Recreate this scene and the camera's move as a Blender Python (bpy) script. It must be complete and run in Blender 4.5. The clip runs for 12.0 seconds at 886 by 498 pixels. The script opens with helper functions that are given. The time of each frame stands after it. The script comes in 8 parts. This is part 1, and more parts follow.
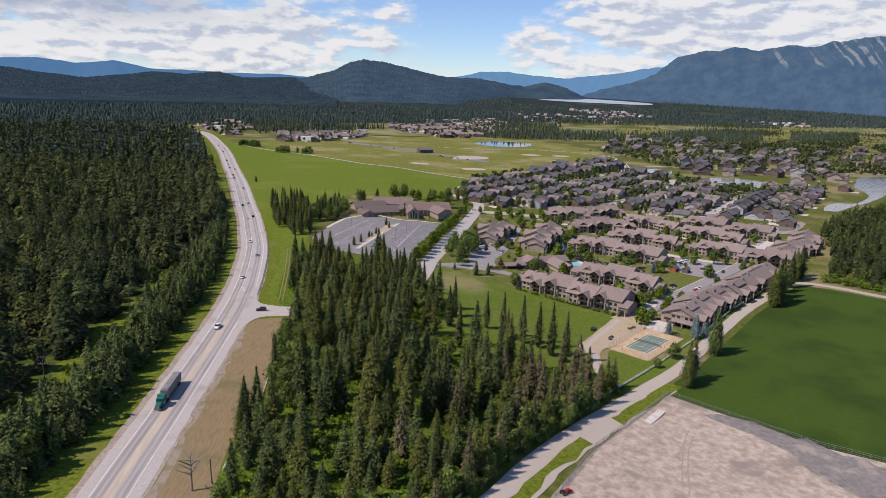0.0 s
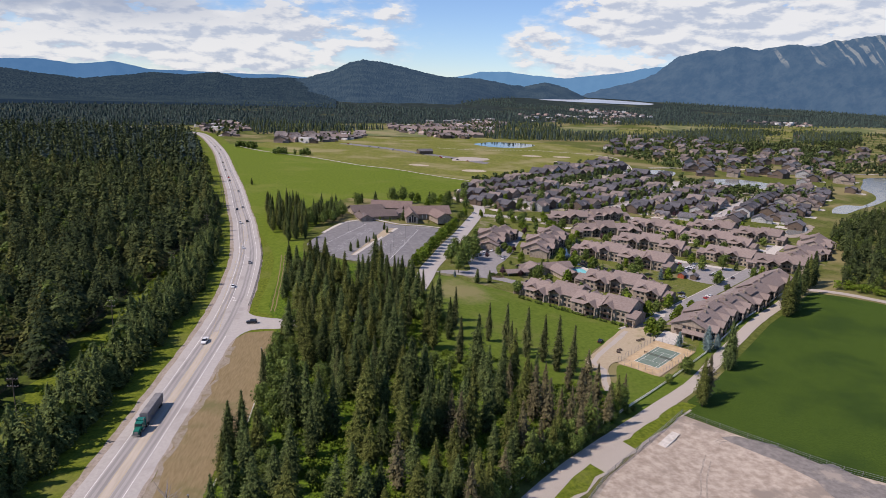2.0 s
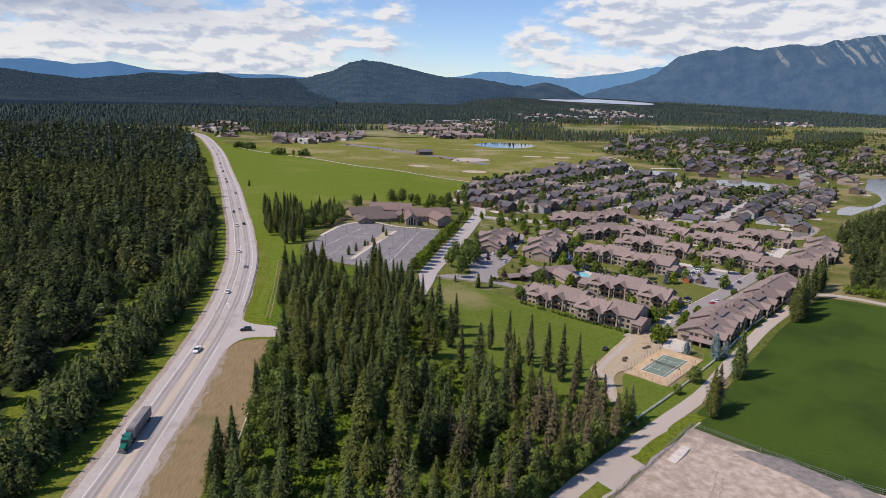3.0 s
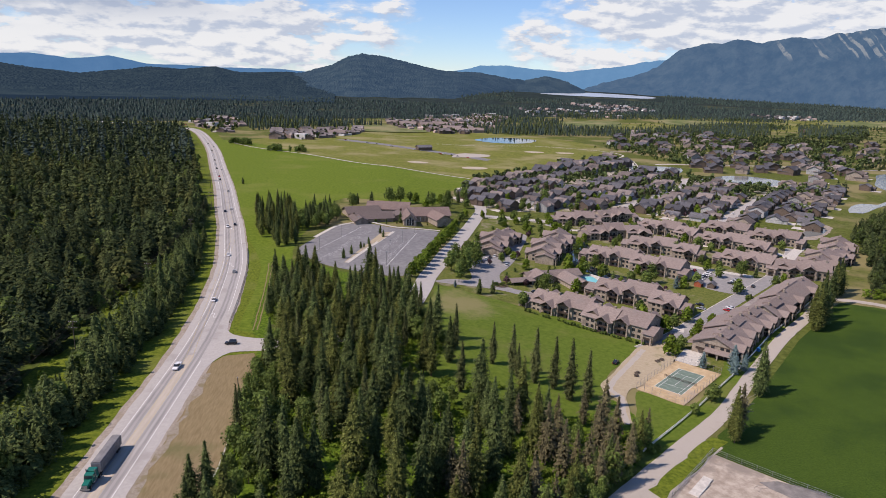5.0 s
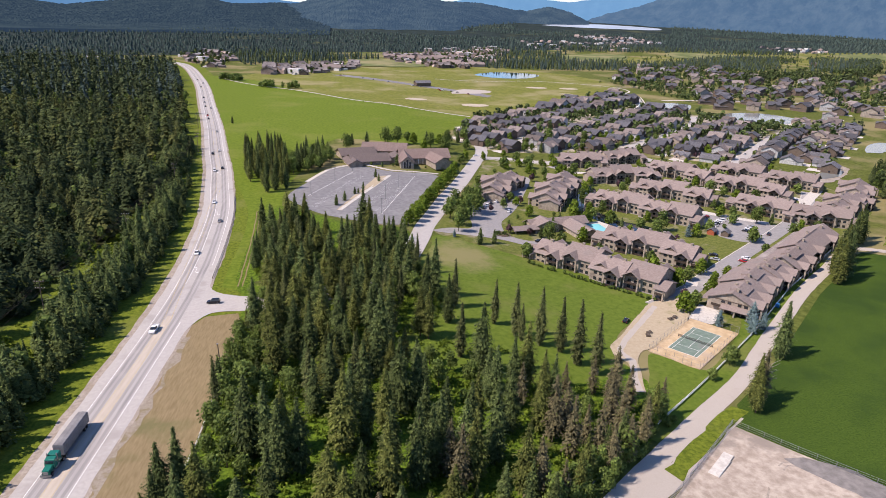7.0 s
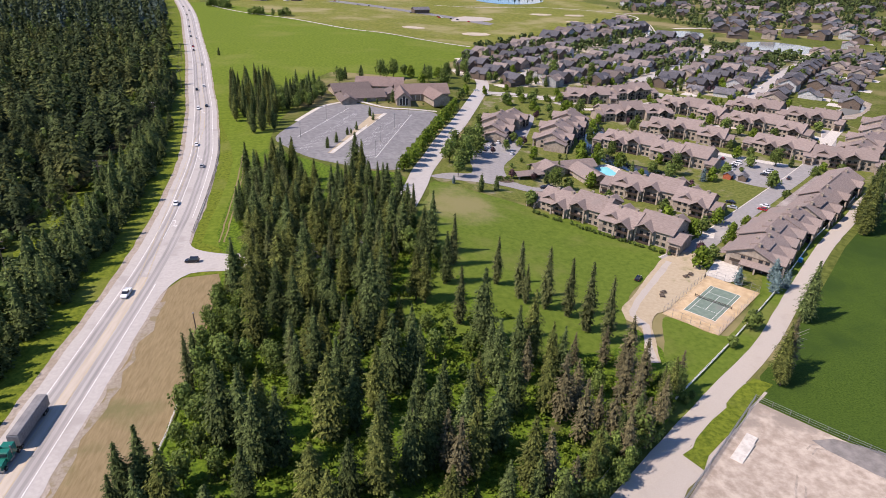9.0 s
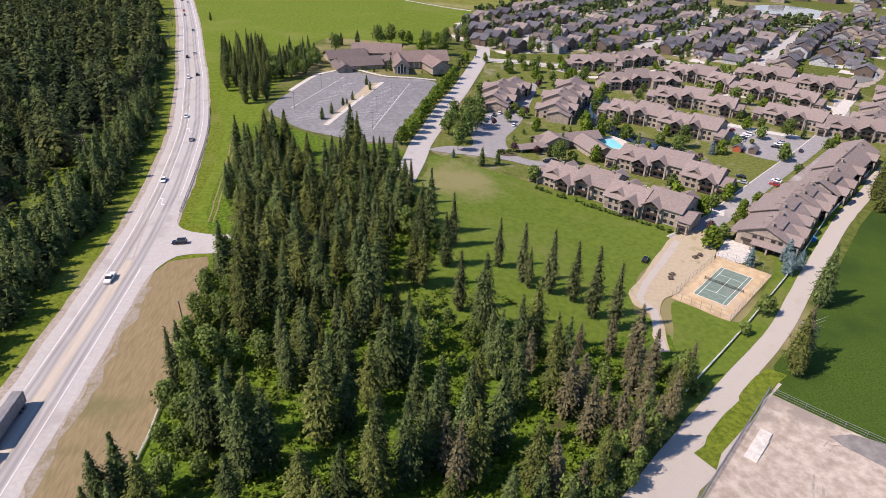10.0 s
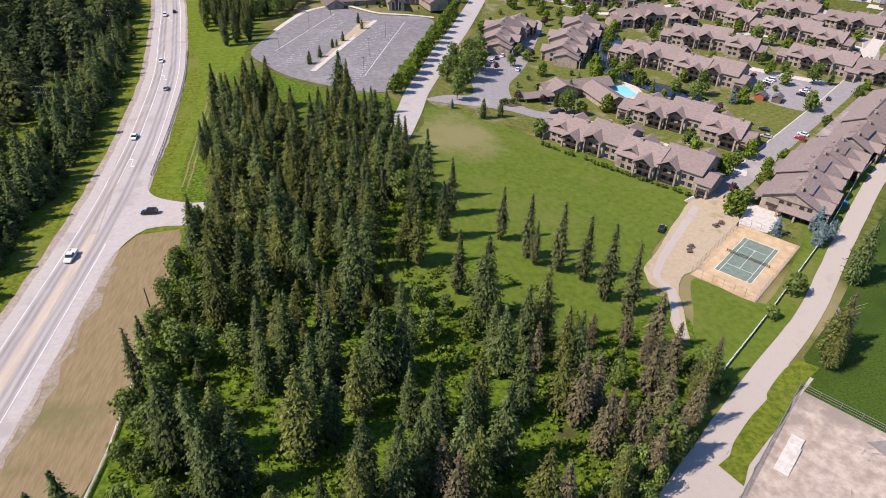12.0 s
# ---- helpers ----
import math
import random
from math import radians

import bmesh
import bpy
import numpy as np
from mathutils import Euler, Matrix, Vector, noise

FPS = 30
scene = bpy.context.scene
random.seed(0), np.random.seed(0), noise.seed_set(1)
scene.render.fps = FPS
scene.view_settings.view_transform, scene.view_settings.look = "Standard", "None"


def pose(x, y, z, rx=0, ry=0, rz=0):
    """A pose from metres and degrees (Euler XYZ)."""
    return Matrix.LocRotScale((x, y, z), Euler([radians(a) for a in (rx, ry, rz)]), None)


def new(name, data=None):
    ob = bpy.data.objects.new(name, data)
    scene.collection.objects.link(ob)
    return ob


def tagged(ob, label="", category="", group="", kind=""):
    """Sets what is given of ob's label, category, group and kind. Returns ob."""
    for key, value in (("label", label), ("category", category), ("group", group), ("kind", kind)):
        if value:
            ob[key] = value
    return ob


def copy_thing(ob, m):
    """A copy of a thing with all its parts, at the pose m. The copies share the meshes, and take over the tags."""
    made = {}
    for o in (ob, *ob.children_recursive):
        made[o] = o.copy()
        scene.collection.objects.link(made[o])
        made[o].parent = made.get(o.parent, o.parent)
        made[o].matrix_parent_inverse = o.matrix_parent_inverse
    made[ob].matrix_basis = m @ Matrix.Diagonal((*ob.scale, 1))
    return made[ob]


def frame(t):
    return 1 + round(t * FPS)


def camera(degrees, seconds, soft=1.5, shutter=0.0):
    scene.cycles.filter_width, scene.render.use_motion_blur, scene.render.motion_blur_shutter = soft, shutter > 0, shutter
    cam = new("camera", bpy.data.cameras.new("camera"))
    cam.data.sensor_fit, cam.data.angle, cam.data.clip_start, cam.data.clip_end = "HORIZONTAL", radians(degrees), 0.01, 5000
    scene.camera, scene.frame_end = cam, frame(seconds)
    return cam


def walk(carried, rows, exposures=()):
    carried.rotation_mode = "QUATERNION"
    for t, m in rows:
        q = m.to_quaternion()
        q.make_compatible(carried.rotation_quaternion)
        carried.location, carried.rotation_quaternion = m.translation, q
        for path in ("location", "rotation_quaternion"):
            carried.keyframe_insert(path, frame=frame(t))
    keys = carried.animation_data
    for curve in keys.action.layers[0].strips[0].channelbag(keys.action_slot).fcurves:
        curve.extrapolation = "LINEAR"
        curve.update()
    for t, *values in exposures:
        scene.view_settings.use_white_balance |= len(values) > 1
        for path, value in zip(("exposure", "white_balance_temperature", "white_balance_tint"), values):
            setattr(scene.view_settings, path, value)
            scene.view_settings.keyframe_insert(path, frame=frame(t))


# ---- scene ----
cam = camera(67.4, 12.0, soft=0.5)
METRES, EYE, TILT, LEAN, TURN = 125.6, 106.0, 0.0, 0.0, -6.3
ROWS = [
    (0.0, 0.0, 0.0, 0.0, 0.52, -13.65, -2.12),
    (0.5, -0.0, 0.0272, 0.0008, 0.51, -13.65, -2.1),
    (1.0, 0.0002, 0.0574, 0.0016, 0.5, -13.65, -2.07),
    (1.5, 0.0003, 0.0897, 0.0023, 0.49, -13.64, -2.03),
    (2.0, 0.0001, 0.1242, 0.0026, 0.49, -13.64, -2.01),
    (2.5, -0.0005, 0.1605, 0.0027, 0.48, -13.64, -1.99),
    (3.0, -0.0009, 0.1982, 0.0027, 0.48, -13.63, -1.97),
    (5.0, 0.0011, 0.3607, 0.007, 0.47, -14.13, -1.89),
    (5.5, 0.002, 0.4053, 0.0063, 0.46, -15.3, -1.86),
    (6.0, 0.0028, 0.4501, 0.0061, 0.44, -16.73, -1.83),
    (6.5, 0.0038, 0.4953, 0.0061, 0.43, -18.15, -1.8),
    (7.0, 0.0049, 0.5401, 0.0063, 0.42, -19.57, -1.77),
    (9.0, 0.0104, 0.7204, 0.0084, 0.4, -25.49, -1.66),
    (9.5, 0.0116, 0.7666, 0.008, 0.39, -26.96, -1.63),
    (10.0, 0.0126, 0.8125, 0.0081, 0.38, -28.42, -1.61),
    (10.5, 0.0138, 0.8588, 0.0082, 0.37, -29.88, -1.61),
    (11.0, 0.0148, 0.9055, 0.0084, 0.35, -31.31, -1.61),
    (11.5, 0.0161, 0.9522, 0.0084, 0.33, -32.73, -1.59),
    (12.0, 0.017, 0.9996, 0.009, 0.32, -34.16, -1.59),
]
walk(cam, [(t, pose(0, 0, EYE, TILT, LEAN, TURN) @ pose(METRES * x, METRES * y, METRES * z, 90 + pitch, roll, yaw)) for t, x, y, z, yaw, pitch, roll in ROWS],
     exposures=[(0.0, -0.05, 6700, 20), (3.0, -0.05, 6700, 20), (5.0, 0.0, 6700, 20), (5.5, 0.05, 6700, 20), (6.0, 0.18, 6700, 20), (6.5, 0.31, 6700, 20), (7.0, 0.42, 6700, 20), (9.0, 0.43, 6700, 20), (12.0, 0.44, 6700, 20)])

# ---------------------------------------------------------------- light
SUN_FROM = Vector((-0.64, -0.16, 0.75)).normalized()
sun = new("sun", bpy.data.lights.new("sun", "SUN"))
sun.data.energy, sun.data.angle, sun.data.color = 4.8, radians(0.53), (1.0, 0.93, 0.83)
sun.rotation_euler = SUN_FROM.to_track_quat("Z", "Y").to_euler()


class Nodes:
    """Small helper to write node trees."""

    def __init__(self, tree):
        self.tree = tree
        tree.nodes.clear()

    def add(self, kind, **values):
        n = self.tree.nodes.new(kind)
        for k, v in values.items():
            n.inputs[k].default_value = v
        return n

    def link(self, a, b):
        self.tree.links.new(a, b)

    def put(self, a, socket):
        if isinstance(a, (int, float)):
            socket.default_value = a
        elif isinstance(a, tuple):
            socket.default_value = a if len(a) != 3 or socket.type != "RGBA" else (*a, 1)
        else:
            self.link(a, socket)

    def math(self, op, a, b=0.0, clamp=False):
        n = self.tree.nodes.new("ShaderNodeMath")
        n.operation, n.use_clamp = op, clamp
        self.put(a, n.inputs[0])
        self.put(b, n.inputs[1])
        return n.outputs[0]

    def mix(self, fac, a, b, blend="MIX"):
        n = self.tree.nodes.new("ShaderNodeMix")
        n.data_type, n.blend_type, n.clamp_factor = "RGBA", blend, True
        self.put(fac, n.inputs[0])
        self.put(a, n.inputs[6])
        self.put(b, n.inputs[7])
        return n.outputs[2]

    def noise(self, vec, scale, detail=4.0, rough=0.6, lac=2.0):
        n = self.add("ShaderNodeTexNoise", Scale=scale, Detail=detail, Roughness=rough, Lacunarity=lac)
        if vec is not None:
            self.link(vec, n.inputs["Vector"])
        return n.outputs["Fac"]

    def ramp(self, fac, lo, hi):
        n = self.add("ShaderNodeMapRange")
        n.interpolation_type = "SMOOTHSTEP"
        self.put(fac, n.inputs[0])
        n.inputs[1].default_value, n.inputs[2].default_value = lo, hi
        return n.outputs[0]

    def scaled(self, vec, xyz, rot=(0, 0, 0), loc=(0, 0, 0)):
        n = self.add("ShaderNodeMapping")
        n.inputs["Scale"].default_value = xyz
        n.inputs["Rotation"].default_value = rot
        n.inputs["Location"].default_value = loc
        self.link(vec, n.inputs["Vector"])
        return n.outputs[0]


def build_world():
    """Blue summer sky with cumulus banks towards the horizon."""
    w = bpy.data.worlds.new("sky")
    scene.world = w
    w.use_nodes = True
    n = Nodes(w.node_tree)
    sky = n.add("ShaderNodeTexSky")
    sky.sky_type, sky.sun_disc = "NISHITA", False
    sky.sun_elevation = math.asin(SUN_FROM.z)
    sky.sun_rotation = math.atan2(SUN_FROM.x, SUN_FROM.y)
    sky.altitude, sky.air_density, sky.dust_density, sky.ozone_density = 900, 1.0, 0.0, 3.5
    geo = n.add("ShaderNodeTexCoord").outputs["Generated"]
    sep = n.add("ShaderNodeSeparateXYZ")
    n.link(geo, sep.inputs[0])
    x, y, z = sep.outputs
    # azimuth from straight ahead and height, in degrees
    az = n.math("MULTIPLY", n.math("ARCTAN2", x, y), 57.3)
    el = n.math("MULTIPLY", n.math("ARCSINE", z), 57.3)
    comb = n.add("ShaderNodeCombineXYZ")
    n.link(az, comb.inputs[0])
    n.link(n.math("MULTIPLY", el, 2.6), comb.inputs[1])
    flat = comb.outputs[0]

    def noise_vector(at, scale):
        tex = n.add("ShaderNodeTexNoise", Scale=scale, Detail=3.0)
        n.link(at, tex.inputs["Vector"])
        return tex.outputs["Color"]

    def density(at):
        big = n.noise(at, 0.085, 3, 0.5)
        puff = n.noise(n.scaled(at, (1, 1, 1), loc=(31, 7, 3)), 0.34, 10, 0.56)
        warp = n.add("ShaderNodeVectorMath")
        warp.operation = "ADD"
        n.link(at, warp.inputs[0])
        n.link(n.scaled(noise_vector(at, 0.5), (2.2, 2.2, 0)), warp.inputs[1])
        total = n.math("ADD", n.math("MULTIPLY", big, 0.55), n.math("MULTIPLY", puff, 0.45))
        for scale, amount in ((0.16, 0.085), (0.38, 0.05)):
            cell = n.add("ShaderNodeTexVoronoi", Scale=scale)
            n.link(warp.outputs[0], cell.inputs["Vector"])
            total = n.math("ADD", total, n.math("MULTIPLY", n.math("SUBTRACT", 0.42, cell.outputs["Distance"]), amount))
        return total

    def lobe(a, e, wa, we, amount):
        da = n.math("DIVIDE", n.math("SUBTRACT", az, a), wa)
        de = n.math("DIVIDE", n.math("SUBTRACT", el, e), we)
        r = n.math("ADD", n.math("MULTIPLY", da, da), n.math("MULTIPLY", de, de))
        return n.math("MULTIPLY", n.math("POWER", 2.718, n.math("MULTIPLY", r, -1.0)), amount)

    body = density(flat)
    above = density(n.scaled(flat, (1, 1, 1), loc=(-0.45, 1.1, 0)))
    bias = n.math("ADD", lobe(-10, 3.4, 14, 2.6, 0.22), lobe(25, 5.0, 14, 4.0, 0.25))
    bias = n.math("ADD", bias, lobe(-17, 8.5, 10, 2.0, 0.10))
    bias = n.math("ADD", bias, lobe(7.5, 6.0, 4.2, 5.0, -0.22))
    bias = n.math("ADD", bias, lobe(-30, 4.6, 12, 2.2, 0.20))
    bias = n.math("ADD", bias, lobe(-14, 9.5, 16, 2.6, 0.16))
    bias = n.math("ADD", bias, lobe(40, 10, 12, 5.0, 0.20))
    thick = n.math("ADD", body, bias)
    cover = n.math("MAXIMUM", n.ramp(thick, 0.575, 0.615), n.math("MULTIPLY", n.ramp(thick, 0.50, 0.62), 0.6))
    cover = n.math("MULTIPLY", cover, n.math("SUBTRACT", 1.0, n.ramp(el, 14, 30)))
    lit = n.ramp(n.math("SUBTRACT", body, above), -0.06, 0.035)
    cloud = n.mix(lit, (0.52, 0.62, 0.73, 1), (0.86, 0.92, 0.91, 1))
    shade = n.math("MULTIPLY", lobe(-25, 5.7, 13, 1.7, 1.0), n.ramp(n.noise(flat, 0.16, 4, 0.5), 0.28, 0.50))
    cloud = n.mix(shade, cloud, (0.36, 0.45, 0.58, 1))
    skyc = n.mix(1.0, sky.outputs[0], (0.105, 0.124, 0.146, 1), "MULTIPLY")
    out = n.mix(n.math("MULTIPLY", cover, 0.95), skyc, cloud)
    bg = n.add("ShaderNodeBackground", Strength=0.95)
    n.link(out, bg.inputs["Color"])
    n.link(bg.outputs[0], n.add("ShaderNodeOutputWorld").inputs[0])


build_world()

# ---------------------------------------------------------------- materials
MATS = {}


def surface(name, dark, light, scale=1.0, rough=0.9, stain=None, stain_scale=0.05, stain_lo=0.5, stain_hi=0.7, grain=0.34, bump=0.0,
            island=0.0, each=0.0, metal=0.0, stretch=None, turn=0.0, world=False, spec=None, trans=0.0, spot=None):
    """A material with fine grain between two colours, larger stains, and variation from piece to piece."""
    m = bpy.data.materials.new(name)
    m.use_nodes = True
    n = Nodes(m.node_tree)
    if world:
        vec = n.add("ShaderNodeNewGeometry").outputs["Position"]
    else:
        vec = n.add("ShaderNodeTexCoord").outputs["Object"]
    gvec = n.scaled(vec, stretch, (0, 0, turn)) if stretch else vec
    g = n.noise(gvec, scale, 6, 0.65)
    gf = n.ramp(g, 0.5 - grain * 0.5, 0.5 + grain * 0.5)
    col = n.mix(gf, (*dark, 1), (*light, 1))
    if stain is not None:
        s = n.noise(vec, stain_scale, 5, 0.6)
        col = n.mix(n.ramp(s, stain_lo, stain_hi), col, (*stain, 1))
    if spot is not None:
        cx, cy, radius, scol = spot
        sep = n.add("ShaderNodeSeparateXYZ")
        n.link(vec, sep.inputs[0])
        dx, dy = n.math("SUBTRACT", sep.outputs[0], cx), n.math("SUBTRACT", sep.outputs[1], cy)
        dist = n.math("SQRT", n.math("ADD", n.math("MULTIPLY", dx, dx), n.math("MULTIPLY", n.math("MULTIPLY", dy, dy), 0.55)))
        rag = n.math("ADD", dist, n.math("MULTIPLY", n.noise(vec, 0.07, 6, 0.7), 34.0))
        mask = n.math("SUBTRACT", 1.0, n.ramp(rag, radius + 8, radius + 24))
        col = n.mix(n.math("MULTIPLY", mask, 0.85), col, (*scol, 1))
    if spec is None:
        spec = 0.06 if rough > 0.85 or trans else 0.3
    val = None
    if island:
        r = n.add("ShaderNodeNewGeometry").outputs["Random Per Island"]
        val = n.math("ADD", n.math("MULTIPLY", r, island), 1 - island / 2)
    if each:
        r = n.add("ShaderNodeObjectInfo").outputs["Random"]
        e = n.math("ADD", n.math("MULTIPLY", r, each), 1 - each / 2)
        val = e if val is None else n.math("MULTIPLY", val, e)
    if val is not None:
        hsv = n.add("ShaderNodeHueSaturation")
        n.link(col, hsv.inputs["Color"])
        n.link(val, hsv.inputs["Value"])
        col = hsv.outputs[0]
    b = n.add("ShaderNodeBsdfPrincipled", Roughness=rough, Metallic=metal)
    b.inputs["Specular IOR Level"].default_value = spec
    n.link(col, b.inputs["Base Color"])
    if bump:
        bn = n.add("ShaderNodeBump", Strength=bump, Distance=0.2)
        n.link(g, bn.inputs["Height"])
        n.link(bn.outputs[0], b.inputs["Normal"])
    out = n.add("ShaderNodeOutputMaterial")
    if trans:
        t = n.add("ShaderNodeBsdfTranslucent")
        n.link(col, t.inputs["Color"])
        mixer = n.add("ShaderNodeMixShader")
        mixer.inputs[0].default_value = trans
        n.link(b.outputs[0], mixer.inputs[1])
        n.link(t.outputs[0], mixer.inputs[2])
        n.link(mixer.outputs[0], out.inputs[0])
    else:
        n.link(b.outputs[0], out.inputs[0])
    MATS[name] = m
    return m


def glassy(name, color, rough=0.05, spec=0.5, ripple=0.0, metal=0.0):
    m = bpy.data.materials.new(name)
    m.use_nodes = True
    n = Nodes(m.node_tree)
    b = n.add("ShaderNodeBsdfPrincipled", Roughness=rough, Metallic=metal)
    b.inputs["Base Color"].default_value = (*color, 1)
    b.inputs["Specular IOR Level"].default_value = spec
    if ripple:
        vec = n.add("ShaderNodeNewGeometry").outputs["Position"]
        bn = n.add("ShaderNodeBump", Strength=ripple, Distance=0.05)
        n.link(n.noise(vec, 1.2, 3, 0.6), bn.inputs["Height"])
        n.link(bn.outputs[0], b.inputs["Normal"])
    n.link(b.outputs[0], n.add("ShaderNodeOutputMaterial").inputs[0])
    MATS[name] = m
    return m


surface("meadow_ground", (0.065, 0.082, 0.016), (0.125, 0.140, 0.032), 0.35, stain=(0.23, 0.195, 0.090), stain_scale=0.012, stain_lo=0.46, stain_hi=0.62, world=True, bump=0.4)
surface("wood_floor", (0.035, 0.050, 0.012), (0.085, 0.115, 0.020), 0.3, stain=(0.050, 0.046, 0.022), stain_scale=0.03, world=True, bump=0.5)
surface("bed_mulch", (0.070, 0.050, 0.036), (0.135, 0.105, 0.075), 1.2, stain=(0.10, 0.12, 0.03), stain_scale=0.4, world=True)
surface("lush_floor", (0.040, 0.074, 0.008), (0.125, 0.190, 0.018), 0.9, stain=(0.070, 0.062, 0.030), stain_scale=0.06, stain_lo=0.56, stain_hi=0.7, world=True, bump=0.6)
surface("verge_grass", (0.070, 0.100, 0.011), (0.158, 0.188, 0.021), 0.7, stain=(0.16, 0.17, 0.04), stain_scale=0.04, world=True, bump=0.4)
surface("mown_meadow", (0.085, 0.128, 0.012), (0.145, 0.190, 0.022), 0.4, stain=(0.165, 0.185, 0.038), stain_scale=0.014, stain_lo=0.5, stain_hi=0.75, world=True, bump=0.2)
surface("park_grass", (0.120, 0.130, 0.022), (0.190, 0.195, 0.045), 0.2, stain=(0.27, 0.235, 0.11), stain_scale=0.012, stain_lo=0.46, stain_hi=0.68, world=True, bump=0.2)
surface("lawn_grass", (0.070, 0.110, 0.014), (0.130, 0.175, 0.026), 0.5, stain=(0.155, 0.160, 0.045), stain_scale=0.028, stain_lo=0.50, stain_hi=0.72, grain=0.6, spot=(50, 362, 14, (0.235, 0.205, 0.095)), world=True, bump=0.12)
surface("crop_field", (0.028, 0.056, 0.008), (0.072, 0.114, 0.017), 2.0, grain=0.45, stain=(0.032, 0.060, 0.011), stain_scale=0.03, stain_lo=0.42, stain_hi=0.65, world=True, bump=0.8)
surface("dry_grass", (0.175, 0.130, 0.068), (0.285, 0.218, 0.122), 1.8, grain=0.7, stain=(0.150, 0.140, 0.062), stain_scale=0.05, stain_lo=0.50, stain_hi=0.72, world=True, bump=0.3, stretch=(1, 0.14, 1), turn=-0.35)
surface("road_yellow", (0.46, 0.35, 0.17), (0.55, 0.44, 0.24), 0.8, world=True)
surface("far_field", (0.105, 0.128, 0.045), (0.170, 0.190, 0.075), 0.02, stain=(0.25, 0.225, 0.11), stain_scale=0.006, stain_lo=0.48, stain_hi=0.6, world=True)
# shade between distant trees and haze are painted in as a dark bluish colour
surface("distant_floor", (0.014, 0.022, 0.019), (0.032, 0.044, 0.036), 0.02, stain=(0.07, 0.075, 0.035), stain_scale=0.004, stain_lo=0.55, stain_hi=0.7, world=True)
surface("yard_grass", (0.085, 0.108, 0.022), (0.160, 0.165, 0.044), 0.6, stain=(0.25, 0.215, 0.145), stain_scale=0.07, stain_lo=0.52, stain_hi=0.68, world=True)
surface("house_yards", (0.120, 0.130, 0.040), (0.210, 0.195, 0.085), 0.4, stain=(0.40, 0.345, 0.275), stain_scale=0.06, stain_lo=0.42, stain_hi=0.54, world=True)
surface("gravel_road", (0.385, 0.338, 0.288), (0.450, 0.398, 0.342), 2.6, grain=0.9, stain=(0.375, 0.33, 0.28), stain_scale=0.14, stain_lo=0.55, stain_hi=0.75, world=True, bump=0.2)
surface("gravel_spill", (0.235, 0.195, 0.145), (0.330, 0.285, 0.230), 1.4, grain=0.5, stain=(0.22, 0.18, 0.11), stain_scale=0.2, stain_lo=0.48, stain_hi=0.62, world=True, bump=0.3)
surface("gravel", (0.26, 0.215, 0.175), (0.40, 0.345, 0.290), 0.9, stain=(0.27, 0.22, 0.16), stain_scale=0.12, world=True, bump=0.3)
surface("asphalt", (0.375, 0.345, 0.318), (0.455, 0.420, 0.388), 0.9, grain=0.5, rough=0.85, stain=(0.34, 0.31, 0.285), stain_scale=0.06, stain_lo=0.55, stain_hi=0.7, world=True)
surface("asphalt_track", (0.245, 0.228, 0.215), (0.325, 0.302, 0.285), 0.5, rough=0.8, stain=(0.37, 0.342, 0.318), stain_scale=0.05, stain_lo=0.56, stain_hi=0.75, world=True, stretch=(1, 0.05, 1))
surface("asphalt_lane", (0.325, 0.302, 0.285), (0.405, 0.375, 0.352), 0.5, rough=0.8, stain=(0.41, 0.37, 0.335), stain_scale=0.05, stain_lo=0.55, stain_hi=0.75, world=True, stretch=(1, 0.05, 1))
surface("asphalt_mid", (0.235, 0.220, 0.212), (0.315, 0.295, 0.282), 0.7, grain=0.5, rough=0.85, stain=(0.36, 0.33, 0.305), stain_scale=0.07, stain_lo=0.54, stain_hi=0.7, world=True)
surface("asphalt_dark", (0.175, 0.168, 0.168), (0.240, 0.230, 0.228), 0.4, rough=0.88, stain=(0.27, 0.262, 0.255), stain_scale=0.05, stain_lo=0.5, stain_hi=0.75, world=True)
surface("median_tan", (0.42, 0.362, 0.295), (0.51, 0.445, 0.368), 0.5, world=True, stretch=(1, 0.1, 1))
surface("road_paint", (0.62, 0.60, 0.57), (0.80, 0.79, 0.76), 0.8, rough=0.6, world=True)
surface("lot_grey", (0.165, 0.150, 0.138), (0.265, 0.240, 0.218), 0.5, grain=0.5, stain=(0.33, 0.285, 0.24), stain_scale=0.09, stain_lo=0.52, stain_hi=0.64, world=True, bump=0.4)
surface("bare_earth", (0.300, 0.240, 0.188), (0.500, 0.420, 0.340), 0.34, grain=0.4, stain=(0.27, 0.225, 0.185), stain_scale=0.055, stain_lo=0.55, stain_hi=0.66, world=True, bump=0.4)
surface("trodden_earth", (0.36, 0.285, 0.185), (0.46, 0.380, 0.268), 0.8, grain=0.7, stain=(0.22, 0.205, 0.09), stain_scale=0.09, stain_lo=0.58, stain_hi=0.72, world=True, bump=0.2)
surface("concrete", (0.46, 0.42, 0.37), (0.60, 0.56, 0.50), 0.8, world=True)
surface("conifer_slim", (0.044, 0.054, 0.020), (0.128, 0.140, 0.052), 0.9, rough=0.75, island=0.7, each=0.4, trans=0.2)
surface("conifer_needles", (0.033, 0.050, 0.018), (0.124, 0.156, 0.050), 0.9, rough=0.75, island=0.7, each=0.6, trans=0.2)
surface("conifer_warm", (0.052, 0.064, 0.017), (0.154, 0.168, 0.044), 0.9, rough=0.75, island=0.7, each=0.5, trans=0.2)
surface("conifer_rusty", (0.066, 0.058, 0.026), (0.150, 0.128, 0.060), 0.9, rough=0.8, island=0.7, each=0.4)
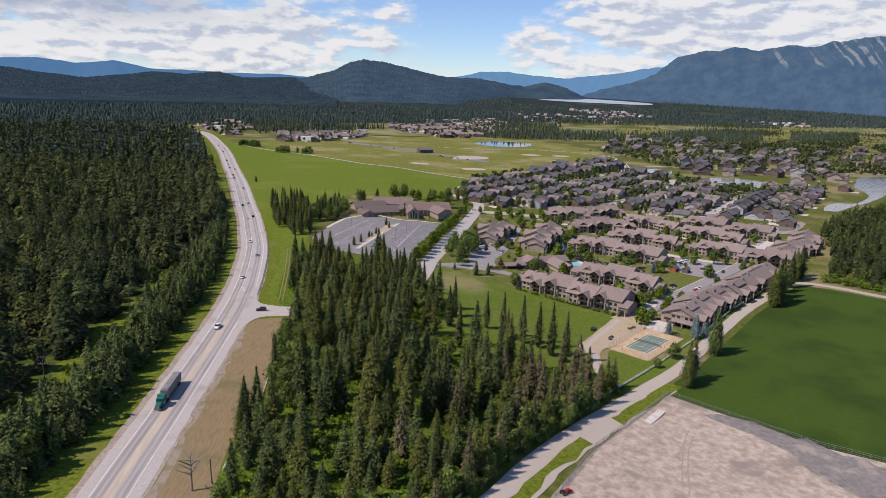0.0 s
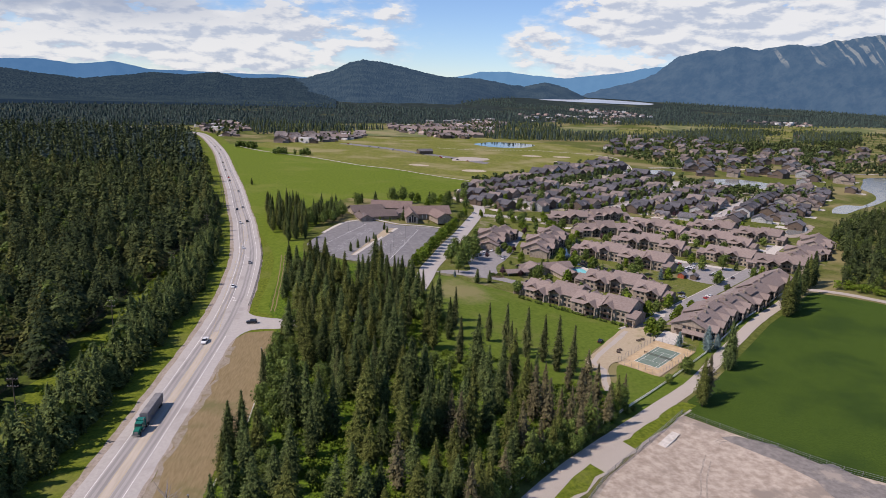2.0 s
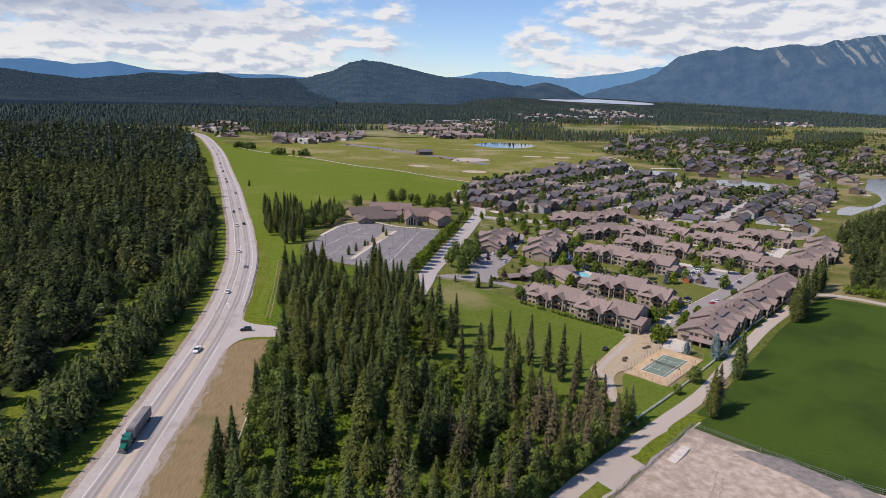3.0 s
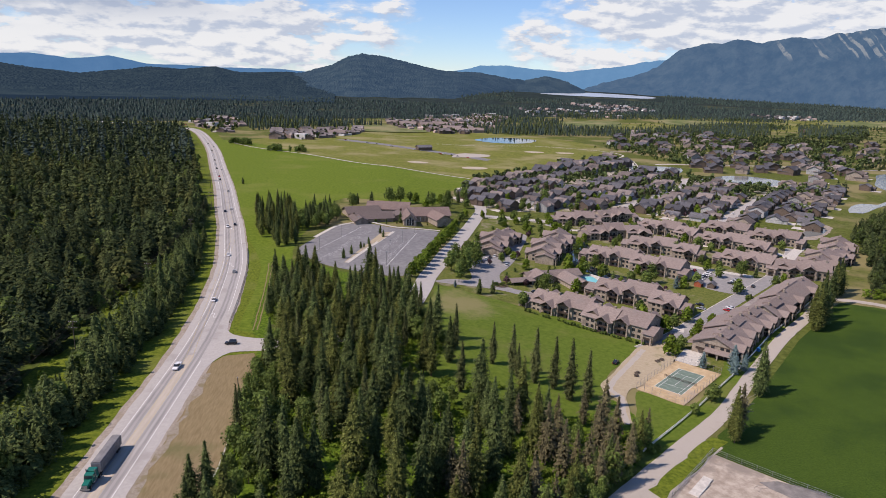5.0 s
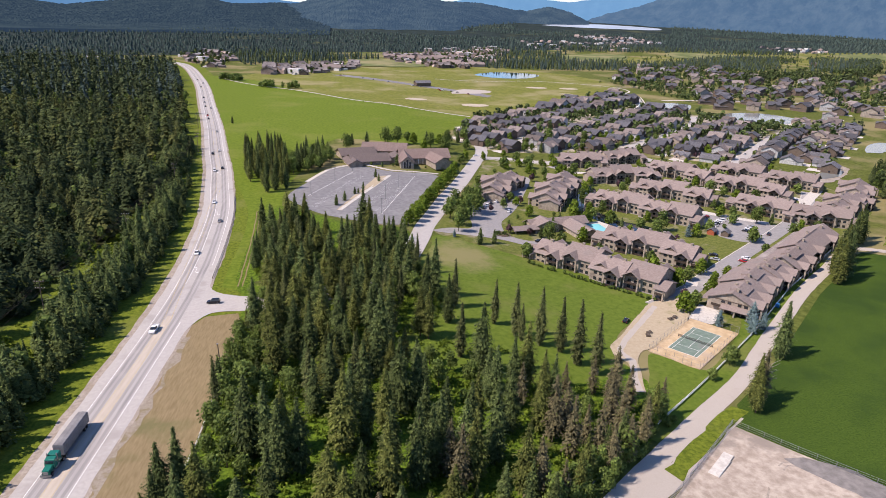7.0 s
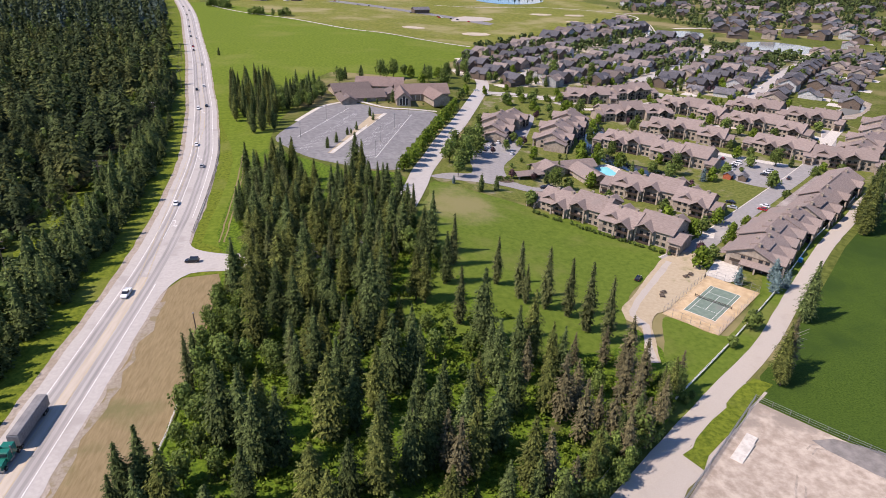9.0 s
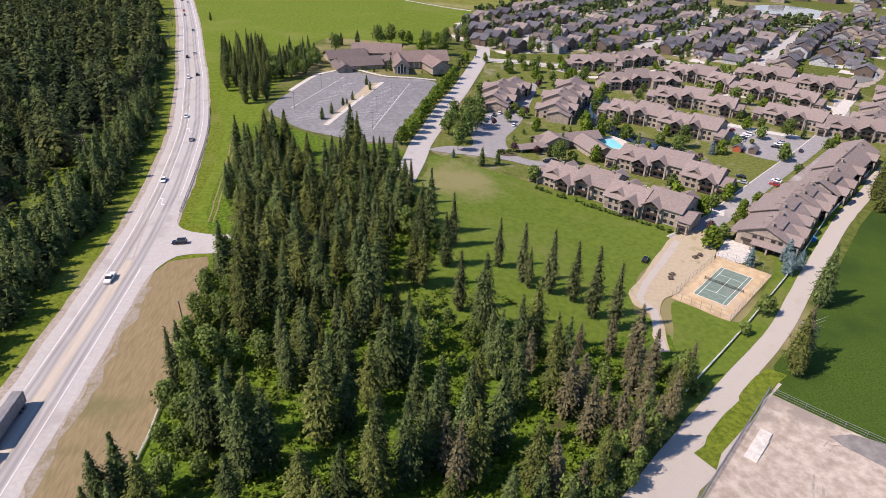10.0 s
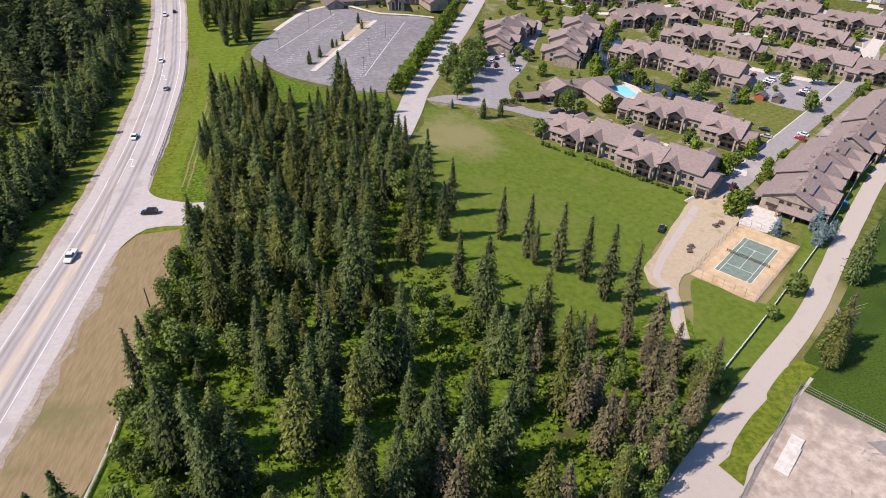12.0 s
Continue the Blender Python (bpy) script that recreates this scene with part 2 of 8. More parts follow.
surface("spruce_blue", (0.050, 0.085, 0.085), (0.13, 0.185, 0.180), 1.2, rough=0.7, island=0.5, each=0.3)
surface("leaf_green", (0.075, 0.112, 0.028), (0.172, 0.225, 0.055), 0.6, rough=0.6, island=0.6, each=0.5, trans=0.25)
surface("leaf_far", (0.040, 0.060, 0.022), (0.105, 0.135, 0.045), 0.2, rough=0.7, island=0.7, each=0.5, trans=0.15)
surface("leaf_lime", (0.085, 0.135, 0.014), (0.17, 0.23, 0.03), 0.6, rough=0.6, island=0.5, each=0.4, trans=0.25)
surface("leaf_purple", (0.035, 0.016, 0.020), (0.075, 0.035, 0.040), 0.6, rough=0.6, island=0.5, each=0.3)
# darker than the near needles: self-shade that coarse far crowns lack, put in colour
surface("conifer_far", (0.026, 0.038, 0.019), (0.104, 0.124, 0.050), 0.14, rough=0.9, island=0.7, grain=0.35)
# bluish grey needles: haze over distant trees mixed into their base colour
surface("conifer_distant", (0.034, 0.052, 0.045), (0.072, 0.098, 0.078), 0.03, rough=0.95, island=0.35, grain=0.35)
surface("conifer_wood", (0.025, 0.037, 0.015), (0.108, 0.131, 0.046), 0.16, rough=0.9, island=0.6, grain=0.35, trans=0.1)
surface("conifer_shade", (0.016, 0.026, 0.012), (0.060, 0.080, 0.032), 0.16, rough=0.9, island=0.6, grain=0.35, trans=0.1)
surface("conifer_olive", (0.032, 0.040, 0.014), (0.125, 0.134, 0.042), 0.16, rough=0.9, island=0.6, grain=0.35, trans=0.1)
surface("bark", (0.055, 0.042, 0.032), (0.12, 0.095, 0.075), 2.0)
surface("dead_wood", (0.17, 0.15, 0.135), (0.30, 0.275, 0.255), 2.0)
surface("roof_brown", (0.196, 0.152, 0.133), (0.282, 0.226, 0.202), 1.6, grain=0.42, rough=0.88, stain=(0.22, 0.185, 0.168), stain_scale=0.15, each=0.18, stretch=(0.4, 1, 3))
surface("roof_taupe", (0.135, 0.110, 0.100), (0.235, 0.195, 0.176), 1.6, grain=0.42, rough=0.88, stain=(0.13, 0.11, 0.10), stain_scale=0.15, each=0.7, stretch=(0.4, 1, 3))
surface("roof_carport", (0.20, 0.165, 0.148), (0.31, 0.265, 0.240), 0.9, rough=0.88, stain=(0.36, 0.315, 0.285), stain_scale=0.12)
surface("roof_grey", (0.070, 0.069, 0.076), (0.165, 0.155, 0.160), 1.6, rough=0.85, stain=(0.10, 0.095, 0.09), stain_scale=0.15, each=0.5, stretch=(0.4, 1, 3))
surface("roof_dusk", (0.105, 0.080, 0.072), (0.165, 0.130, 0.118), 1.4, rough=0.85, stain=(0.12, 0.095, 0.085), stain_scale=0.12, each=0.1)
surface("roof_slate", (0.045, 0.045, 0.052), (0.115, 0.110, 0.118), 1.6, rough=0.85, stain=(0.10, 0.085, 0.08), stain_scale=0.15, each=0.6)
surface("roof_church", (0.16, 0.112, 0.094), (0.23, 0.170, 0.148), 1.4, rough=0.85, stain=(0.15, 0.11, 0.1), stain_scale=0.12, each=0.1)
surface("wall_tan", (0.260, 0.215, 0.172), (0.370, 0.312, 0.252), 0.8, stain=(0.20, 0.165, 0.135), stain_scale=0.3, each=0.15)
surface("wall_brown", (0.10, 0.075, 0.058), (0.155, 0.12, 0.095), 0.8, each=0.2, stretch=(1, 1, 6))
surface("wall_stone", (0.22, 0.20, 0.18), (0.36, 0.33, 0.30), 1.5, each=0.1)
surface("wall_grey", (0.26, 0.26, 0.26), (0.42, 0.415, 0.40), 0.8, each=0.6)
surface("trim_dark", (0.045, 0.034, 0.028), (0.075, 0.058, 0.048), 2.0)
surface("trim_white", (0.66, 0.64, 0.60), (0.80, 0.78, 0.74), 2.0)
surface("garage_door", (0.30, 0.26, 0.22), (0.42, 0.38, 0.33), 1.0, each=0.3)
surface("metal_grey", (0.20, 0.20, 0.20), (0.32, 0.32, 0.32), 2.0, rough=0.5, metal=0.6)
surface("timber_pole", (0.09, 0.070, 0.055), (0.16, 0.13, 0.105), 2.0)
surface("fence_white", (0.58, 0.56, 0.52), (0.74, 0.72, 0.68), 1.5)
surface("court_green", (0.140, 0.190, 0.150), (0.190, 0.240, 0.195), 0.5, stain=(0.20, 0.205, 0.18), stain_scale=0.15, stain_lo=0.55, stain_hi=0.75, world=True)
surface("infield_sand", (0.40, 0.335, 0.25), (0.50, 0.43, 0.33), 0.1, world=True)
surface("court_tan", (0.44, 0.315, 0.180), (0.56, 0.420, 0.260), 0.4, stain=(0.42, 0.33, 0.25), stain_scale=0.09, stain_lo=0.52, stain_hi=0.7, world=True)
surface("tyre", (0.018, 0.018, 0.018), (0.035, 0.035, 0.035), 3.0)
surface("trailer_grey", (0.16, 0.165, 0.18), (0.22, 0.225, 0.24), 0.8, rough=0.5)
surface("red_wood", (0.28, 0.075, 0.04), (0.38, 0.12, 0.065), 2.0)
surface("town_white", (0.36, 0.34, 0.32), (0.66, 0.64, 0.61), 0.03, each=0.3, grain=0.3)
surface("town_wall", (0.16, 0.12, 0.10), (0.36, 0.28, 0.24), 0.03, each=0.8, grain=0.3)
surface("town_roof", (0.09, 0.08, 0.078), (0.26, 0.225, 0.21), 0.03, each=0.9, grain=0.3)
# light grey base adds the paleness of mirrored clouds to the water's colour
glassy("pond_pale", (0.20, 0.21, 0.20), 0.12, 0.5, 0.10)
glassy("pond_water", (0.012, 0.022, 0.028), 0.06, 0.5, 0.12)
glassy("pool_water", (0.22, 0.62, 0.66), 0.05, 0.5, 0.1)
glassy("window_glass", (0.022, 0.026, 0.032), 0.08, 0.6)
for cname, ccol in dict(car_white=(0.72, 0.72, 0.72), car_black=(0.012, 0.012, 0.016), car_red=(0.36, 0.018, 0.02), car_silver=(0.36, 0.37, 0.38), car_blue=(0.02, 0.16, 0.36), cab_green=(0.01, 0.14, 0.10)).items():
    glassy(cname, ccol, 0.25, 0.5)


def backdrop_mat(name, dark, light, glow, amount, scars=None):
    """Wooded mountainside far off; a bluish emission stands in for the air's haze."""
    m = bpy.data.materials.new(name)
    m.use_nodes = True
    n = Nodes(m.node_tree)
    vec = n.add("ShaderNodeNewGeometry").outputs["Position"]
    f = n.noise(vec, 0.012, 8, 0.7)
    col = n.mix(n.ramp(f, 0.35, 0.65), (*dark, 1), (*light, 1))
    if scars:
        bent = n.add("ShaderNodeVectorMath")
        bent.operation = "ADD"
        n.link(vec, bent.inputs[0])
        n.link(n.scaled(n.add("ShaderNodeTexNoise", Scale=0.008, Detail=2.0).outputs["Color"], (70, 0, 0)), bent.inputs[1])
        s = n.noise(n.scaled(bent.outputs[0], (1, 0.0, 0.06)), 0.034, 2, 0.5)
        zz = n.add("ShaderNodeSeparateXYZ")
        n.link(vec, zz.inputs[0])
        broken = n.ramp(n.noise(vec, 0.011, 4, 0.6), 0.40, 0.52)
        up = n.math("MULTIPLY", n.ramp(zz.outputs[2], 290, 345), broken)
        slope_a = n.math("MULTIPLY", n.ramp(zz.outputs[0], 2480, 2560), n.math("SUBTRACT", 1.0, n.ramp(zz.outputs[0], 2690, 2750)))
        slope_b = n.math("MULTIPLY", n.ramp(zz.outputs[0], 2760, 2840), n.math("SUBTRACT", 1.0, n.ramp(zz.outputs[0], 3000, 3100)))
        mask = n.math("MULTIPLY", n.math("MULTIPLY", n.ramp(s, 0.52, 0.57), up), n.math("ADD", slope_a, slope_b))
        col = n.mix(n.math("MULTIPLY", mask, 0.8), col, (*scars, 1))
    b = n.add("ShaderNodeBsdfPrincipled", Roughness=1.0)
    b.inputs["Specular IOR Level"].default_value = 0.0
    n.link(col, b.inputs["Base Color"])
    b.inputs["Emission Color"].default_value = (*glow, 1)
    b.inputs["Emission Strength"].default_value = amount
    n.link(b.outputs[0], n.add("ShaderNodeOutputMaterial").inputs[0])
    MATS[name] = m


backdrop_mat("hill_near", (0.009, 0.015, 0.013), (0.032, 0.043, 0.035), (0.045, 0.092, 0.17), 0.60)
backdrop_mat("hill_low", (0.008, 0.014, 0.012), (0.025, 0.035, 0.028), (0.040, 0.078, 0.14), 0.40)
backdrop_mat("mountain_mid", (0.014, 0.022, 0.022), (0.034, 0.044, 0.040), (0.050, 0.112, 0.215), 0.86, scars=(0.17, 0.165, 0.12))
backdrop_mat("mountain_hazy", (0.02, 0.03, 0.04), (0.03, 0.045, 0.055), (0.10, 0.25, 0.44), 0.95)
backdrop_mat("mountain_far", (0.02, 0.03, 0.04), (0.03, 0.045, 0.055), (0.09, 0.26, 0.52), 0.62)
# sky sheen on the far lake, painted as a pale streaky base colour
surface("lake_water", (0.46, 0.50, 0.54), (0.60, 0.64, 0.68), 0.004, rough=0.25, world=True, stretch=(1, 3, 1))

# ---------------------------------------------------------------- ground
def ease(a):
    a = min(1.0, max(0.0, a))
    return a * a * (3 - 2 * a)


def height(x, y):
    """The lie of the land: a gentle fall towards the river, a slow rise far away."""
    z = -6.5 * ease((x - 10) / 110) * (1 - 0.6 * ease((y - 500) / 500))
    if y > 2200:
        z += 90 * (min(y, 4800) - 2200) / 2600
    return z


def part(name, bm, material, parent, label=""):
    """Links a bmesh as one mesh object under a thing or a part."""
    me = bpy.data.meshes.new(name)
    bm.to_mesh(me)
    bm.free()
    me.materials.append(MATS[material])
    ob = new(name, me)
    ob.parent = parent
    if label:
        tagged(ob, label)
    return ob


def raw(name, verts, faces, material, parent=None):
    me = bpy.data.meshes.new(name)
    me.from_pydata(verts, [], faces)
    me.materials.append(MATS[material])
    ob = new(name, me)
    ob.parent = parent
    return ob


def thing(name, label, category, group="", at=None):
    ob = new(name)
    ob.empty_display_size = 0.5
    if at is not None:
        ob.matrix_basis = at
    return tagged(ob, label, category, group)


GX = sorted(set(list(range(-4000, -300, 185)) + list(range(-300, 720, 12)) + list(range(720, 4100, 170))))
GY = sorted(set(list(range(-1500, 96, 120)) + list(range(96, 1000, 12)) + list(range(1000, 4960, 60))))


def build_ground():
    verts = [(x, y, height(x, y)) for y in GY for x in GX]
    w = len(GX)
    faces = [(j * w + i, j * w + i + 1, (j + 1) * w + i + 1, (j + 1) * w + i) for j in range(len(GY) - 1) for i in range(w - 1)]
    ob = raw("ground", verts, faces, "meadow_ground")
    tagged(ob, "wide valley floor of rough green and straw-coloured grass", "ground", kind="structure")


build_ground()


def curve_points(pts, step, closed=False):
    """A smooth line through the points, with about one point every step metres."""
    p = [Vector((*q, 0)) for q in pts]
    n = len(p)
    out = []
    for i in range(n if closed else n - 1):
        if closed:
            a, b, c, d = p[i - 1], p[i], p[(i + 1) % n], p[(i + 2) % n]
        else:
            a, b, c, d = p[max(i - 1, 0)], p[i], p[i + 1], p[min(i + 2, n - 1)]
        k = max(1, int((c - b).length / step))
        for j in range(k):
            t = j / k
            out.append(0.5 * (2 * b + (c - a) * t + (2 * a - 5 * b + 4 * c - d) * t * t + (3 * b - a - 3 * c + d) * t * t * t))
    if not closed:
        out.append(p[-1])
    return [(q.x, q.y) for q in out]


def patch(name, outline, material, lift=0.05, step=6, smooth=True, label="", category="ground", parent=None, ragged=0.0, level=None):
    """A sheet draped on the land inside an outline."""
    pts = curve_points(outline, step, True) if smooth else list(outline)
    if ragged:
        pts = [(x + ragged * noise.noise((x * 0.15, y * 0.15, 3)), y + ragged * noise.noise((x * 0.15, y * 0.15, 9))) for x, y in pts]
    bm = bmesh.new()
    bm.faces.new([bm.verts.new((x, y, 0)) for x, y in pts])
    bm.normal_update()
    if bm.faces[:][0].normal.z < 0:
        bmesh.ops.reverse_faces(bm, faces=bm.faces[:])
    if level is None:
        bmesh.ops.triangulate(bm, faces=bm.faces[:], ngon_method="EAR_CLIP")
        x0, x1 = min(p[0] for p in pts), max(p[0] for p in pts)
        y0, y1 = min(p[1] for p in pts), max(p[1] for p in pts)
        for g in GX:
            if x0 < g < x1 and x1 > 0:
                bmesh.ops.bisect_plane(bm, geom=bm.verts[:] + bm.edges[:] + bm.faces[:], plane_co=(g, 0, 0), plane_no=(1, 0, 0))
        for g in GY:
            if y0 < g < y1 and (x1 > 0 or y1 > 2200):
                bmesh.ops.bisect_plane(bm, geom=bm.verts[:] + bm.edges[:] + bm.faces[:], plane_co=(0, g, 0), plane_no=(0, 1, 0))
    for v in bm.verts:
        v.co.z = (height(v.co.x, v.co.y) if level is None else level) + lift
    ob = part(name, bm, material, parent, label)
    if parent is None:
        tagged(ob, label, category, kind="structure")
    return ob


def offset_line(pts, off):
    out = []
    for i, (x, y) in enumerate(pts):
        a, b = pts[max(i - 1, 0)], pts[min(i + 1, len(pts) - 1)]
        dx, dy = b[0] - a[0], b[1] - a[1]
        d = math.hypot(dx, dy) or 1
        out.append((x + dy / d * off, y - dx / d * off))
    return out


def ribbon(name, pts, left, right, material, lift=0.08, label="", category="road", parent=None, gaps=None, ragged=0.0):
    """A strip along a line, from left to right metres beside it (right is positive). gaps: dash and space in points."""
    a, b = offset_line(pts, left), offset_line(pts, right)
    cross = max(1, int(abs(right - left) / 6))
    verts, faces = [], []
    for k, ((x0, y0), (x1, y1)) in enumerate(zip(a, b)):
        for c in range(cross + 1):
            f = c / cross
            x, y = x0 + (x1 - x0) * f, y0 + (y1 - y0) * f
            if ragged and c in (0, cross):
                x += ragged * noise.noise((x * 0.3, y * 0.3, 1.5))
                y += ragged * noise.noise((x * 0.3, y * 0.3, 4.5))
            verts.append((x, y, height(x, y) + lift))
    for i in range(len(pts) - 1):
        if gaps and i % sum(gaps) >= gaps[0]:
            continue
        for c in range(cross):
            q = i * (cross + 1) + c
            faces.append((q, q + 1, q + cross + 2, q + cross + 1))
    ob = raw(name, verts, faces, material, parent)
    if parent is None:
        tagged(ob, label, category, kind="structure")
    elif label:
        tagged(ob, label)
    return ob


HIGHWAY = curve_points([(-69, -300), (-67.5, 0), (-67, 150), (-66, 200), (-65, 256), (-64.7, 300), (-66, 335), (-68.7, 369), (-76, 430), (-88, 490), (-97.5, 535),
                        (-112, 595), (-139, 710), (-180, 870), (-219, 1023), (-260, 1165), (-318, 1345), (-365, 1440), (-450, 1510), (-580, 1560)], 5)

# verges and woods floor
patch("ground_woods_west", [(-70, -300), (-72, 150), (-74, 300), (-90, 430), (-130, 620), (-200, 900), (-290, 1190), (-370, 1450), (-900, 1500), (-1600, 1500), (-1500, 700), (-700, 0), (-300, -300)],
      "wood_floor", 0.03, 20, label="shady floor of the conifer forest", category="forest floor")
ribbon("ground_line_clearing", curve_points([(-110, 60), (-107, 205), (-106, 300), (-107, 400), (-112, 520)], 8), -9, 8, "verge_grass", 0.05, "bright grass under the power line", "clearing", ragged=5.0)
ribbon("ground_verge_west", HIGHWAY, -25, -8, "verge_grass", 0.06, "bright green grass verge along the highway", "verge", ragged=3.0)
ribbon("ground_verge_east", HIGHWAY, 8, 26, "verge_grass", 0.045, "mown green verge along the highway", "verge", ragged=2.0)
ribbon("ground_shoulder_west", HIGHWAY, -10.6, -8, "gravel", 0.09, "gravel shoulder of the highway", "shoulder", ragged=0.6)
ribbon("ground_shoulder_east", HIGHWAY, 8, 9.4, "gravel", 0.128, "gravel shoulder of the highway", "shoulder", ragged=0.6)
ribbon("ground_gravel_spill", [p for p in HIGHWAY if p[1] < 284], 9.0, 11.2, "gravel_spill", 0.135, "grey gravel thrown onto the dry grass", "shoulder", ragged=2.4)
for off in (0.0, 1.8):
    ribbon("ground_wheel_track", curve_points([(-44 - off, 322), (-45.5 - off, 345), (-48.5 - off, 385), (-53 - off, 430)], 4), -0.28, 0.28, "dry_grass", 0.13, "dry wheel track in the grass", "track", ragged=0.3)
patch("ground_meadow", [(-252, 1187), (-180, 1155), (-84, 1010), (30, 895), (120, 822), (125, 760), (88, 732), (60, 640), (-21, 655), (-30, 600), (-45, 480), (-38, 400), (-42, 316), (-52, 322), (-58, 420), (-85, 520), (-130, 710), (-190, 940)],
      "mown_meadow", 0.075, 20, label="large bright green hay meadow", category="meadow")
patch("ground_ballpark", [(-212, 1180), (-48, 1444), (143, 1716), (256, 1560), (400, 1400), (420, 1177), (290, 943), (165, 838), (120, 822), (30, 895), (-84, 1010)],
      "park_grass", 0.05, 30, label="pale mown grass of the sports fields", category="sports field")
patch("ground_crop_field", [(112, 226), (118, 227), (122, 237), (139, 251.5), (169, 281.5), (206.5, 320.5), (237.5, 348.5), (259.5, 369.5), (267.5, 375), (283, 367), (303, 347), (330, 322), (420, 330), (520, 240), (420, 60), (240, 20), (160, 60)],
      "crop_field", 0.10, 8, False, label="dark green crop field", category="field")
patch("ground_bare_lot", [(46, 150), (50.5, 158), (72, 184.5), (93.5, 206), (114.5, 226.5), (127, 212), (150, 187), (172, 172), (240, 90), (180, 0), (60, 0), (20, 90)],
      "bare_earth", 0.14, 8, False, label="bare pale earth lot with tyre tracks", category="bare lot")
patch("ground_lot_grey", [(119, 211), (126, 212), (134, 207), (145, 193.5), (163, 174), (175, 160), (160, 140), (146, 156), (138, 168), (137, 184), (128, 199)],
      "lot_grey", 0.17, 5, label="grey trampled fill along the edge of the lot", category="bare lot", ragged=5.0)
for off in (-0.9, 0.9):
    ribbon("ground_tyre_track", curve_points([(70, 120), (86, 150), (96, 172), (104, 188), (116, 205), (124, 207), (132, 196)], 3), off - 0.25, off + 0.25, "gravel", 0.165, "pale tyre track across the bare lot", "track", ragged=0.5)
patch("ground_dry_strip", [(-57, 60), (-57, 158), (-56.5, 200), (-56, 250), (-56.5, 284), (-52, 294), (-41, 296.5), (-38, 270), (-37, 240), (-37.5, 215), (-41, 190), (-41, 158), (-36, 60)],
      "dry_grass", 0.12, 6, label="dry straw-coloured mown strip beside the highway", category="dry grass")
patch("ground_grove", [(-37, 100), (-41, 160), (-40, 190), (-37, 215), (-37, 240), (-38, 270), (-40, 298), (-42, 312), (-48, 330), (-50, 400), (-44, 440), (-30, 430), (0, 405), (25, 400), (30, 360), (30, 330), (45, 290), (60, 268), (95, 262), (97, 240), (93, 226), (70, 203), (45, 180), (20, 150), (0, 100)],
      "lush_floor", 0.11, 8, label="shady grove floor with patches of grass", category="forest floor")
patch("ground_lawn", [(41, 391), (61, 380), (84, 364), (110, 342), (131, 318), (112, 298), (100, 284), (93, 268), (88, 254), (80, 250), (62, 246), (44, 251), (30, 256), (19, 268), (21, 286), (34, 302), (30, 330), (30, 350), (37, 372)],
      "lawn_grass", 0.13, 6, label="green lawn with a sun-bleached patch", category="lawn")
patch("ground_condo_grounds", [(41, 396), (62, 382), (86, 366), (131, 318), (140, 302), (152, 288), (125, 254), (95, 228), (97, 226), (170, 293), (250, 372), (300, 420), (340, 470), (330, 560), (240, 620), (170, 600), (110, 605), (80, 520), (55, 440)],
      "yard_grass", 0.07, 8, label="lawns and paving among the apartment houses", category="lawn")

patch("ground_woods_north", [(-3400, 4750), (-1600, 1540), (-440, 1640), (-330, 1760), (0, 1960), (700, 2360), (1500, 2460), (3500, 2310), (3800, 4750)], "distant_floor", 0.3, 60, label="floor of the distant woods, coloured dark for shade and haze", category="forest floor")
patch("field_far_east", [(545, 1640), (700, 1700), (1000, 1900), (1250, 1900), (1830, 2240), (2100, 2300), (2150, 2560), (1690, 2520), (1083, 2300), (530, 1830)], "park_grass", 0.35, 60, label="distant pale hay fields", category="field")

# highway
ribbon("road_highway", HIGHWAY, -8.3, 8.3, "asphalt", 0.16, "pale worn asphalt highway", "road", ragged=0.4)
ribbon("road_lane_south", HIGHWAY, -4.4, -1.3, "asphalt_lane", 0.19, "grey driving lane", "lane")
ribbon("road_lane_north", HIGHWAY, 1.3, 4.4, "asphalt_lane", 0.19, "grey driving lane", "lane")
for off in (-3.75, -2.05, 2.05, 3.75):
    ribbon("road_wheel_band", HIGHWAY, off - 0.42, off + 0.42, "asphalt_track", 0.197, "darker worn wheel track in the lane", "road marking", ragged=0.15)
ribbon("road_median", [p for p in HIGHWAY if p[1] < 300], -1.15, 1.15, "median_tan", 0.203, "faded tan painted centre strip", "road marking")
for off in (-1.3, 1.18):
    ribbon("road_line_yellow", [p for p in HIGHWAY if p[1] < 290 or p[1] > 480], off, off + 0.12, "road_yellow", 0.21, "faded yellow centre line", "road marking")
ribbon("road_line_west", HIGHWAY, -4.95, -4.75, "road_paint", 0.21, "white painted edge line", "road marking")
ribbon("road_line_east", [p for p in HIGHWAY if p[1] < 290], 4.75, 4.95, "road_paint", 0.21, "white painted edge line", "road marking")
ribbon("road_line_east_far", [p for p in HIGHWAY if p[1] > 345], 5.6, 5.8, "road_paint", 0.21, "white painted edge line", "road marking")
ribbon("road_line_turn", [p for p in HIGHWAY if 325 < p[1] < 470], -1.5, -1.3, "road_paint", 0.215, "white painted turning lane line", "road marking")


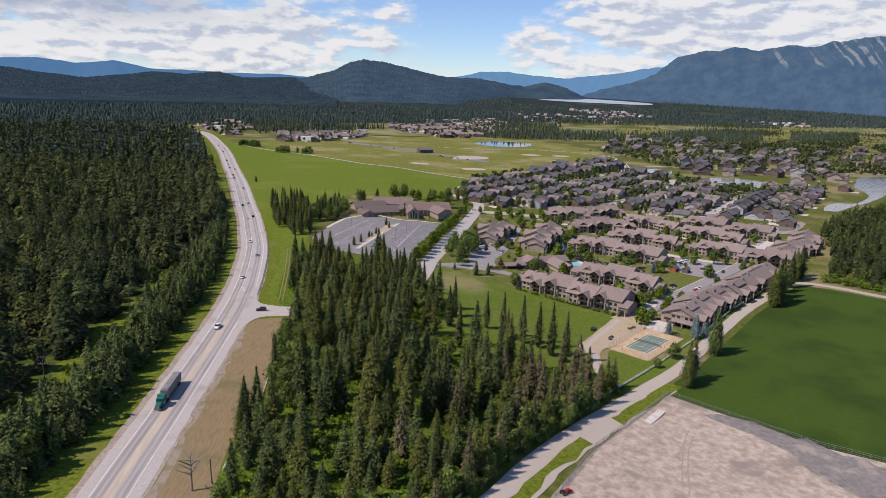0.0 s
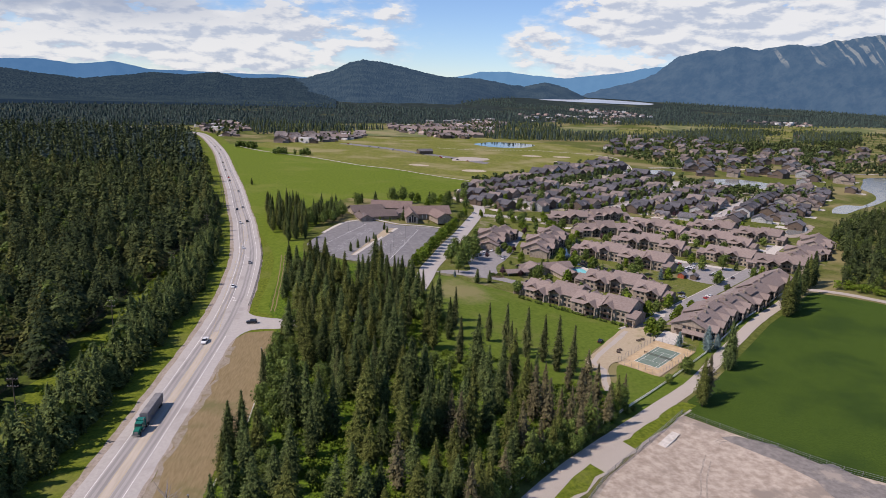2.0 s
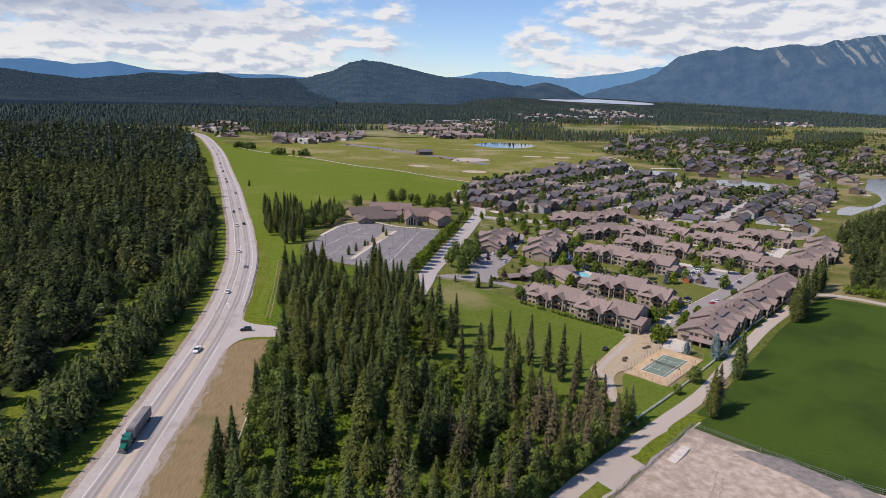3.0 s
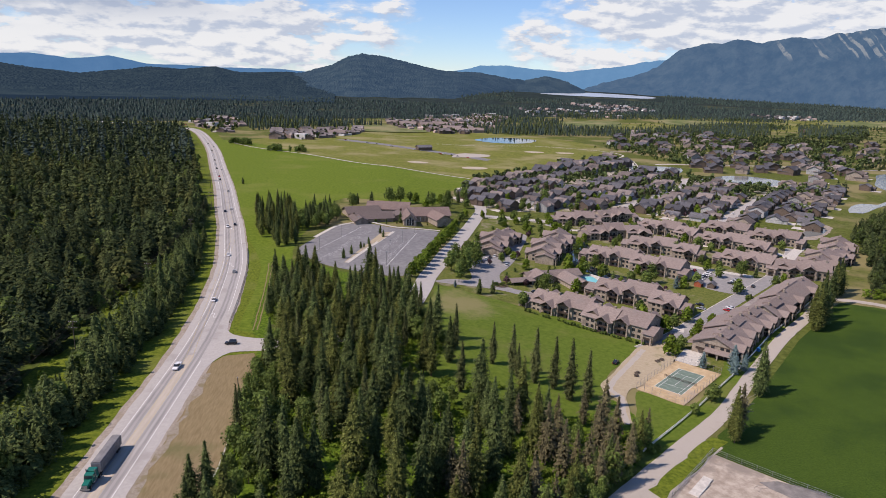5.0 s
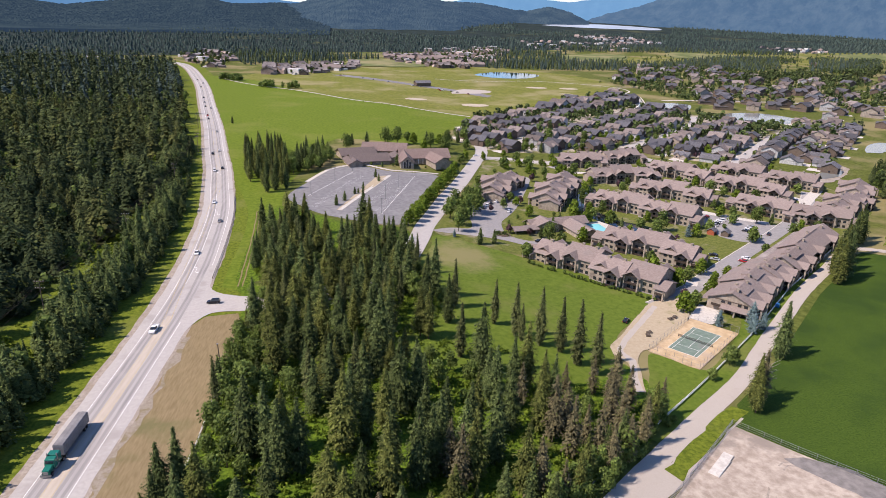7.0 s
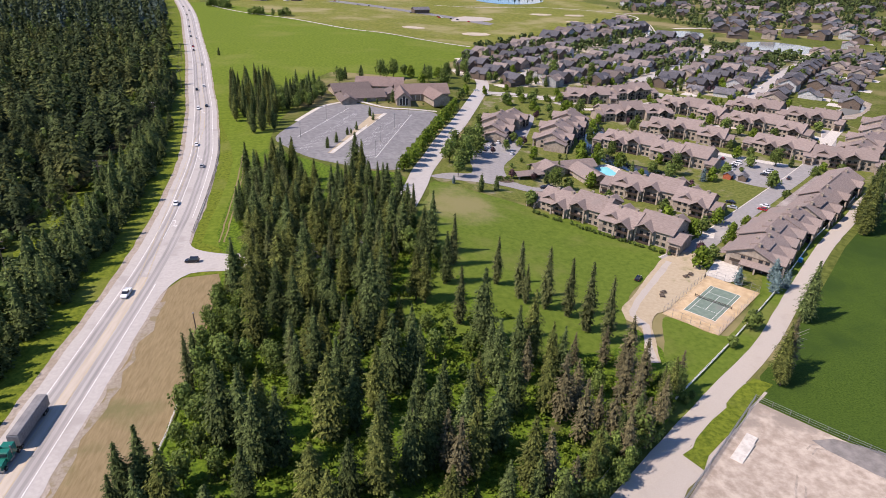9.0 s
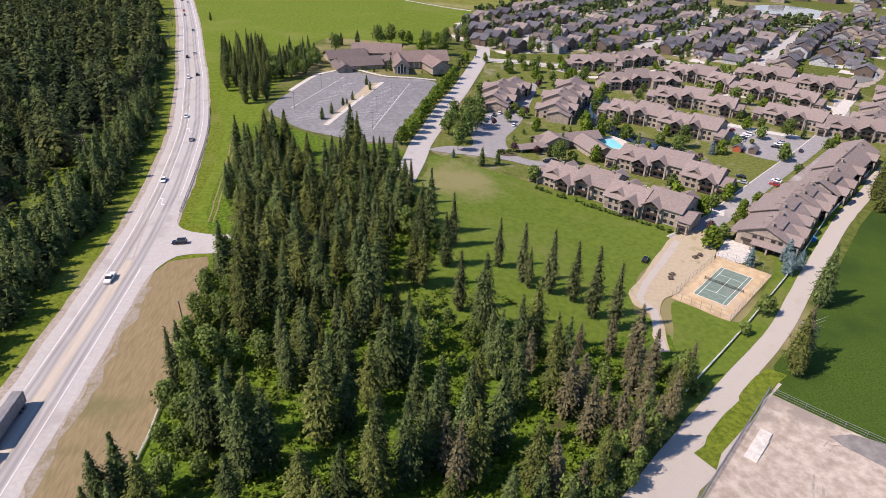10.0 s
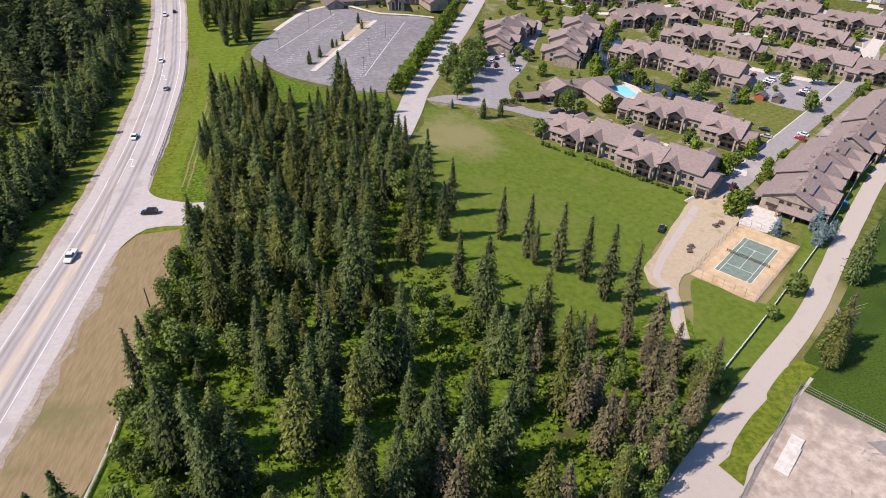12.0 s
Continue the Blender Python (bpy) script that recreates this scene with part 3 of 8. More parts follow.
def arrow(y, turn=0.0):
    """A painted turn arrow in the centre lane."""
    i = min(range(len(HIGHWAY) - 1), key=lambda k: abs(HIGHWAY[k][1] - y))
    (xa, ya), (xb, yb) = HIGHWAY[i], HIGHWAY[i + 1]
    a = math.atan2(yb - ya, xb - xa)
    c, d = math.cos(a), math.sin(a)
    pts = [(-1.6, -0.1), (-1.6, 0.1), (0.3, 0.1), (0.7, 0.35), (0.7, 0.95), (0.35, 0.95), (1.0, 1.7), (1.65, 0.95), (1.3, 0.95), (1.3, 0.3), (0.7, -0.1)]
    for s in (1, -1):
        verts = [(xa + (p * s * 1.1 + 1.6 * s) * c - (q * s * 0.9) * d, ya + (p * s * 1.1 + 1.6 * s) * d + (q * s * 0.9) * c, 0.235) for p, q in pts]
        tagged(raw("road_arrow", verts, [tuple(range(len(pts)))], "road_paint"), "white painted turn arrow", "road marking", kind="structure")


for y in (342, 425, 520):
    arrow(y)

patch("road_junction", [(-60, 332), (-56.5, 322), (-53, 316.5), (-45.8, 313), (-36, 312), (-15, 318), (5, 330), (18, 345), (26, 346), (12, 322), (-10, 306), (-36, 299), (-43, 298.3), (-50.5, 297), (-54.5, 290), (-57, 280), (-60, 278)],
      "asphalt", 0.20, 3, label="pale side road meeting the highway", category="road")
ACCESS = curve_points([(8, 326), (22, 349), (31.5, 382), (36.5, 405), (44, 430), (54, 465), (68, 508), (81, 552), (92, 590), (103, 630), (108, 690), (120, 760)], 4)
ribbon("road_access", ACCESS, -5.2, 5.2, "asphalt", 0.18, "pale asphalt access road with kerbs", "road")

# ---------------------------------------------------------------- trees
def rnd(a, b):
    return random.uniform(a, b)


def conifer_mesh(seed, tall, radius, tiers, per, bare=0.06, droop=0.35, side=True, gappy=0.12, top_power=0.62):
    """Needle boughs round a stem, in uneven clumps: each bough carries a few slender sprays that hang outwards."""
    r = random.Random(seed)
    v, f = [], []
    lumps = [[r.uniform(0.72, 1.15) for _ in range(7)] for _ in range(10)]

    def tri(a, b, c):
        k = len(v)
        v.extend((a, b, c))
        f.append((k, k + 1, k + 2))

    for i in range(tiers):
        t = (i + r.uniform(-0.4, 0.4)) / tiers
        t = min(0.985, max(0, t))
        z0 = tall * (bare + (1 - bare) * t)
        full = min(1.0, (1 - t) / 0.62) ** (top_power * 1.05) * (1.0 - 0.22 * (1 - t) ** 2)
        if t < 0.14:
            full *= 0.6 + 2.85 * t
        n = max(4, int(per * (0.5 + 0.5 * (1 - t))))
        a0 = r.uniform(0, 6.28)
        for j in range(n):
            if r.random() < gappy:
                continue
            a = a0 + 6.283 * (j + r.uniform(-0.35, 0.35)) / n
            lump = lumps[int(t * 9.99)][int((a % 6.283) / 6.2832 * 7) % 7]
            length = max(0.28, radius * full * lump * r.uniform(0.72, 1.15))
            z = z0 + r.uniform(-0.25, 0.25)
            ca, sa = math.cos(a), math.sin(a)
            fall = droop * r.uniform(0.5, 1.5) * (1 - 0.75 * t)
            spread = min(0.30 * length, 0.75)

            def at(d, s, up=0.0):
                return (ca * d - sa * s, sa * d + ca * s, z - fall * d * (0.5 + 0.5 * d / length) + up + 0.16 * length * (d / length) ** 3)

            # needle tufts along the bough, denser towards its tip
            count = max(2, int(length * (2.7 if side else 1.0)))
            for q in range(count):
                g = (q + r.random()) / count
                d = length * (0.25 + 0.75 * g ** 0.8)
                size = r.uniform(0.26, 0.50) * (0.78 + 0.22 * (1 - t)) * (1.0 if side else 1.5)
                s = r.uniform(-1, 1) * spread * (1.15 - 0.6 * g)
                tri(at(d - size * 0.7, s * 0.8, 0.12), at(d + size * r.uniform(0.3, 0.8), s + size * 0.6, -0.05 - size * r.uniform(0.1, 0.5)), at(d + size * r.uniform(0.4, 0.9), s - size * 0.55, -0.05 - size * r.uniform(0.1, 0.5)))
    # crown's dense heart: opaque hull in ragged rings, added to block light and view
    rings, sides = 13, 8
    heart = []
    for i in range(rings + 1):
        t = i / rings
        full = min(1.0, (1 - t) / 0.62) ** (top_power * 1.05) * (1.0 - 0.22 * (1 - t) ** 2) * (0.45 if i == 0 else 1.0)
        ring = []
        for j in range(sides):
            a = 6.283 * (j + 0.5 * (i % 2)) / sides
            lump = lumps[int(t * 9.99)][int((a % 6.283) / 6.2832 * 7) % 7]
            q = max(0.03, radius * full * lump * 0.60 * r.uniform(0.75, 1.15))
            ring.append((math.cos(a) * q, math.sin(a) * q, tall * (bare + (0.985 - bare) * t) - 0.35 * q + r.uniform(-0.2, 0.2)))
        heart.append(ring)
    for i in range(rings):
        for j in range(sides):
            if r.random() < gappy * 0.8:
                continue
            tri(heart[i][j], heart[i][(j + 1) % sides], heart[i + 1][j])
            tri(heart[i][(j + 1) % sides], heart[i + 1][(j + 1) % sides], heart[i + 1][j])
    tri((0.14, 0, tall * 0.955), (-0.1, 0.12, tall * 0.95), (0, 0, tall))
    tri((-0.1, -0.12, tall * 0.94), (0.1, -0.1, tall * 0.95), (0, 0, tall * 0.99))
    return v, f


def leafy_mesh(seed, tall, radius, leaves, size, low=0.25, lobes=9):
    """A broadleaf crown: many small leaf clumps on the shells of several uneven lobes."""
    r = random.Random(seed)
    v, f = [], []
    centres = []
    for i in range(lobes):
        a, d = r.uniform(0, 6.28), radius * r.uniform(0.08, 0.5)
        zz = tall * r.uniform(low + 0.22, 0.8)
        squeeze = 1 - 0.55 * max(0, (zz / tall - 0.6) / 0.4)
        centres.append((math.cos(a) * d * squeeze, math.sin(a) * d * squeeze, zz, radius * r.uniform(0.42, 0.64)))
    centres.append((0, 0, tall * 0.78, radius * 0.5))
    centres.append((0, 0, tall * (0.5 + 0.3 * low), radius * 0.85))
    for i in range(leaves):
        cx, cy, cz, rr = centres[r.randrange(len(centres))]
        n = Vector((r.gauss(0, 1), r.gauss(0, 1), r.gauss(0.25, 1))).normalized()
        p = Vector((cx, cy, cz)) + n * rr * r.uniform(0.55, 1.1)
        if p.z < tall * low * 0.8:
            continue
        nn = (n + 0.4 * Vector((r.gauss(0, 1), r.gauss(0, 1), r.gauss(0, 1)))).normalized()
        u = nn.orthogonal().normalized()
        w = nn.cross(u)
        s = size * r.uniform(0.6, 1.4)
        k = len(v)
        v.extend((p + u * s, p + w * s * 0.8 - nn * 0.1, p - u * s, p - w * s * 0.8 - nn * 0.1))
        f.append((k, k + 1, k + 2, k + 3))
    return [tuple(q) for q in v], f


def trunk_bm(tall, r0, r1, limbs=0, seed=1, spread=2.0):
    bm = bmesh.new()
    r = random.Random(seed)

    def tube(a, b, ra, rb, n=7):
        a, b = Vector(a), Vector(b)
        d = (b - a).normalized()
        u = d.orthogonal().normalized()
        w = d.cross(u)
        rings = []
        for p, q in ((a, ra), (a.lerp(b, 0.5) + Vector((r.uniform(-.1, .1), r.uniform(-.1, .1), 0)), (ra + rb) / 2), (b, rb)):
            rings.append([bm.verts.new(p + q * (math.cos(6.283 * k / n) * u + math.sin(6.283 * k / n) * w)) for k in range(n)])
        for s in (0, 1):
            for k in range(n):
                bm.faces.new((rings[s][k], rings[s][(k + 1) % n], rings[s + 1][(k + 1) % n], rings[s + 1][k]))

    tube((0, 0, -0.6), (0, 0, tall), r0, r1)
    for i in range(limbs):
        a = 6.283 * i / limbs + r.uniform(-0.4, 0.4)
        z = tall * r.uniform(0.4, 0.9)
        tube((0, 0, z), (math.cos(a) * spread, math.sin(a) * spread, z + spread * r.uniform(0.5, 1.0)), r0 * 0.4, 0.04, 5)
    return bm


def mesh_part(name, vf, material, parent, label=""):
    ob = raw(name, vf[0], vf[1], material, parent)
    if label:
        tagged(ob, label)
    return ob


def make_tree(name, label, vf, leafmat, trunk, trunkmat="bark", category="tree"):
    ob = thing(name, label, category, at=pose(0, 0, 0))
    part("trunk", trunk, trunkmat, ob)
    mesh_part("crown", vf, leafmat, ob)
    return ob


USED = set()


def plant(model, x, y, scale=1.0, wide=1.0, turn=None, sink=0.0, group=""):
    """Stands a tree on the ground; the first one planted is the model itself."""
    m = pose(x, y, height(x, y) - sink, 0, 0, rnd(0, 360) if turn is None else turn)
    if model.name in USED:
        ob = copy_thing(model, m)
    else:
        USED.add(model.name)
        ob = model
        ob.matrix_basis = m
    ob.scale = (scale * wide, scale * wide, scale)
    if group:
        tagged(ob, group=group)
    return ob


SPRUCE = [make_tree("spruce_tree", "tall narrow dark green spruce", conifer_mesh(11, 20, 2.9, 38, 16, droop=0.5, top_power=0.8), "conifer_needles", trunk_bm(18, 0.26, 0.05)),
          make_tree("spruce_tree", "tall dark green spruce with drooping boughs", conifer_mesh(12, 20, 3.5, 38, 17, droop=0.6, top_power=0.85), "conifer_needles", trunk_bm(18, 0.28, 0.05)),
          make_tree("spruce_tree", "very slim green spruce", conifer_mesh(13, 20, 2.2, 40, 13, droop=0.6, top_power=0.75), "conifer_slim", trunk_bm(18, 0.22, 0.05)),
          make_tree("fir_tree", "broad green fir tree", conifer_mesh(14, 19, 3.8, 36, 18, droop=0.42, top_power=0.8), "conifer_warm", trunk_bm(17, 0.3, 0.05)),
          make_tree("fir_tree", "dark green fir with a ragged crown", conifer_mesh(15, 20, 3.3, 36, 16, bare=0.12, gappy=0.22, droop=0.5, top_power=0.8), "conifer_warm", trunk_bm(18, 0.28, 0.05)),
          make_tree("spruce_tree", "thinning brownish spruce with dying needles", conifer_mesh(16, 19, 2.9, 36, 15, bare=0.1, gappy=0.38, droop=0.55, top_power=0.75), "conifer_rusty", trunk_bm(17.5, 0.24, 0.05))]
BLUE = make_tree("blue_spruce", "blue-green ornamental spruce on a lawn", conifer_mesh(21, 8, 2.5, 18, 12, bare=0.03, droop=0.15), "spruce_blue", trunk_bm(7, 0.14, 0.03))
YARD_FIR = make_tree("fir_tree", "dense dark green garden fir", conifer_mesh(22, 9, 2.6, 17, 11, bare=0.04), "conifer_needles", trunk_bm(8, 0.16, 0.03))
POPLAR = [make_tree("broadleaf_tree", "full grey-green broadleaf tree", leafy_mesh(31, 12, 5.0, 940, 0.48, 0.06, 13), "leaf_green", trunk_bm(7, 0.24, 0.1, 6, 31, 3)),
          make_tree("broadleaf_tree", "tall green broadleaf tree with an open crown", leafy_mesh(32, 14, 4.5, 900, 0.48, 0.06, 15), "leaf_green", trunk_bm(9, 0.24, 0.1, 6, 32, 2.6))]
LIME = [make_tree("street_tree", "young bright lime-green street tree", leafy_mesh(41, 7.0, 3.0, 430, 0.46, 0.06, 10), "leaf_lime", trunk_bm(3.6, 0.13, 0.06, 5, 41, 1.4)),
        make_tree("street_tree", "rounded mid-green garden tree", leafy_mesh(42, 6.2, 3.3, 430, 0.48, 0.05, 10), "leaf_green", trunk_bm(3, 0.13, 0.06, 5, 42, 1.4))]
PURPLE = make_tree("plum_tree", "purple-leaved ornamental plum tree", leafy_mesh(43, 5, 2.2, 420, 0.34, 0.16, 7), "leaf_purple", trunk_bm(2, 0.1, 0.05, 5, 43, 1.2))
BUSH = make_tree("garden_bush", "dark green rounded garden bush", leafy_mesh(44, 2.4, 1.5, 260, 0.28, 0.05, 6), "leaf_green", trunk_bm(0.8, 0.06, 0.03, 4, 44, 0.6), category="bush")


def inside(x, y, poly):
    c = False
    j = len(poly) - 1
    for i in range(len(poly)):
        (xi, yi), (xj, yj) = poly[i], poly[j]
        if (yi > y) != (yj > y) and x < (xj - xi) * (y - yi) / (yj - yi) + xi:
            c = not c
        j = i
    return c


def scatter(poly, gap, seed, tries=12, keep=()):
    """Random points inside an outline, no two nearer than gap."""
    r = random.Random(seed)
    x0, x1 = min(p[0] for p in poly), max(p[0] for p in poly)
    y0, y1 = min(p[1] for p in poly), max(p[1] for p in poly)
    cells, out = {}, []

    def free(x, y):
        i, j = int(x // gap), int(y // gap)
        return all((x - px) ** 2 + (y - py) ** 2 >= gap * gap for a in (-1, 0, 1) for b in (-1, 0, 1) for px, py in cells.get((i + a, j + b), ()))

    for px, py in keep:
        cells.setdefault((int(px // gap), int(py // gap)), []).append((px, py))
    for k in range(int((x1 - x0) * (y1 - y0) / gap / gap * tries)):
        x, y = r.uniform(x0, x1), r.uniform(y0, y1)
        if free(x, y) and inside(x, y, poly):
            cells.setdefault((int(x // gap), int(y // gap)), []).append((x, y))
            out.append((x, y))
    return out


def highway_x(y):
    for (xa, ya), (xb, yb) in zip(HIGHWAY, HIGHWAY[1:]):
        if ya <= y <= yb:
            return xa + (xb - xa) * (y - ya) / (yb - ya)
    return HIGHWAY[-1][0]


def forest(name, spots, kinds, material, label, low=0.75, high=1.2, seed=5, category="forest", wide=1.0):
    """Many trees of a few shapes joined into one mesh, for woods that nobody could count; each tree takes one of the materials."""
    rs = np.random.RandomState(seed)
    names = (material,) if isinstance(material, str) else material
    vs, fs, slots, base = [], [], [], 0
    arrays = [(np.array(v, dtype=float), np.array(f)) for v, f in kinds]
    for x, y in spots:
        v, f = arrays[rs.randint(len(arrays))]
        s = rs.uniform(low, high)
        a = rs.uniform(0, 6.28)
        c, d = math.cos(a), math.sin(a)
        w = s * wide * rs.uniform(0.85, 1.2)
        q = np.empty_like(v)
        q[:, 0] = (v[:, 0] * c - v[:, 1] * d) * w + x
        q[:, 1] = (v[:, 0] * d + v[:, 1] * c) * w + y
        q[:, 2] = v[:, 2] * s + height(x, y)
        vs.append(q)
        fs.append(f + base)
        slots.append(np.full(len(f), rs.randint(len(names)), dtype=np.int32))
        base += len(v)
    v, f = np.concatenate(vs), np.concatenate(fs)
    me = bpy.data.meshes.new(name)
    me.vertices.add(len(v))
    me.vertices.foreach_set("co", v.ravel())
    k = f.shape[1]
    me.loops.add(f.size)
    me.loops.foreach_set("vertex_index", f.ravel().astype(np.int32))
    me.polygons.add(len(f))
    me.polygons.foreach_set("loop_start", np.arange(0, f.size, k, dtype=np.int32))
    for m in names:
        me.materials.append(MATS[m])
    me.polygons.foreach_set("material_index", np.concatenate(slots))
    me.update(calc_edges=True)
    me.shade_flat()
    return tagged(new(name, me), label, category, kind="stuff")


def cone_tree(seed, tall, radius, rings, n):
    """A far conifer: stacked ragged skirts."""
    r = random.Random(seed)
    v, f = [], []
    for i in range(rings):
        z0 = tall * (0.06 + 0.86 * i / rings)
        z1 = min(tall, z0 + tall * 1.9 / rings)
        rr = radius * (1 - i / rings) ** 0.55
        k = len(v)
        v.append((r.uniform(-.1, .1), r.uniform(-.1, .1), z1))
        for j in range(n):
            a = 6.283 * (j + r.uniform(-.2, .2)) / n
            q = rr * r.uniform(0.65, 1.2)
            v.append((math.cos(a) * q, math.sin(a) * q, z0 + r.uniform(-.5, .4)))
        for j in range(n):
            f.append((k, k + 1 + j, k + 1 + (j + 1) % n))
    return v, f


def hung_conifer(seed, tall, radius, count, size, power=0.8, low=0.04):
    """A dense conifer further off: needle sprays hanging down round an uneven cone."""
    r = random.Random(seed)
    v, f = [], []
    bumps = [r.uniform(0.7, 1.2) for _ in range(9)]
    for i in range(count):
        t = low + (0.985 - low) * (1 - math.sqrt(1 - (i + r.random()) / count))
        a = r.uniform(0, 6.283)
        reach = radius * (1 - t) ** power * bumps[int(t * 8.99)] * r.uniform(0.75, 1.12)
        if t < 0.12:
            reach *= 0.6 + 3.3 * t
        ca, sa = math.cos(a), math.sin(a)
        s = size * r.uniform(0.7, 1.35) * (0.45 + 0.75 * (1 - t))
        z = tall * t
        drop = s * r.uniform(0.6, 1.15)
        inn = max(0.0, reach - s * r.uniform(0.8, 1.5))
        k = len(v)
        v.append((ca * inn, sa * inn, z + drop * 0.55))
        for q in (-1, 1):
            v.append((ca * reach - sa * s * 0.62 * q, sa * reach + ca * s * 0.62 * q, z - drop * r.uniform(0.25, 0.55)))
        f.append((k, k + 1, k + 2))
    k = len(v)
    v.extend(((0.3, 0, tall * 0.93), (-0.2, 0.25, tall * 0.93), (0, 0, tall)))
    f.append((k, k + 1, k + 2))
    return v, f


HUNG_NEAR = [hung_conifer(150 + i, 20, 3.6 + 0.75 * (i % 4), 430, 0.95, (0.45, 0.75, 0.55, 0.9, 0.4, 0.65)[i], (0.16, 0.04, 0.1, 0.04, 0.2, 0.06)[i]) for i in range(6)]
HUNG_MID = [hung_conifer(160 + i, 20, 3.4 + 0.6 * (i % 4), 170, 1.45, (0.45, 0.75, 0.55, 0.9, 0.45, 0.65)[i]) for i in range(6)]
HUNG_FAR = [hung_conifer(170 + i, 20, 2.9 + 0.5 * (i % 4), 42, 2.6, 0.7 + 0.05 * i) for i in range(6)]
MID_CONIFERS = [conifer_mesh(50 + i, 20, 2.9 + 0.5 * (i % 4), 18, 9, bare=0.08, droop=0.7, gappy=0.1, side=i % 3 == 0, top_power=0.7 + 0.05 * i) for i in range(6)]
FAR_CONIFERS = [cone_tree(60 + i, 20, 1.9 + 0.45 * (i % 4), 6, 5) for i in range(8)]
DISTANT = [cone_tree(70 + i, 18, 4.2 + 0.6 * i, 2, 5) for i in range(4)]


def west_edge(y, margin):
    return highway_x(y) - margin


def west_band(y0, y1, margin, gap, seed, reach=0.97):
    poly = [(west_edge(y, margin), y) for y in np.linspace(y0, y1, 14)]
    poly += [(-reach * y1 - 60, y1), (-reach * y0 - 60, y0)]
    return scatter(poly, gap, seed, 6)


# a clearing for the power line runs slantwise through the western woods
LINE_A, LINE_B = (-107, 205), (-112, 560)


def near_line(x, y, lo=-6, hi=5):
    t = (y - LINE_A[1]) / (LINE_B[1] - LINE_A[1])
    d = x - (LINE_A[0] + t * (LINE_B[0] - LINE_A[0]))
    return lo < d < hi and y < 600

# ---------------------------------------------------------------- woods
def clear_width(y):
    return 37.5 - 12.5 * ease((y - 400) / 180)


west_near = [p for p in west_band(120, 470, 26, 8.2, 3) if p[0] < highway_x(p[1]) - clear_width(p[1]) and not near_line(p[0], p[1], -5, 5)]
forest("forest_west_near", west_near, HUNG_NEAR, ("conifer_wood", "conifer_shade", "conifer_olive", "conifer_wood", "conifer_shade"), "dense dark conifer forest beside the highway", 0.5, 1.45, wide=1.2)
west_edge_spots = []
for x, y in west_band(120, 620, 16, 3.4, 13):
    off = x - highway_x(y)
    wobble = noise.noise((x * 0.08, y * 0.08, 1))
    if -36 + 3.0 * wobble < off < -18.5 + 3.2 * wobble and noise.noise((x * 0.07, y * 0.07, 5)) > -0.42 and not near_line(x, y, -5, 4):
        west_edge_spots.append((x, y))
outer = [p for p in west_edge_spots if p[0] - highway_x(p[1]) > -22]
inner = [p for p in west_edge_spots if p[0] - highway_x(p[1]) <= -22]
forest("forest_edge_saplings", outer, MID_CONIFERS[1::2], "conifer_needles", "young conifers at the edge of the verge", 0.25, 0.6, wide=1.9)
forest("forest_edge_young", inner, HUNG_NEAR[:2] + MID_CONIFERS[::2], "conifer_needles", "young green conifers at the forest edge", 0.38, 0.9, wide=1.5)
forest("forest_edge_broadleaf", [p for k, p in enumerate(inner) if k % 9 == 4], [leafy_mesh(96 + i, 11, 3.4, 170, 0.7, 0.1) for i in range(2)], "leaf_green", "grey-green broadleaf trees among the young conifers", 0.6, 1.0)
forest("forest_edge_shrubs", [p for p in west_band(120, 600, 16, 5.0, 23) if p[0] > highway_x(p[1]) - 50 and p[0] < highway_x(p[1]) - 21 and noise.noise((p[0] * 0.06, p[1] * 0.06, 8)) > -0.1], [leafy_mesh(130 + i, 3.0, 2.0, 60, 0.42, 0.0, 5) for i in range(3)], "leaf_lime", "bright shrubs along the clearing", 0.4, 1.2, category="shrubs")
forest("forest_west_broadleaf", [p for p in west_band(150, 900, 22, 17, 14) if not (p[1] < 520 and -46 < p[0] - highway_x(p[1]) < -33)], [leafy_mesh(90 + i, 13, 3.6, 84, 1.0) for i in range(3)], "leaf_green", "broadleaf trees scattered through the forest", 0.6, 1.2)
forest("forest_west_middle", west_band(470, 800, 26, 9.0, 4), HUNG_MID, ("conifer_wood", "conifer_shade", "conifer_olive", "conifer_wood"), "dense dark conifer forest", 0.55, 1.5, wide=1.15)
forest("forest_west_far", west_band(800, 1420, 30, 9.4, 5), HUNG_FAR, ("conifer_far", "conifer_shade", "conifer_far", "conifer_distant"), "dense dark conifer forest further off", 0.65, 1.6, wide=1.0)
far_spots = scatter([(-3200, 4700), (-1500, 1560), (-420, 1650), (-330, 1750), (0, 1950), (700, 2350), (1500, 2450), (3400, 2300), (3600, 4700)], 18, 6, 3)
FAR_FIELDS = [[(575, 2079), (800, 2193), (684, 1872), (509, 1753)], [(1036, 2352), (1231, 2300), (1445, 2300), (1686, 2459), (1447, 2278), (1207, 2152), (940, 2087)], [(1709, 2440), (2050, 2520), (1861, 2281), (1671, 2228), (1608, 2325)], [(-27, 1644), (144, 1721), (121, 1519), (-24, 1459)]]
for name, field in zip(("ground_field_near", "ground_field_long", "ground_field_east", "ground_field_north"), FAR_FIELDS):
    patch(name, field, "far_field", 1.2, 60, label="pale green hay field on the far plain", category="field")
FAR_TOWN = [(860, 3080), (1130, 3120), (1180, 2720), (980, 2660)]
LAKE_TOWN = [(560, 2570), (1000, 2630), (1010, 2720), (560, 2660)]
PLAIN_TOWN = [(1500, 2480), (1700, 2460), (1780, 2640), (1560, 2700)]


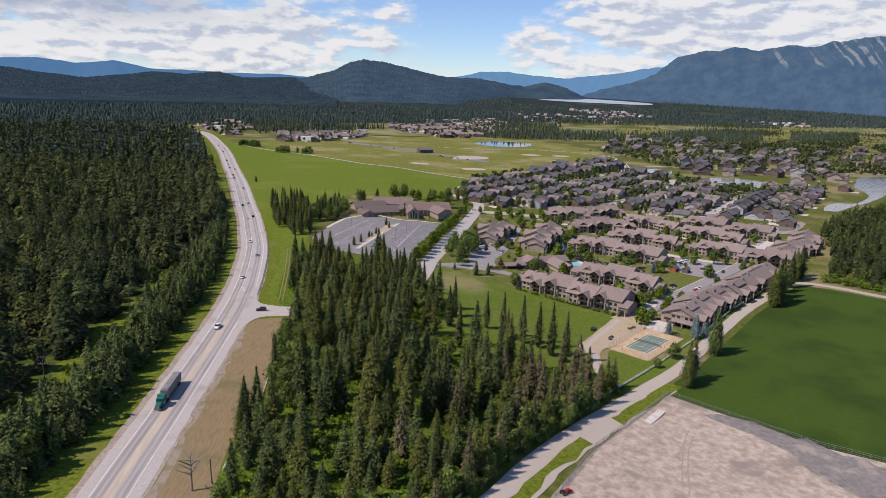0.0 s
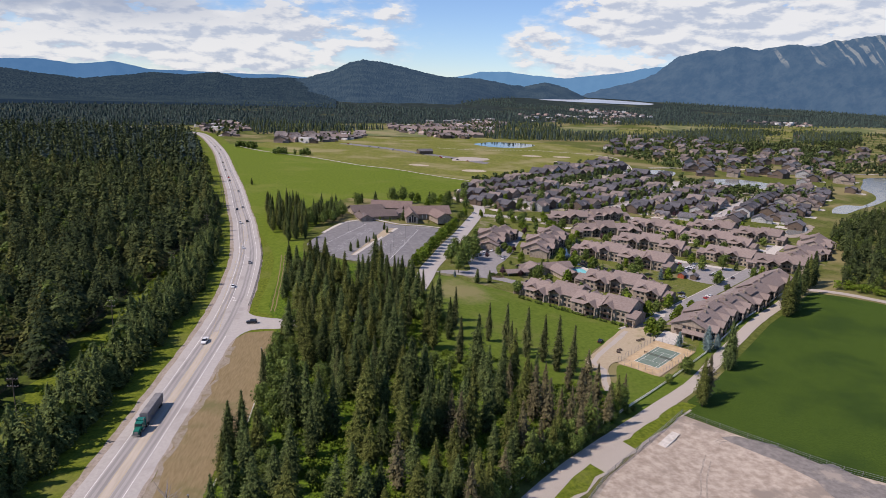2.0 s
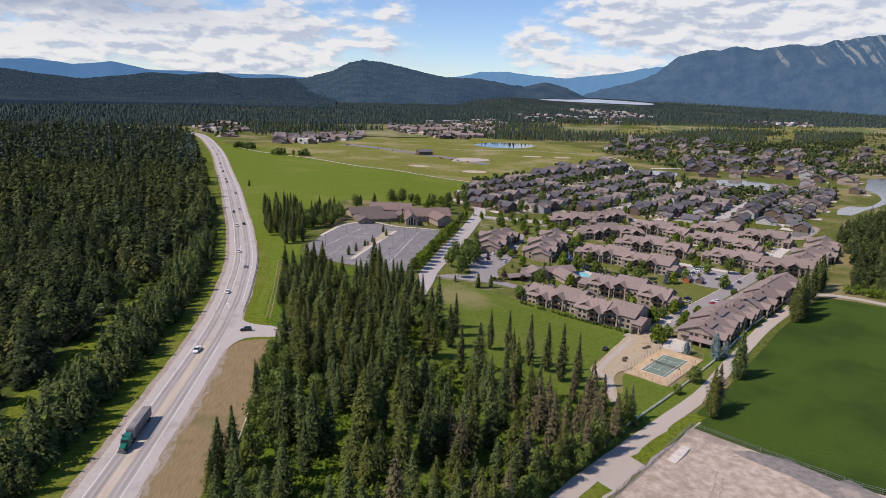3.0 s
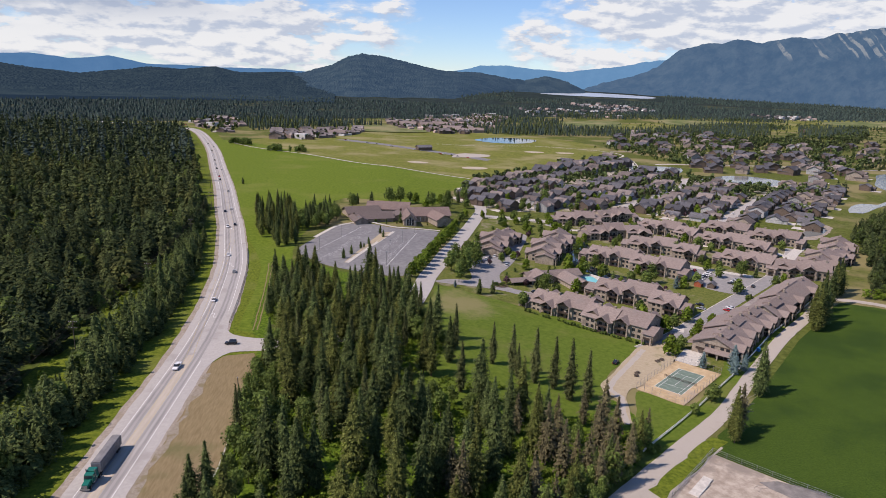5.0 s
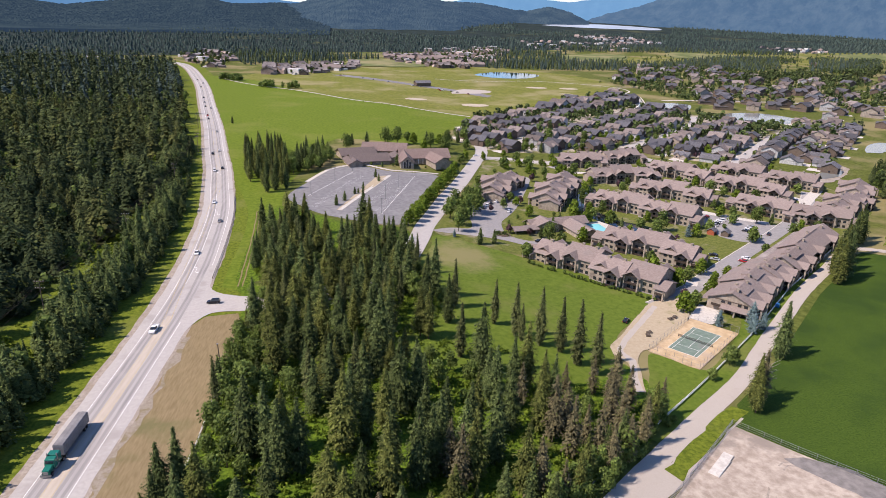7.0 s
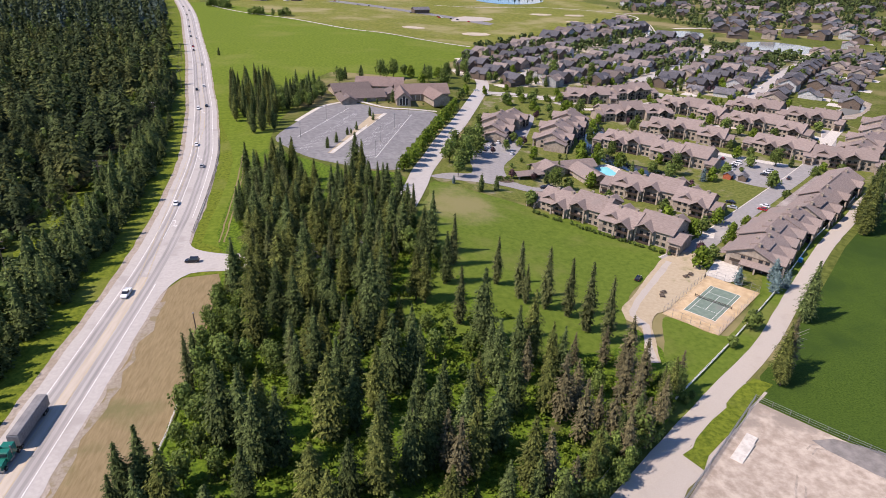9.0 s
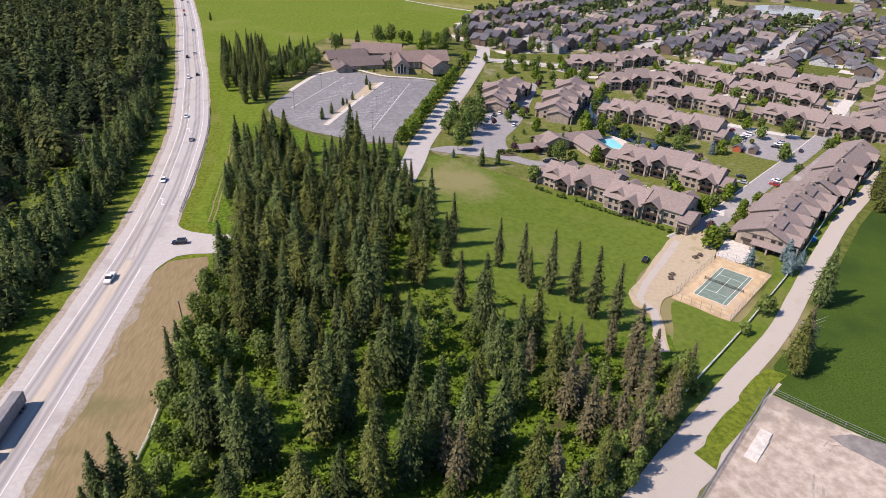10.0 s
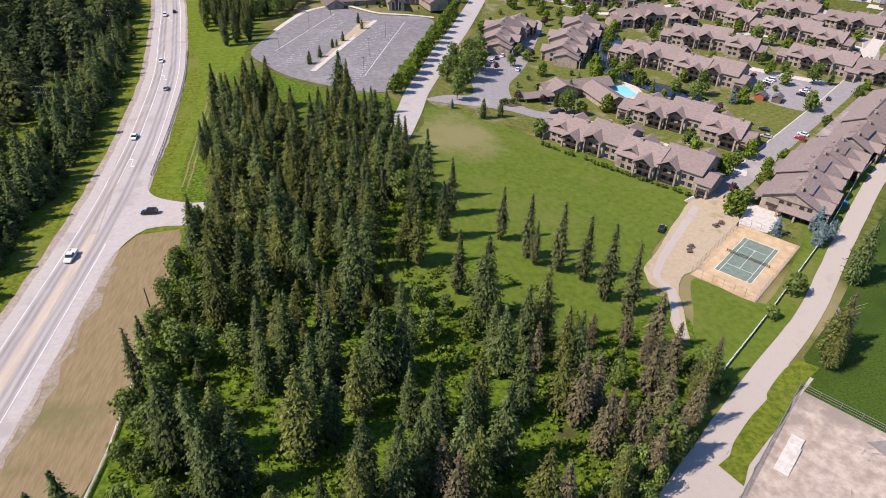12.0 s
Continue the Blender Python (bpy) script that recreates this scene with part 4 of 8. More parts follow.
def open_land(x, y):
    return any(inside(x, y, q) for q in FAR_FIELDS) or any(inside(x, y, q) for q in (FAR_TOWN, LAKE_TOWN, PLAIN_TOWN))


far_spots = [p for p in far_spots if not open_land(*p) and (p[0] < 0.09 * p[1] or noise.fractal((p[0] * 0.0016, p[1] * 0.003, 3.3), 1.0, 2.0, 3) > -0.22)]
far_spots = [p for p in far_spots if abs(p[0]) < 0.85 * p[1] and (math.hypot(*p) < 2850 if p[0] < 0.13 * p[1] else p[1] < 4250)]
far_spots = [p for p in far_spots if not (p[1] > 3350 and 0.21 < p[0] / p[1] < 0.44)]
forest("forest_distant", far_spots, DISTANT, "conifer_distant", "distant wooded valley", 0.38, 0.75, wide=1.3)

GROVE = [(-36, 108), (-38, 160), (-34, 200), (-35, 230), (-39, 256), (-37, 285), (-34, 318), (-44, 345), (-46, 390), (-24, 393), (-18, 370), (-6, 356), (2, 380), (10, 372), (22, 352), (30, 330), (38, 304), (30, 296), (17, 290),
         (14, 268), (26, 250), (45, 246), (64, 242), (84, 246), (92, 236), (88, 224), (66, 203), (40, 176), (15, 150), (-8, 108)]
GLADES = [(-8.5, 227, 4.5), (-4, 216, 6.5), (10, 220, 5), (6, 212, 6), (39.5, 207, 8), (46.5, 219, 5), (53, 207, 6), (24, 266, 7), (66, 252, 5), (-20, 196, 5), (1.5, 225, 4)]
GREEN_SPRUCES = [(-31.9, 279, 1.0), (-23.6, 277, 1.05), (-16.6, 263, 1.0), (-11.7, 261, 0.95), (-8.7, 272, 1.05), (-2.9, 270, 1.05), (7.7, 277, 0.9), (14.4, 280, 1.05), (10.7, 258, 1.2), (5.7, 230, 1.05), (11.6, 221, 0.95), (15.6, 229, 1.1),
                 (-3.7, 234, 1.05), (-21.2, 251, 1.15), (-22.9, 211, 1.1), (-18.3, 210, 1.05), (-14.6, 213, 0.95), (-13.9, 202, 1.05), (-9.6, 204, 1.0), (0.8, 212, 1.15), (2, 226, 0.9), (12.6, 201, 1.0), (11.6, 194, 1.05), (18.7, 198, 1.1), (21.8, 217, 0.85)]
DARK_SPRUCES = [(20.9, 231, 0.95), (27.6, 274, 0.95), (33.1, 311, 1.15), (28.8, 299, 1.05), (24.8, 276, 0.9), (35.9, 288, 0.9), (42.7, 252, 1.15), (54.9, 242, 1.1), (50.1, 239, 0.95), (43.5, 232, 0.95), (57.8, 233, 0.9), (61.1, 233, 0.85),
                (33.5, 214, 0.9), (35.8, 218, 0.9), (38.8, 206, 1.05), (30.4, 202, 1.0), (32.2, 197, 1.05), (27, 214, 0.95), (45.4, 220, 0.9), (43.9, 194, 0.95), (24.8, 206, 1.0), (22.4, 202, 0.95), (53.7, 220, 0.85), (6.3, 215, 0.9), (-7.9, 229, 0.85)]
RUSTY_SPRUCES = [(56.8, 217, 1.0), (59.7, 209, 0.95), (67.2, 209, 0.85), (76.1, 225, 0.85), (82.7, 240, 0.9), (28.6, 195, 0.95), (47, 193, 0.9), (61.5, 221, 0.8), (76.4, 218, 0.8), (74.9, 208, 0.75), (84, 232, 0.8)]
ROADSIDE_TREES = [(58, 191, 0.6), (54, 188, 0.65), (50, 184, 0.6), (46, 180, 0.6), (62, 200, 0.7), (71, 209, 0.6), (74, 213, 0.55), (42, 176, 0.6), (56, 196, 0.6), (68, 200, 0.55), (38, 171, 0.55), (34, 166, 0.6)]
FENCE_TREES = [(-28, 184, 0.7), (-31, 172, 0.7), (-26, 178, 0.6)]
FENCE_SPRUCES = [(-38.5, 193, 0.85), (-35, 195, 0.95), (-30, 191, 0.9), (-38, 187, 0.75), (-33, 186, 0.85), (-37, 178, 0.8), (-31, 180, 0.75), (-34, 171, 0.8)]
GROVE_BROADLEAF = [(-14.7, 238, 0.85), (-27.7, 255, 0.8), (-33, 255, 0.75), (-26.5, 237, 0.95), (-22.5, 239, 0.85), (-35, 247, 0.75), (-29, 228, 0.9), (-33, 236, 0.8), (38.2, 244, 0.75), (28, 243, 0.7), (26.4, 256, 0.6), (32.9, 252, 0.55),
                   (63.3, 205, 0.65), (66.2, 204, 0.6), (70.2, 205, 0.6), (59.4, 197, 0.65), (64.4, 196, 0.6), (65.7, 231, 0.6), (69.8, 228, 0.65), (17, 246, 0.6), (-30, 243, 0.85), (-37, 262, 0.6)]
NORTH_SPRUCES = [(-44, 380, 1.0), (-29, 384, 1.05), (-24.6, 388, 1.0), (-5, 349, 1.0), (4, 388, 1.1), (7, 384, 1.0), (-0.5, 342, 1.0), (-30.4, 357, 1.0), (-12.3, 356, 1.0), (22.4, 312, 1.0), (10.4, 309, 1.0), (-6.9, 307, 1.0), (-18.9, 313, 1.05),
                 (-32, 325, 1.0), (-25, 270, 1.0), (18.6, 318, 1.05), (8.7, 280, 0.95), (-1, 307, 1.0), (13.7, 272, 0.95), (-11, 289, 1.05), (-19, 288, 1.0), (2, 291, 1.0)]
NEAR_GREEN = [(-26.9, 165, 0.8), (-18.1, 163, 0.85), (-11.9, 153, 0.6), (-6.8, 167, 0.75), (-2.8, 162, 0.6), (0.9, 165, 0.7), (4.6, 167, 0.65), (14.2, 167, 0.65), (18.7, 172.5, 0.55), (0.2, 155, 0.5), (-22.2, 156, 0.45), (-27.5, 154, 0.55), (-15.6, 154.5, 0.5), (5.5, 161, 0.5), (-23, 174, 0.7), (-3, 178, 0.6), (2, 187, 0.7), (-20, 183, 0.75)]
NEAR_DARK = [(25.1, 171.5, 0.6), (30.6, 171, 0.7), (21.6, 168, 0.5), (26.3, 156.5, 0.5), (32.4, 163, 0.5), (37.9, 188.6, 0.65), (11, 150, 0.45), (16.7, 149.5, 0.4), (44.8, 191, 0.6), (17, 162, 0.45), (20, 180, 0.6), (14, 181, 0.65), (31, 181, 0.55), (26, 186, 0.7)]
NEAR_RUSTY = [(9.3, 175, 0.85), (26.5, 200, 0.85), (40, 180, 0.6), (48.6, 196, 0.65)]
NEAR_BROADLEAF = [(-4.7, 150.6, 0.55), (1, 148, 0.55), (-22.8, 202, 0.6), (-13.7, 177, 0.5), (12.5, 157.5, 0.5), (-9, 170.5, 0.4), (6.6, 146.5, 0.55), (-13, 149, 0.5), (22, 163, 0.45), (34, 176, 0.4), (9, 185, 0.4)]
placed = []
for spruces, models, wide in ((GREEN_SPRUCES, (0, 3, 1), 0.98), (DARK_SPRUCES, (1, 4, 0), 0.95), (RUSTY_SPRUCES, (5, 5, 5), 1.05), (NORTH_SPRUCES, (0, 1, 4), 1.15), (FENCE_SPRUCES, (1, 0, 4), 1.0), (NEAR_GREEN, (0, 3, 1), 1.3), (NEAR_DARK, (1, 4, 0), 1.25), (NEAR_RUSTY, (5, 5, 5), 1.1)):
    for k, (x, y, size) in enumerate(spruces):
        plant(SPRUCE[models[k % 3]], x, y, size * 1.1, wide * rnd(0.9, 1.15))
        placed.append((x, y))
for k, (x, y, size) in enumerate(GROVE_BROADLEAF + ROADSIDE_TREES + FENCE_TREES + NEAR_BROADLEAF):
    plant(POPLAR[k % 2], x, y, size)
    placed.append((x, y))
for x, y in scatter(GROVE, 5.6, 8, 16, placed):
    k = random.random()
    if any((x - gx) ** 2 + (y - gy) ** 2 < r * r for gx, gy, r in GLADES):
        continue
    if (y < 196 and -14 < x < 62 and k < 0.5) or (196 <= y < 232 and -16 < x < 62 and k < 0.85):
        continue
    if y < 296:
        # between the measured trees: saplings, brush and a few middling trees
        if x > 24 and k < 0.35:
            plant(POPLAR[int(k * 40) % 2], x, y, rnd(0.3, 0.55))
        elif x < -16 and k < 0.5:
            plant(random.choice(POPLAR), x, y, rnd(0.5, 0.85))
        elif x > 44 and k < 0.6:
            plant(SPRUCE[5], x, y, rnd(0.5, 0.85))
        elif k < 0.82:
            plant(random.choice(SPRUCE[:5]), x, y, rnd(0.4, 0.95), rnd(1.0, 1.3))
    elif k < 0.22:
        plant(random.choice(POPLAR), x, y, rnd(0.6, 0.95))
    else:
        plant(random.choice(SPRUCE[:5]), x, y, rnd(0.75, 1.1), rnd(1.0, 1.35))
for k, (x, y) in enumerate(offset_line(curve_points([(20, 139), (34, 156), (53, 179), (75, 201), (100, 224)], 3.6), -7.0)):
    kind = k % 5
    plant(SPRUCE[5] if kind == 1 else (LIME + POPLAR)[k % 4] if kind in (0, 3) else SPRUCE[(0, 4)[k % 2]], x + rnd(-2.5, 1.5), y + rnd(-1.5, 2.5), rnd(0.7, 0.95) if kind in (0, 3) else rnd(0.65, 0.95))
    plant(BUSH, x + rnd(-1, 3), y + rnd(-2.5, 0), rnd(0.8, 1.4), group="roadside shrubs")
forest("undergrowth", [p for p in scatter(GROVE, 1.55, 18, 8) if noise.noise((p[0] * 0.09, p[1] * 0.09, 6.1)) > -0.3], [leafy_mesh(100 + i, 1.5, 1.4, 18, 0.38, 0.0, 4) for i in range(4)], "leaf_lime", "bright green shrubs and tall grass under the trees", 0.4, 1.3, category="undergrowth")

BRUSH = [(34, 300), (40, 284), (52, 268), (68, 258), (86, 254), (80, 246), (60, 242), (40, 246), (24, 252), (15, 268), (19, 288)]
forest("glade_brush", [p for p in scatter(BRUSH, 1.9, 28, 8) if noise.noise((p[0] * 0.12, p[1] * 0.12, 2.7)) > 0.02], [leafy_mesh(140 + i, 1.3, 1.2, 18, 0.34, 0.0, 4) for i in range(3)], "leaf_lime", "tall grass and low brush in the glade", 0.35, 1.5, category="undergrowth")

# ---------------------------------------------------------------- mountains
BELTS = [([(-330, 1767), (-29, 1756), (41, 1664), (-27, 1604), (-122, 1486), (-235, 1420)], 9), ([(240, 1680), (465, 1822), (585, 1703), (694, 1706), (832, 1844), (900, 1602), (728, 1609), (438, 1506), (257, 1521)], 8),
         ([(832, 1844), (1141, 2179), (1285, 2132), (1050, 1724), (902, 1602)], 10), ([(392, 2220), (535, 2180), (607, 2095), (554, 1909), (328, 1853)], 12),
         ([(709, 2459), (1025, 2420), (1300, 2400), (1500, 2420), (1500, 2330), (1050, 2330), (627, 2250)], 10), ([(1390, 2123), (1630, 2117), (1393, 1806), (1066, 1623)], 10)]
belt_spots = [q for poly, gap in BELTS for q in scatter(poly, gap, 61, 6) if not open_land(*q)]
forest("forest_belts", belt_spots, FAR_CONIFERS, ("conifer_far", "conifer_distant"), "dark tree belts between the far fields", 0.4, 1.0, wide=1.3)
EAST_PLAIN = [(380, 1180), (640, 1660), (560, 1700), (520, 1830), (1083, 2320), (1500, 2450), (2400, 2350), (1900, 1500), (1100, 1180), (1060, 1300), (850, 1650), (520, 1450), (430, 1240)]
plain = [p for p in scatter(EAST_PLAIN, 9, 63, 4) if not open_land(*p) and noise.fractal((p[0] * 0.0035, p[1] * 0.010, 7.7), 1.0, 2.0, 3) > 0.38]
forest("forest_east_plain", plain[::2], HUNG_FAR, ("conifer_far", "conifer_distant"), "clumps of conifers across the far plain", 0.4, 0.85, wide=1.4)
forest("forest_belts_broadleaf", plain[1::2], [leafy_mesh(95 + i, 12, 4.5, 26, 2.0) for i in range(3)], "leaf_far", "broadleaf trees in clumps on the far plain", 0.5, 1.0)
forest("plain_bushes", [p for p in scatter(EAST_PLAIN, 26, 64, 4) if not open_land(*p)], [leafy_mesh(98 + i, 9, 3.8, 22, 1.7) for i in range(3)], "leaf_far", "single trees and bushes scattered over the far plain", 0.4, 1.0, category="trees")


def ridge(name, profile, dist, material, label, base=-40, depth=900, rough=0.12, seed=1, tufts=0.0, n=160, m=22):
    """A mountain range: azimuth and height in degrees along its crest, with spurs and gullies."""
    az = [p[0] for p in profile]
    el = [p[1] for p in profile]
    verts, faces = [], []
    rs = random.Random(seed)
    for j in range(m + 1):
        f = j / m
        for i in range(n + 1):
            a = az[0] + (az[-1] - az[0]) * i / n
            e = float(np.interp(a, az, el))
            deep = depth if isinstance(depth, (int, float)) else float(np.interp(a, depth[0], depth[1]))
            d = dist - deep * (1 - f)
            top = 106 + math.tan(radians(e)) * dist
            x, y = math.sin(radians(a)) * d, math.cos(radians(a)) * d
            shape = f ** 1.15
            z = base + (top - base) * shape
            nn = noise.fractal((x * 0.0035, y * 0.0035, seed), 1.0, 2.0, 6)
            z += (top - base) * rough * nn * (1.0 - 0.75 * f) * min(1, f * 3)
            z += (top - base) * 0.012 * noise.fractal((x * 0.02, y * 0.02, seed), 1.0, 2.0, 4) * f
            verts.append((x, y, z + rs.uniform(-1, 1) * tufts * min(1, 4 * f) if j else -60))
    w = n + 1
    for j in range(m):
        for i in range(n):
            faces.append((j * w + i, j * w + i + 1, (j + 1) * w + i + 1, (j + 1) * w + i))
    tagged(raw(name, verts, faces, material), label, "mountain", kind="structure")


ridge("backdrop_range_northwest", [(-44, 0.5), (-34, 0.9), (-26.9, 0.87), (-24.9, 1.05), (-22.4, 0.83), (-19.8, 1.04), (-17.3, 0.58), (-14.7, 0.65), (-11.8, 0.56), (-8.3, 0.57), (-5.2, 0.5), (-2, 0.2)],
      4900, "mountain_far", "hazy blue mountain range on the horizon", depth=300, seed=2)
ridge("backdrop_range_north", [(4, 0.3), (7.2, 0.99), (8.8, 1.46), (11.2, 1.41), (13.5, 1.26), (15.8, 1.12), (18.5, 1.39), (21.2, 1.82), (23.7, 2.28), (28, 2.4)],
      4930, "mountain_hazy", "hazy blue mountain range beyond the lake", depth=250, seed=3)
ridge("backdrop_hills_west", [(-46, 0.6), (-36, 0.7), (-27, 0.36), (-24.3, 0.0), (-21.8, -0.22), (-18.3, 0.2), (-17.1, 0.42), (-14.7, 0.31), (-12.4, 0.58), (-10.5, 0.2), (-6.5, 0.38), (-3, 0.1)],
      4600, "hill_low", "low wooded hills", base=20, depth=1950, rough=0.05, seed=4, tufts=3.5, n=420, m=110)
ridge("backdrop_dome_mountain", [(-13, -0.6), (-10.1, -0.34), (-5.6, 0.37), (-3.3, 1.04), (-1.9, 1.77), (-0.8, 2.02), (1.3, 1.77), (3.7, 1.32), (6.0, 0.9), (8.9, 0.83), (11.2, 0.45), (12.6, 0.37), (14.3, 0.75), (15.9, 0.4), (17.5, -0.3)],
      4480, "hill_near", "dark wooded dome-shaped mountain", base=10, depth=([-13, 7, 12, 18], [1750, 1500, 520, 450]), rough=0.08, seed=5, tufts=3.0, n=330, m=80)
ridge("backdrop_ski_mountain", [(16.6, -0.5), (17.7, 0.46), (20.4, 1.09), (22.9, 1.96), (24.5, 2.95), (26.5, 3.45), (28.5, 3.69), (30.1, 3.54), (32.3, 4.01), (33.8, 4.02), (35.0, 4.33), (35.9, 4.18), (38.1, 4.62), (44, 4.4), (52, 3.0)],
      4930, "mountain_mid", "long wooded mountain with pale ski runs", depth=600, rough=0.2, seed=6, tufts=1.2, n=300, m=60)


def polar(az, d):
    return (math.sin(radians(az)) * d, math.cos(radians(az)) * d)


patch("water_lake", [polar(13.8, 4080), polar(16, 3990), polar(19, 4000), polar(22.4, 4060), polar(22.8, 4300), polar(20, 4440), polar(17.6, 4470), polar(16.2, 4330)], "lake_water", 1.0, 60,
      label="pale lake below the mountains, sky sheen in its colour", category="lake")

# ---------------------------------------------------------------- building blocks
def box(bm, x0, x1, y0, y1, z0, z1, bevel=0.0):
    vs = [bm.verts.new((x, y, z)) for z in (z0, z1) for x, y in ((x0, y0), (x1, y0), (x1, y1), (x0, y1))]
    fs = [bm.faces.new([vs[i] for i in f]) for f in ((3, 2, 1, 0), (4, 5, 6, 7), (0, 1, 5, 4), (1, 2, 6, 5), (2, 3, 7, 6), (3, 0, 4, 7))]
    if bevel:
        es = list({e for f in fs for e in f.edges})
        bmesh.ops.bevel(bm, geom=es, offset=bevel, segments=1, affect="EDGES")


def boxed(*args, **kw):
    bm = bmesh.new()
    box(bm, *args, **kw)
    return bm


def prism(bm, poly, axis, a, b):
    """Extrudes a profile: axis x takes (y, z) pairs, axis y takes (x, z) pairs."""
    def at(p, s):
        return (s, p[0], p[1]) if axis == "x" else (p[0], s, p[1])
    u = [bm.verts.new(at(p, a)) for p in poly]
    w = [bm.verts.new(at(p, b)) for p in poly]
    n = len(poly)
    bm.faces.new(u)
    bm.faces.new(w[::-1])
    for i in range(n):
        bm.faces.new((u[i], w[i], w[(i + 1) % n], u[(i + 1) % n]))


def gable(wall, roof, x0, x1, y0, y1, z0, eave, rise, axis="x", over=0.7, thick=0.25):
    """A gabled block: walls with pointed ends and two overhanging roof slabs."""
    lo, hi = (y0, y1) if axis == "x" else (x0, x1)
    a, b = (x0, x1) if axis == "x" else (y0, y1)
    mid = (lo + hi) / 2
    prism(wall, [(lo, z0), (hi, z0), (hi, eave), (mid, eave + rise), (lo, eave)], axis, a, b)
    chevron(roof, lo, hi, eave, rise, axis, a - over, b + over, over, thick)


def chevron(roof, lo, hi, eave, rise, axis, a, b, over=0.7, thick=0.25):
    """A folded roof of two slopes, as one closed piece."""
    mid = (lo + hi) / 2
    slope = rise / (mid - lo)
    top, ze = eave + rise + 0.06, eave - over * slope + 0.06
    prism(roof, [(lo - over, ze), (mid, top), (hi + over, ze), (hi + over, ze + thick), (mid, top + thick), (lo - over, ze + thick)], axis, a, b)


def finish(bm):
    bmesh.ops.recalc_face_normals(bm, faces=bm.faces[:])
    return bm


def shared_boxes(name, size, material, parent, places, label=""):
    """Alike pieces, each an object of its own on one mesh; places are (x, y, z, turn)."""
    me = None
    for x, y, z, a in places:
        if me is None:
            ob = part(name, finish(boxed(-size[0] / 2, size[0] / 2, -size[1] / 2, size[1] / 2, 0, size[2])), material, parent, label)
            me = ob.data
        else:
            ob = new(name, me)
            ob.parent = parent
            if label:
                tagged(ob, label)
        ob.matrix_basis = pose(x, y, z, 0, 0, a)


def window_part(parent, w, hh, places):
    """Windows with a dark frame standing proud and a pane set in it."""
    me = None
    for x, y, z, a in places:
        if me is None:
            bm = bmesh.new()
            box(bm, -w / 2, w / 2, -0.10, 0.05, 0, hh)
            finish(bm)
            front = min(bm.faces, key=lambda f: f.calc_center_median().y)
            bmesh.ops.inset_region(bm, faces=[front], thickness=0.13, depth=-0.05)
            front.material_index = 1
            ob = part("window", bm, "trim_dark", parent)
            ob.data.materials.append(MATS["window_glass"])
            me = ob.data
        else:
            ob = new("window", me)
            ob.parent = parent
        ob.matrix_basis = pose(x, y, z, 0, 0, a)


def chimney(parent, x, y, z):
    bm = bmesh.new()
    box(bm, -0.55, 0.55, -0.45, 0.45, 0, 1.5)
    box(bm, -0.68, 0.68, -0.58, 0.58, 1.5, 1.65)
    ob = part("chimney", finish(bm), "wall_tan", parent, "small tan boxed chimney")
    ob.matrix_basis = pose(x, y, z)


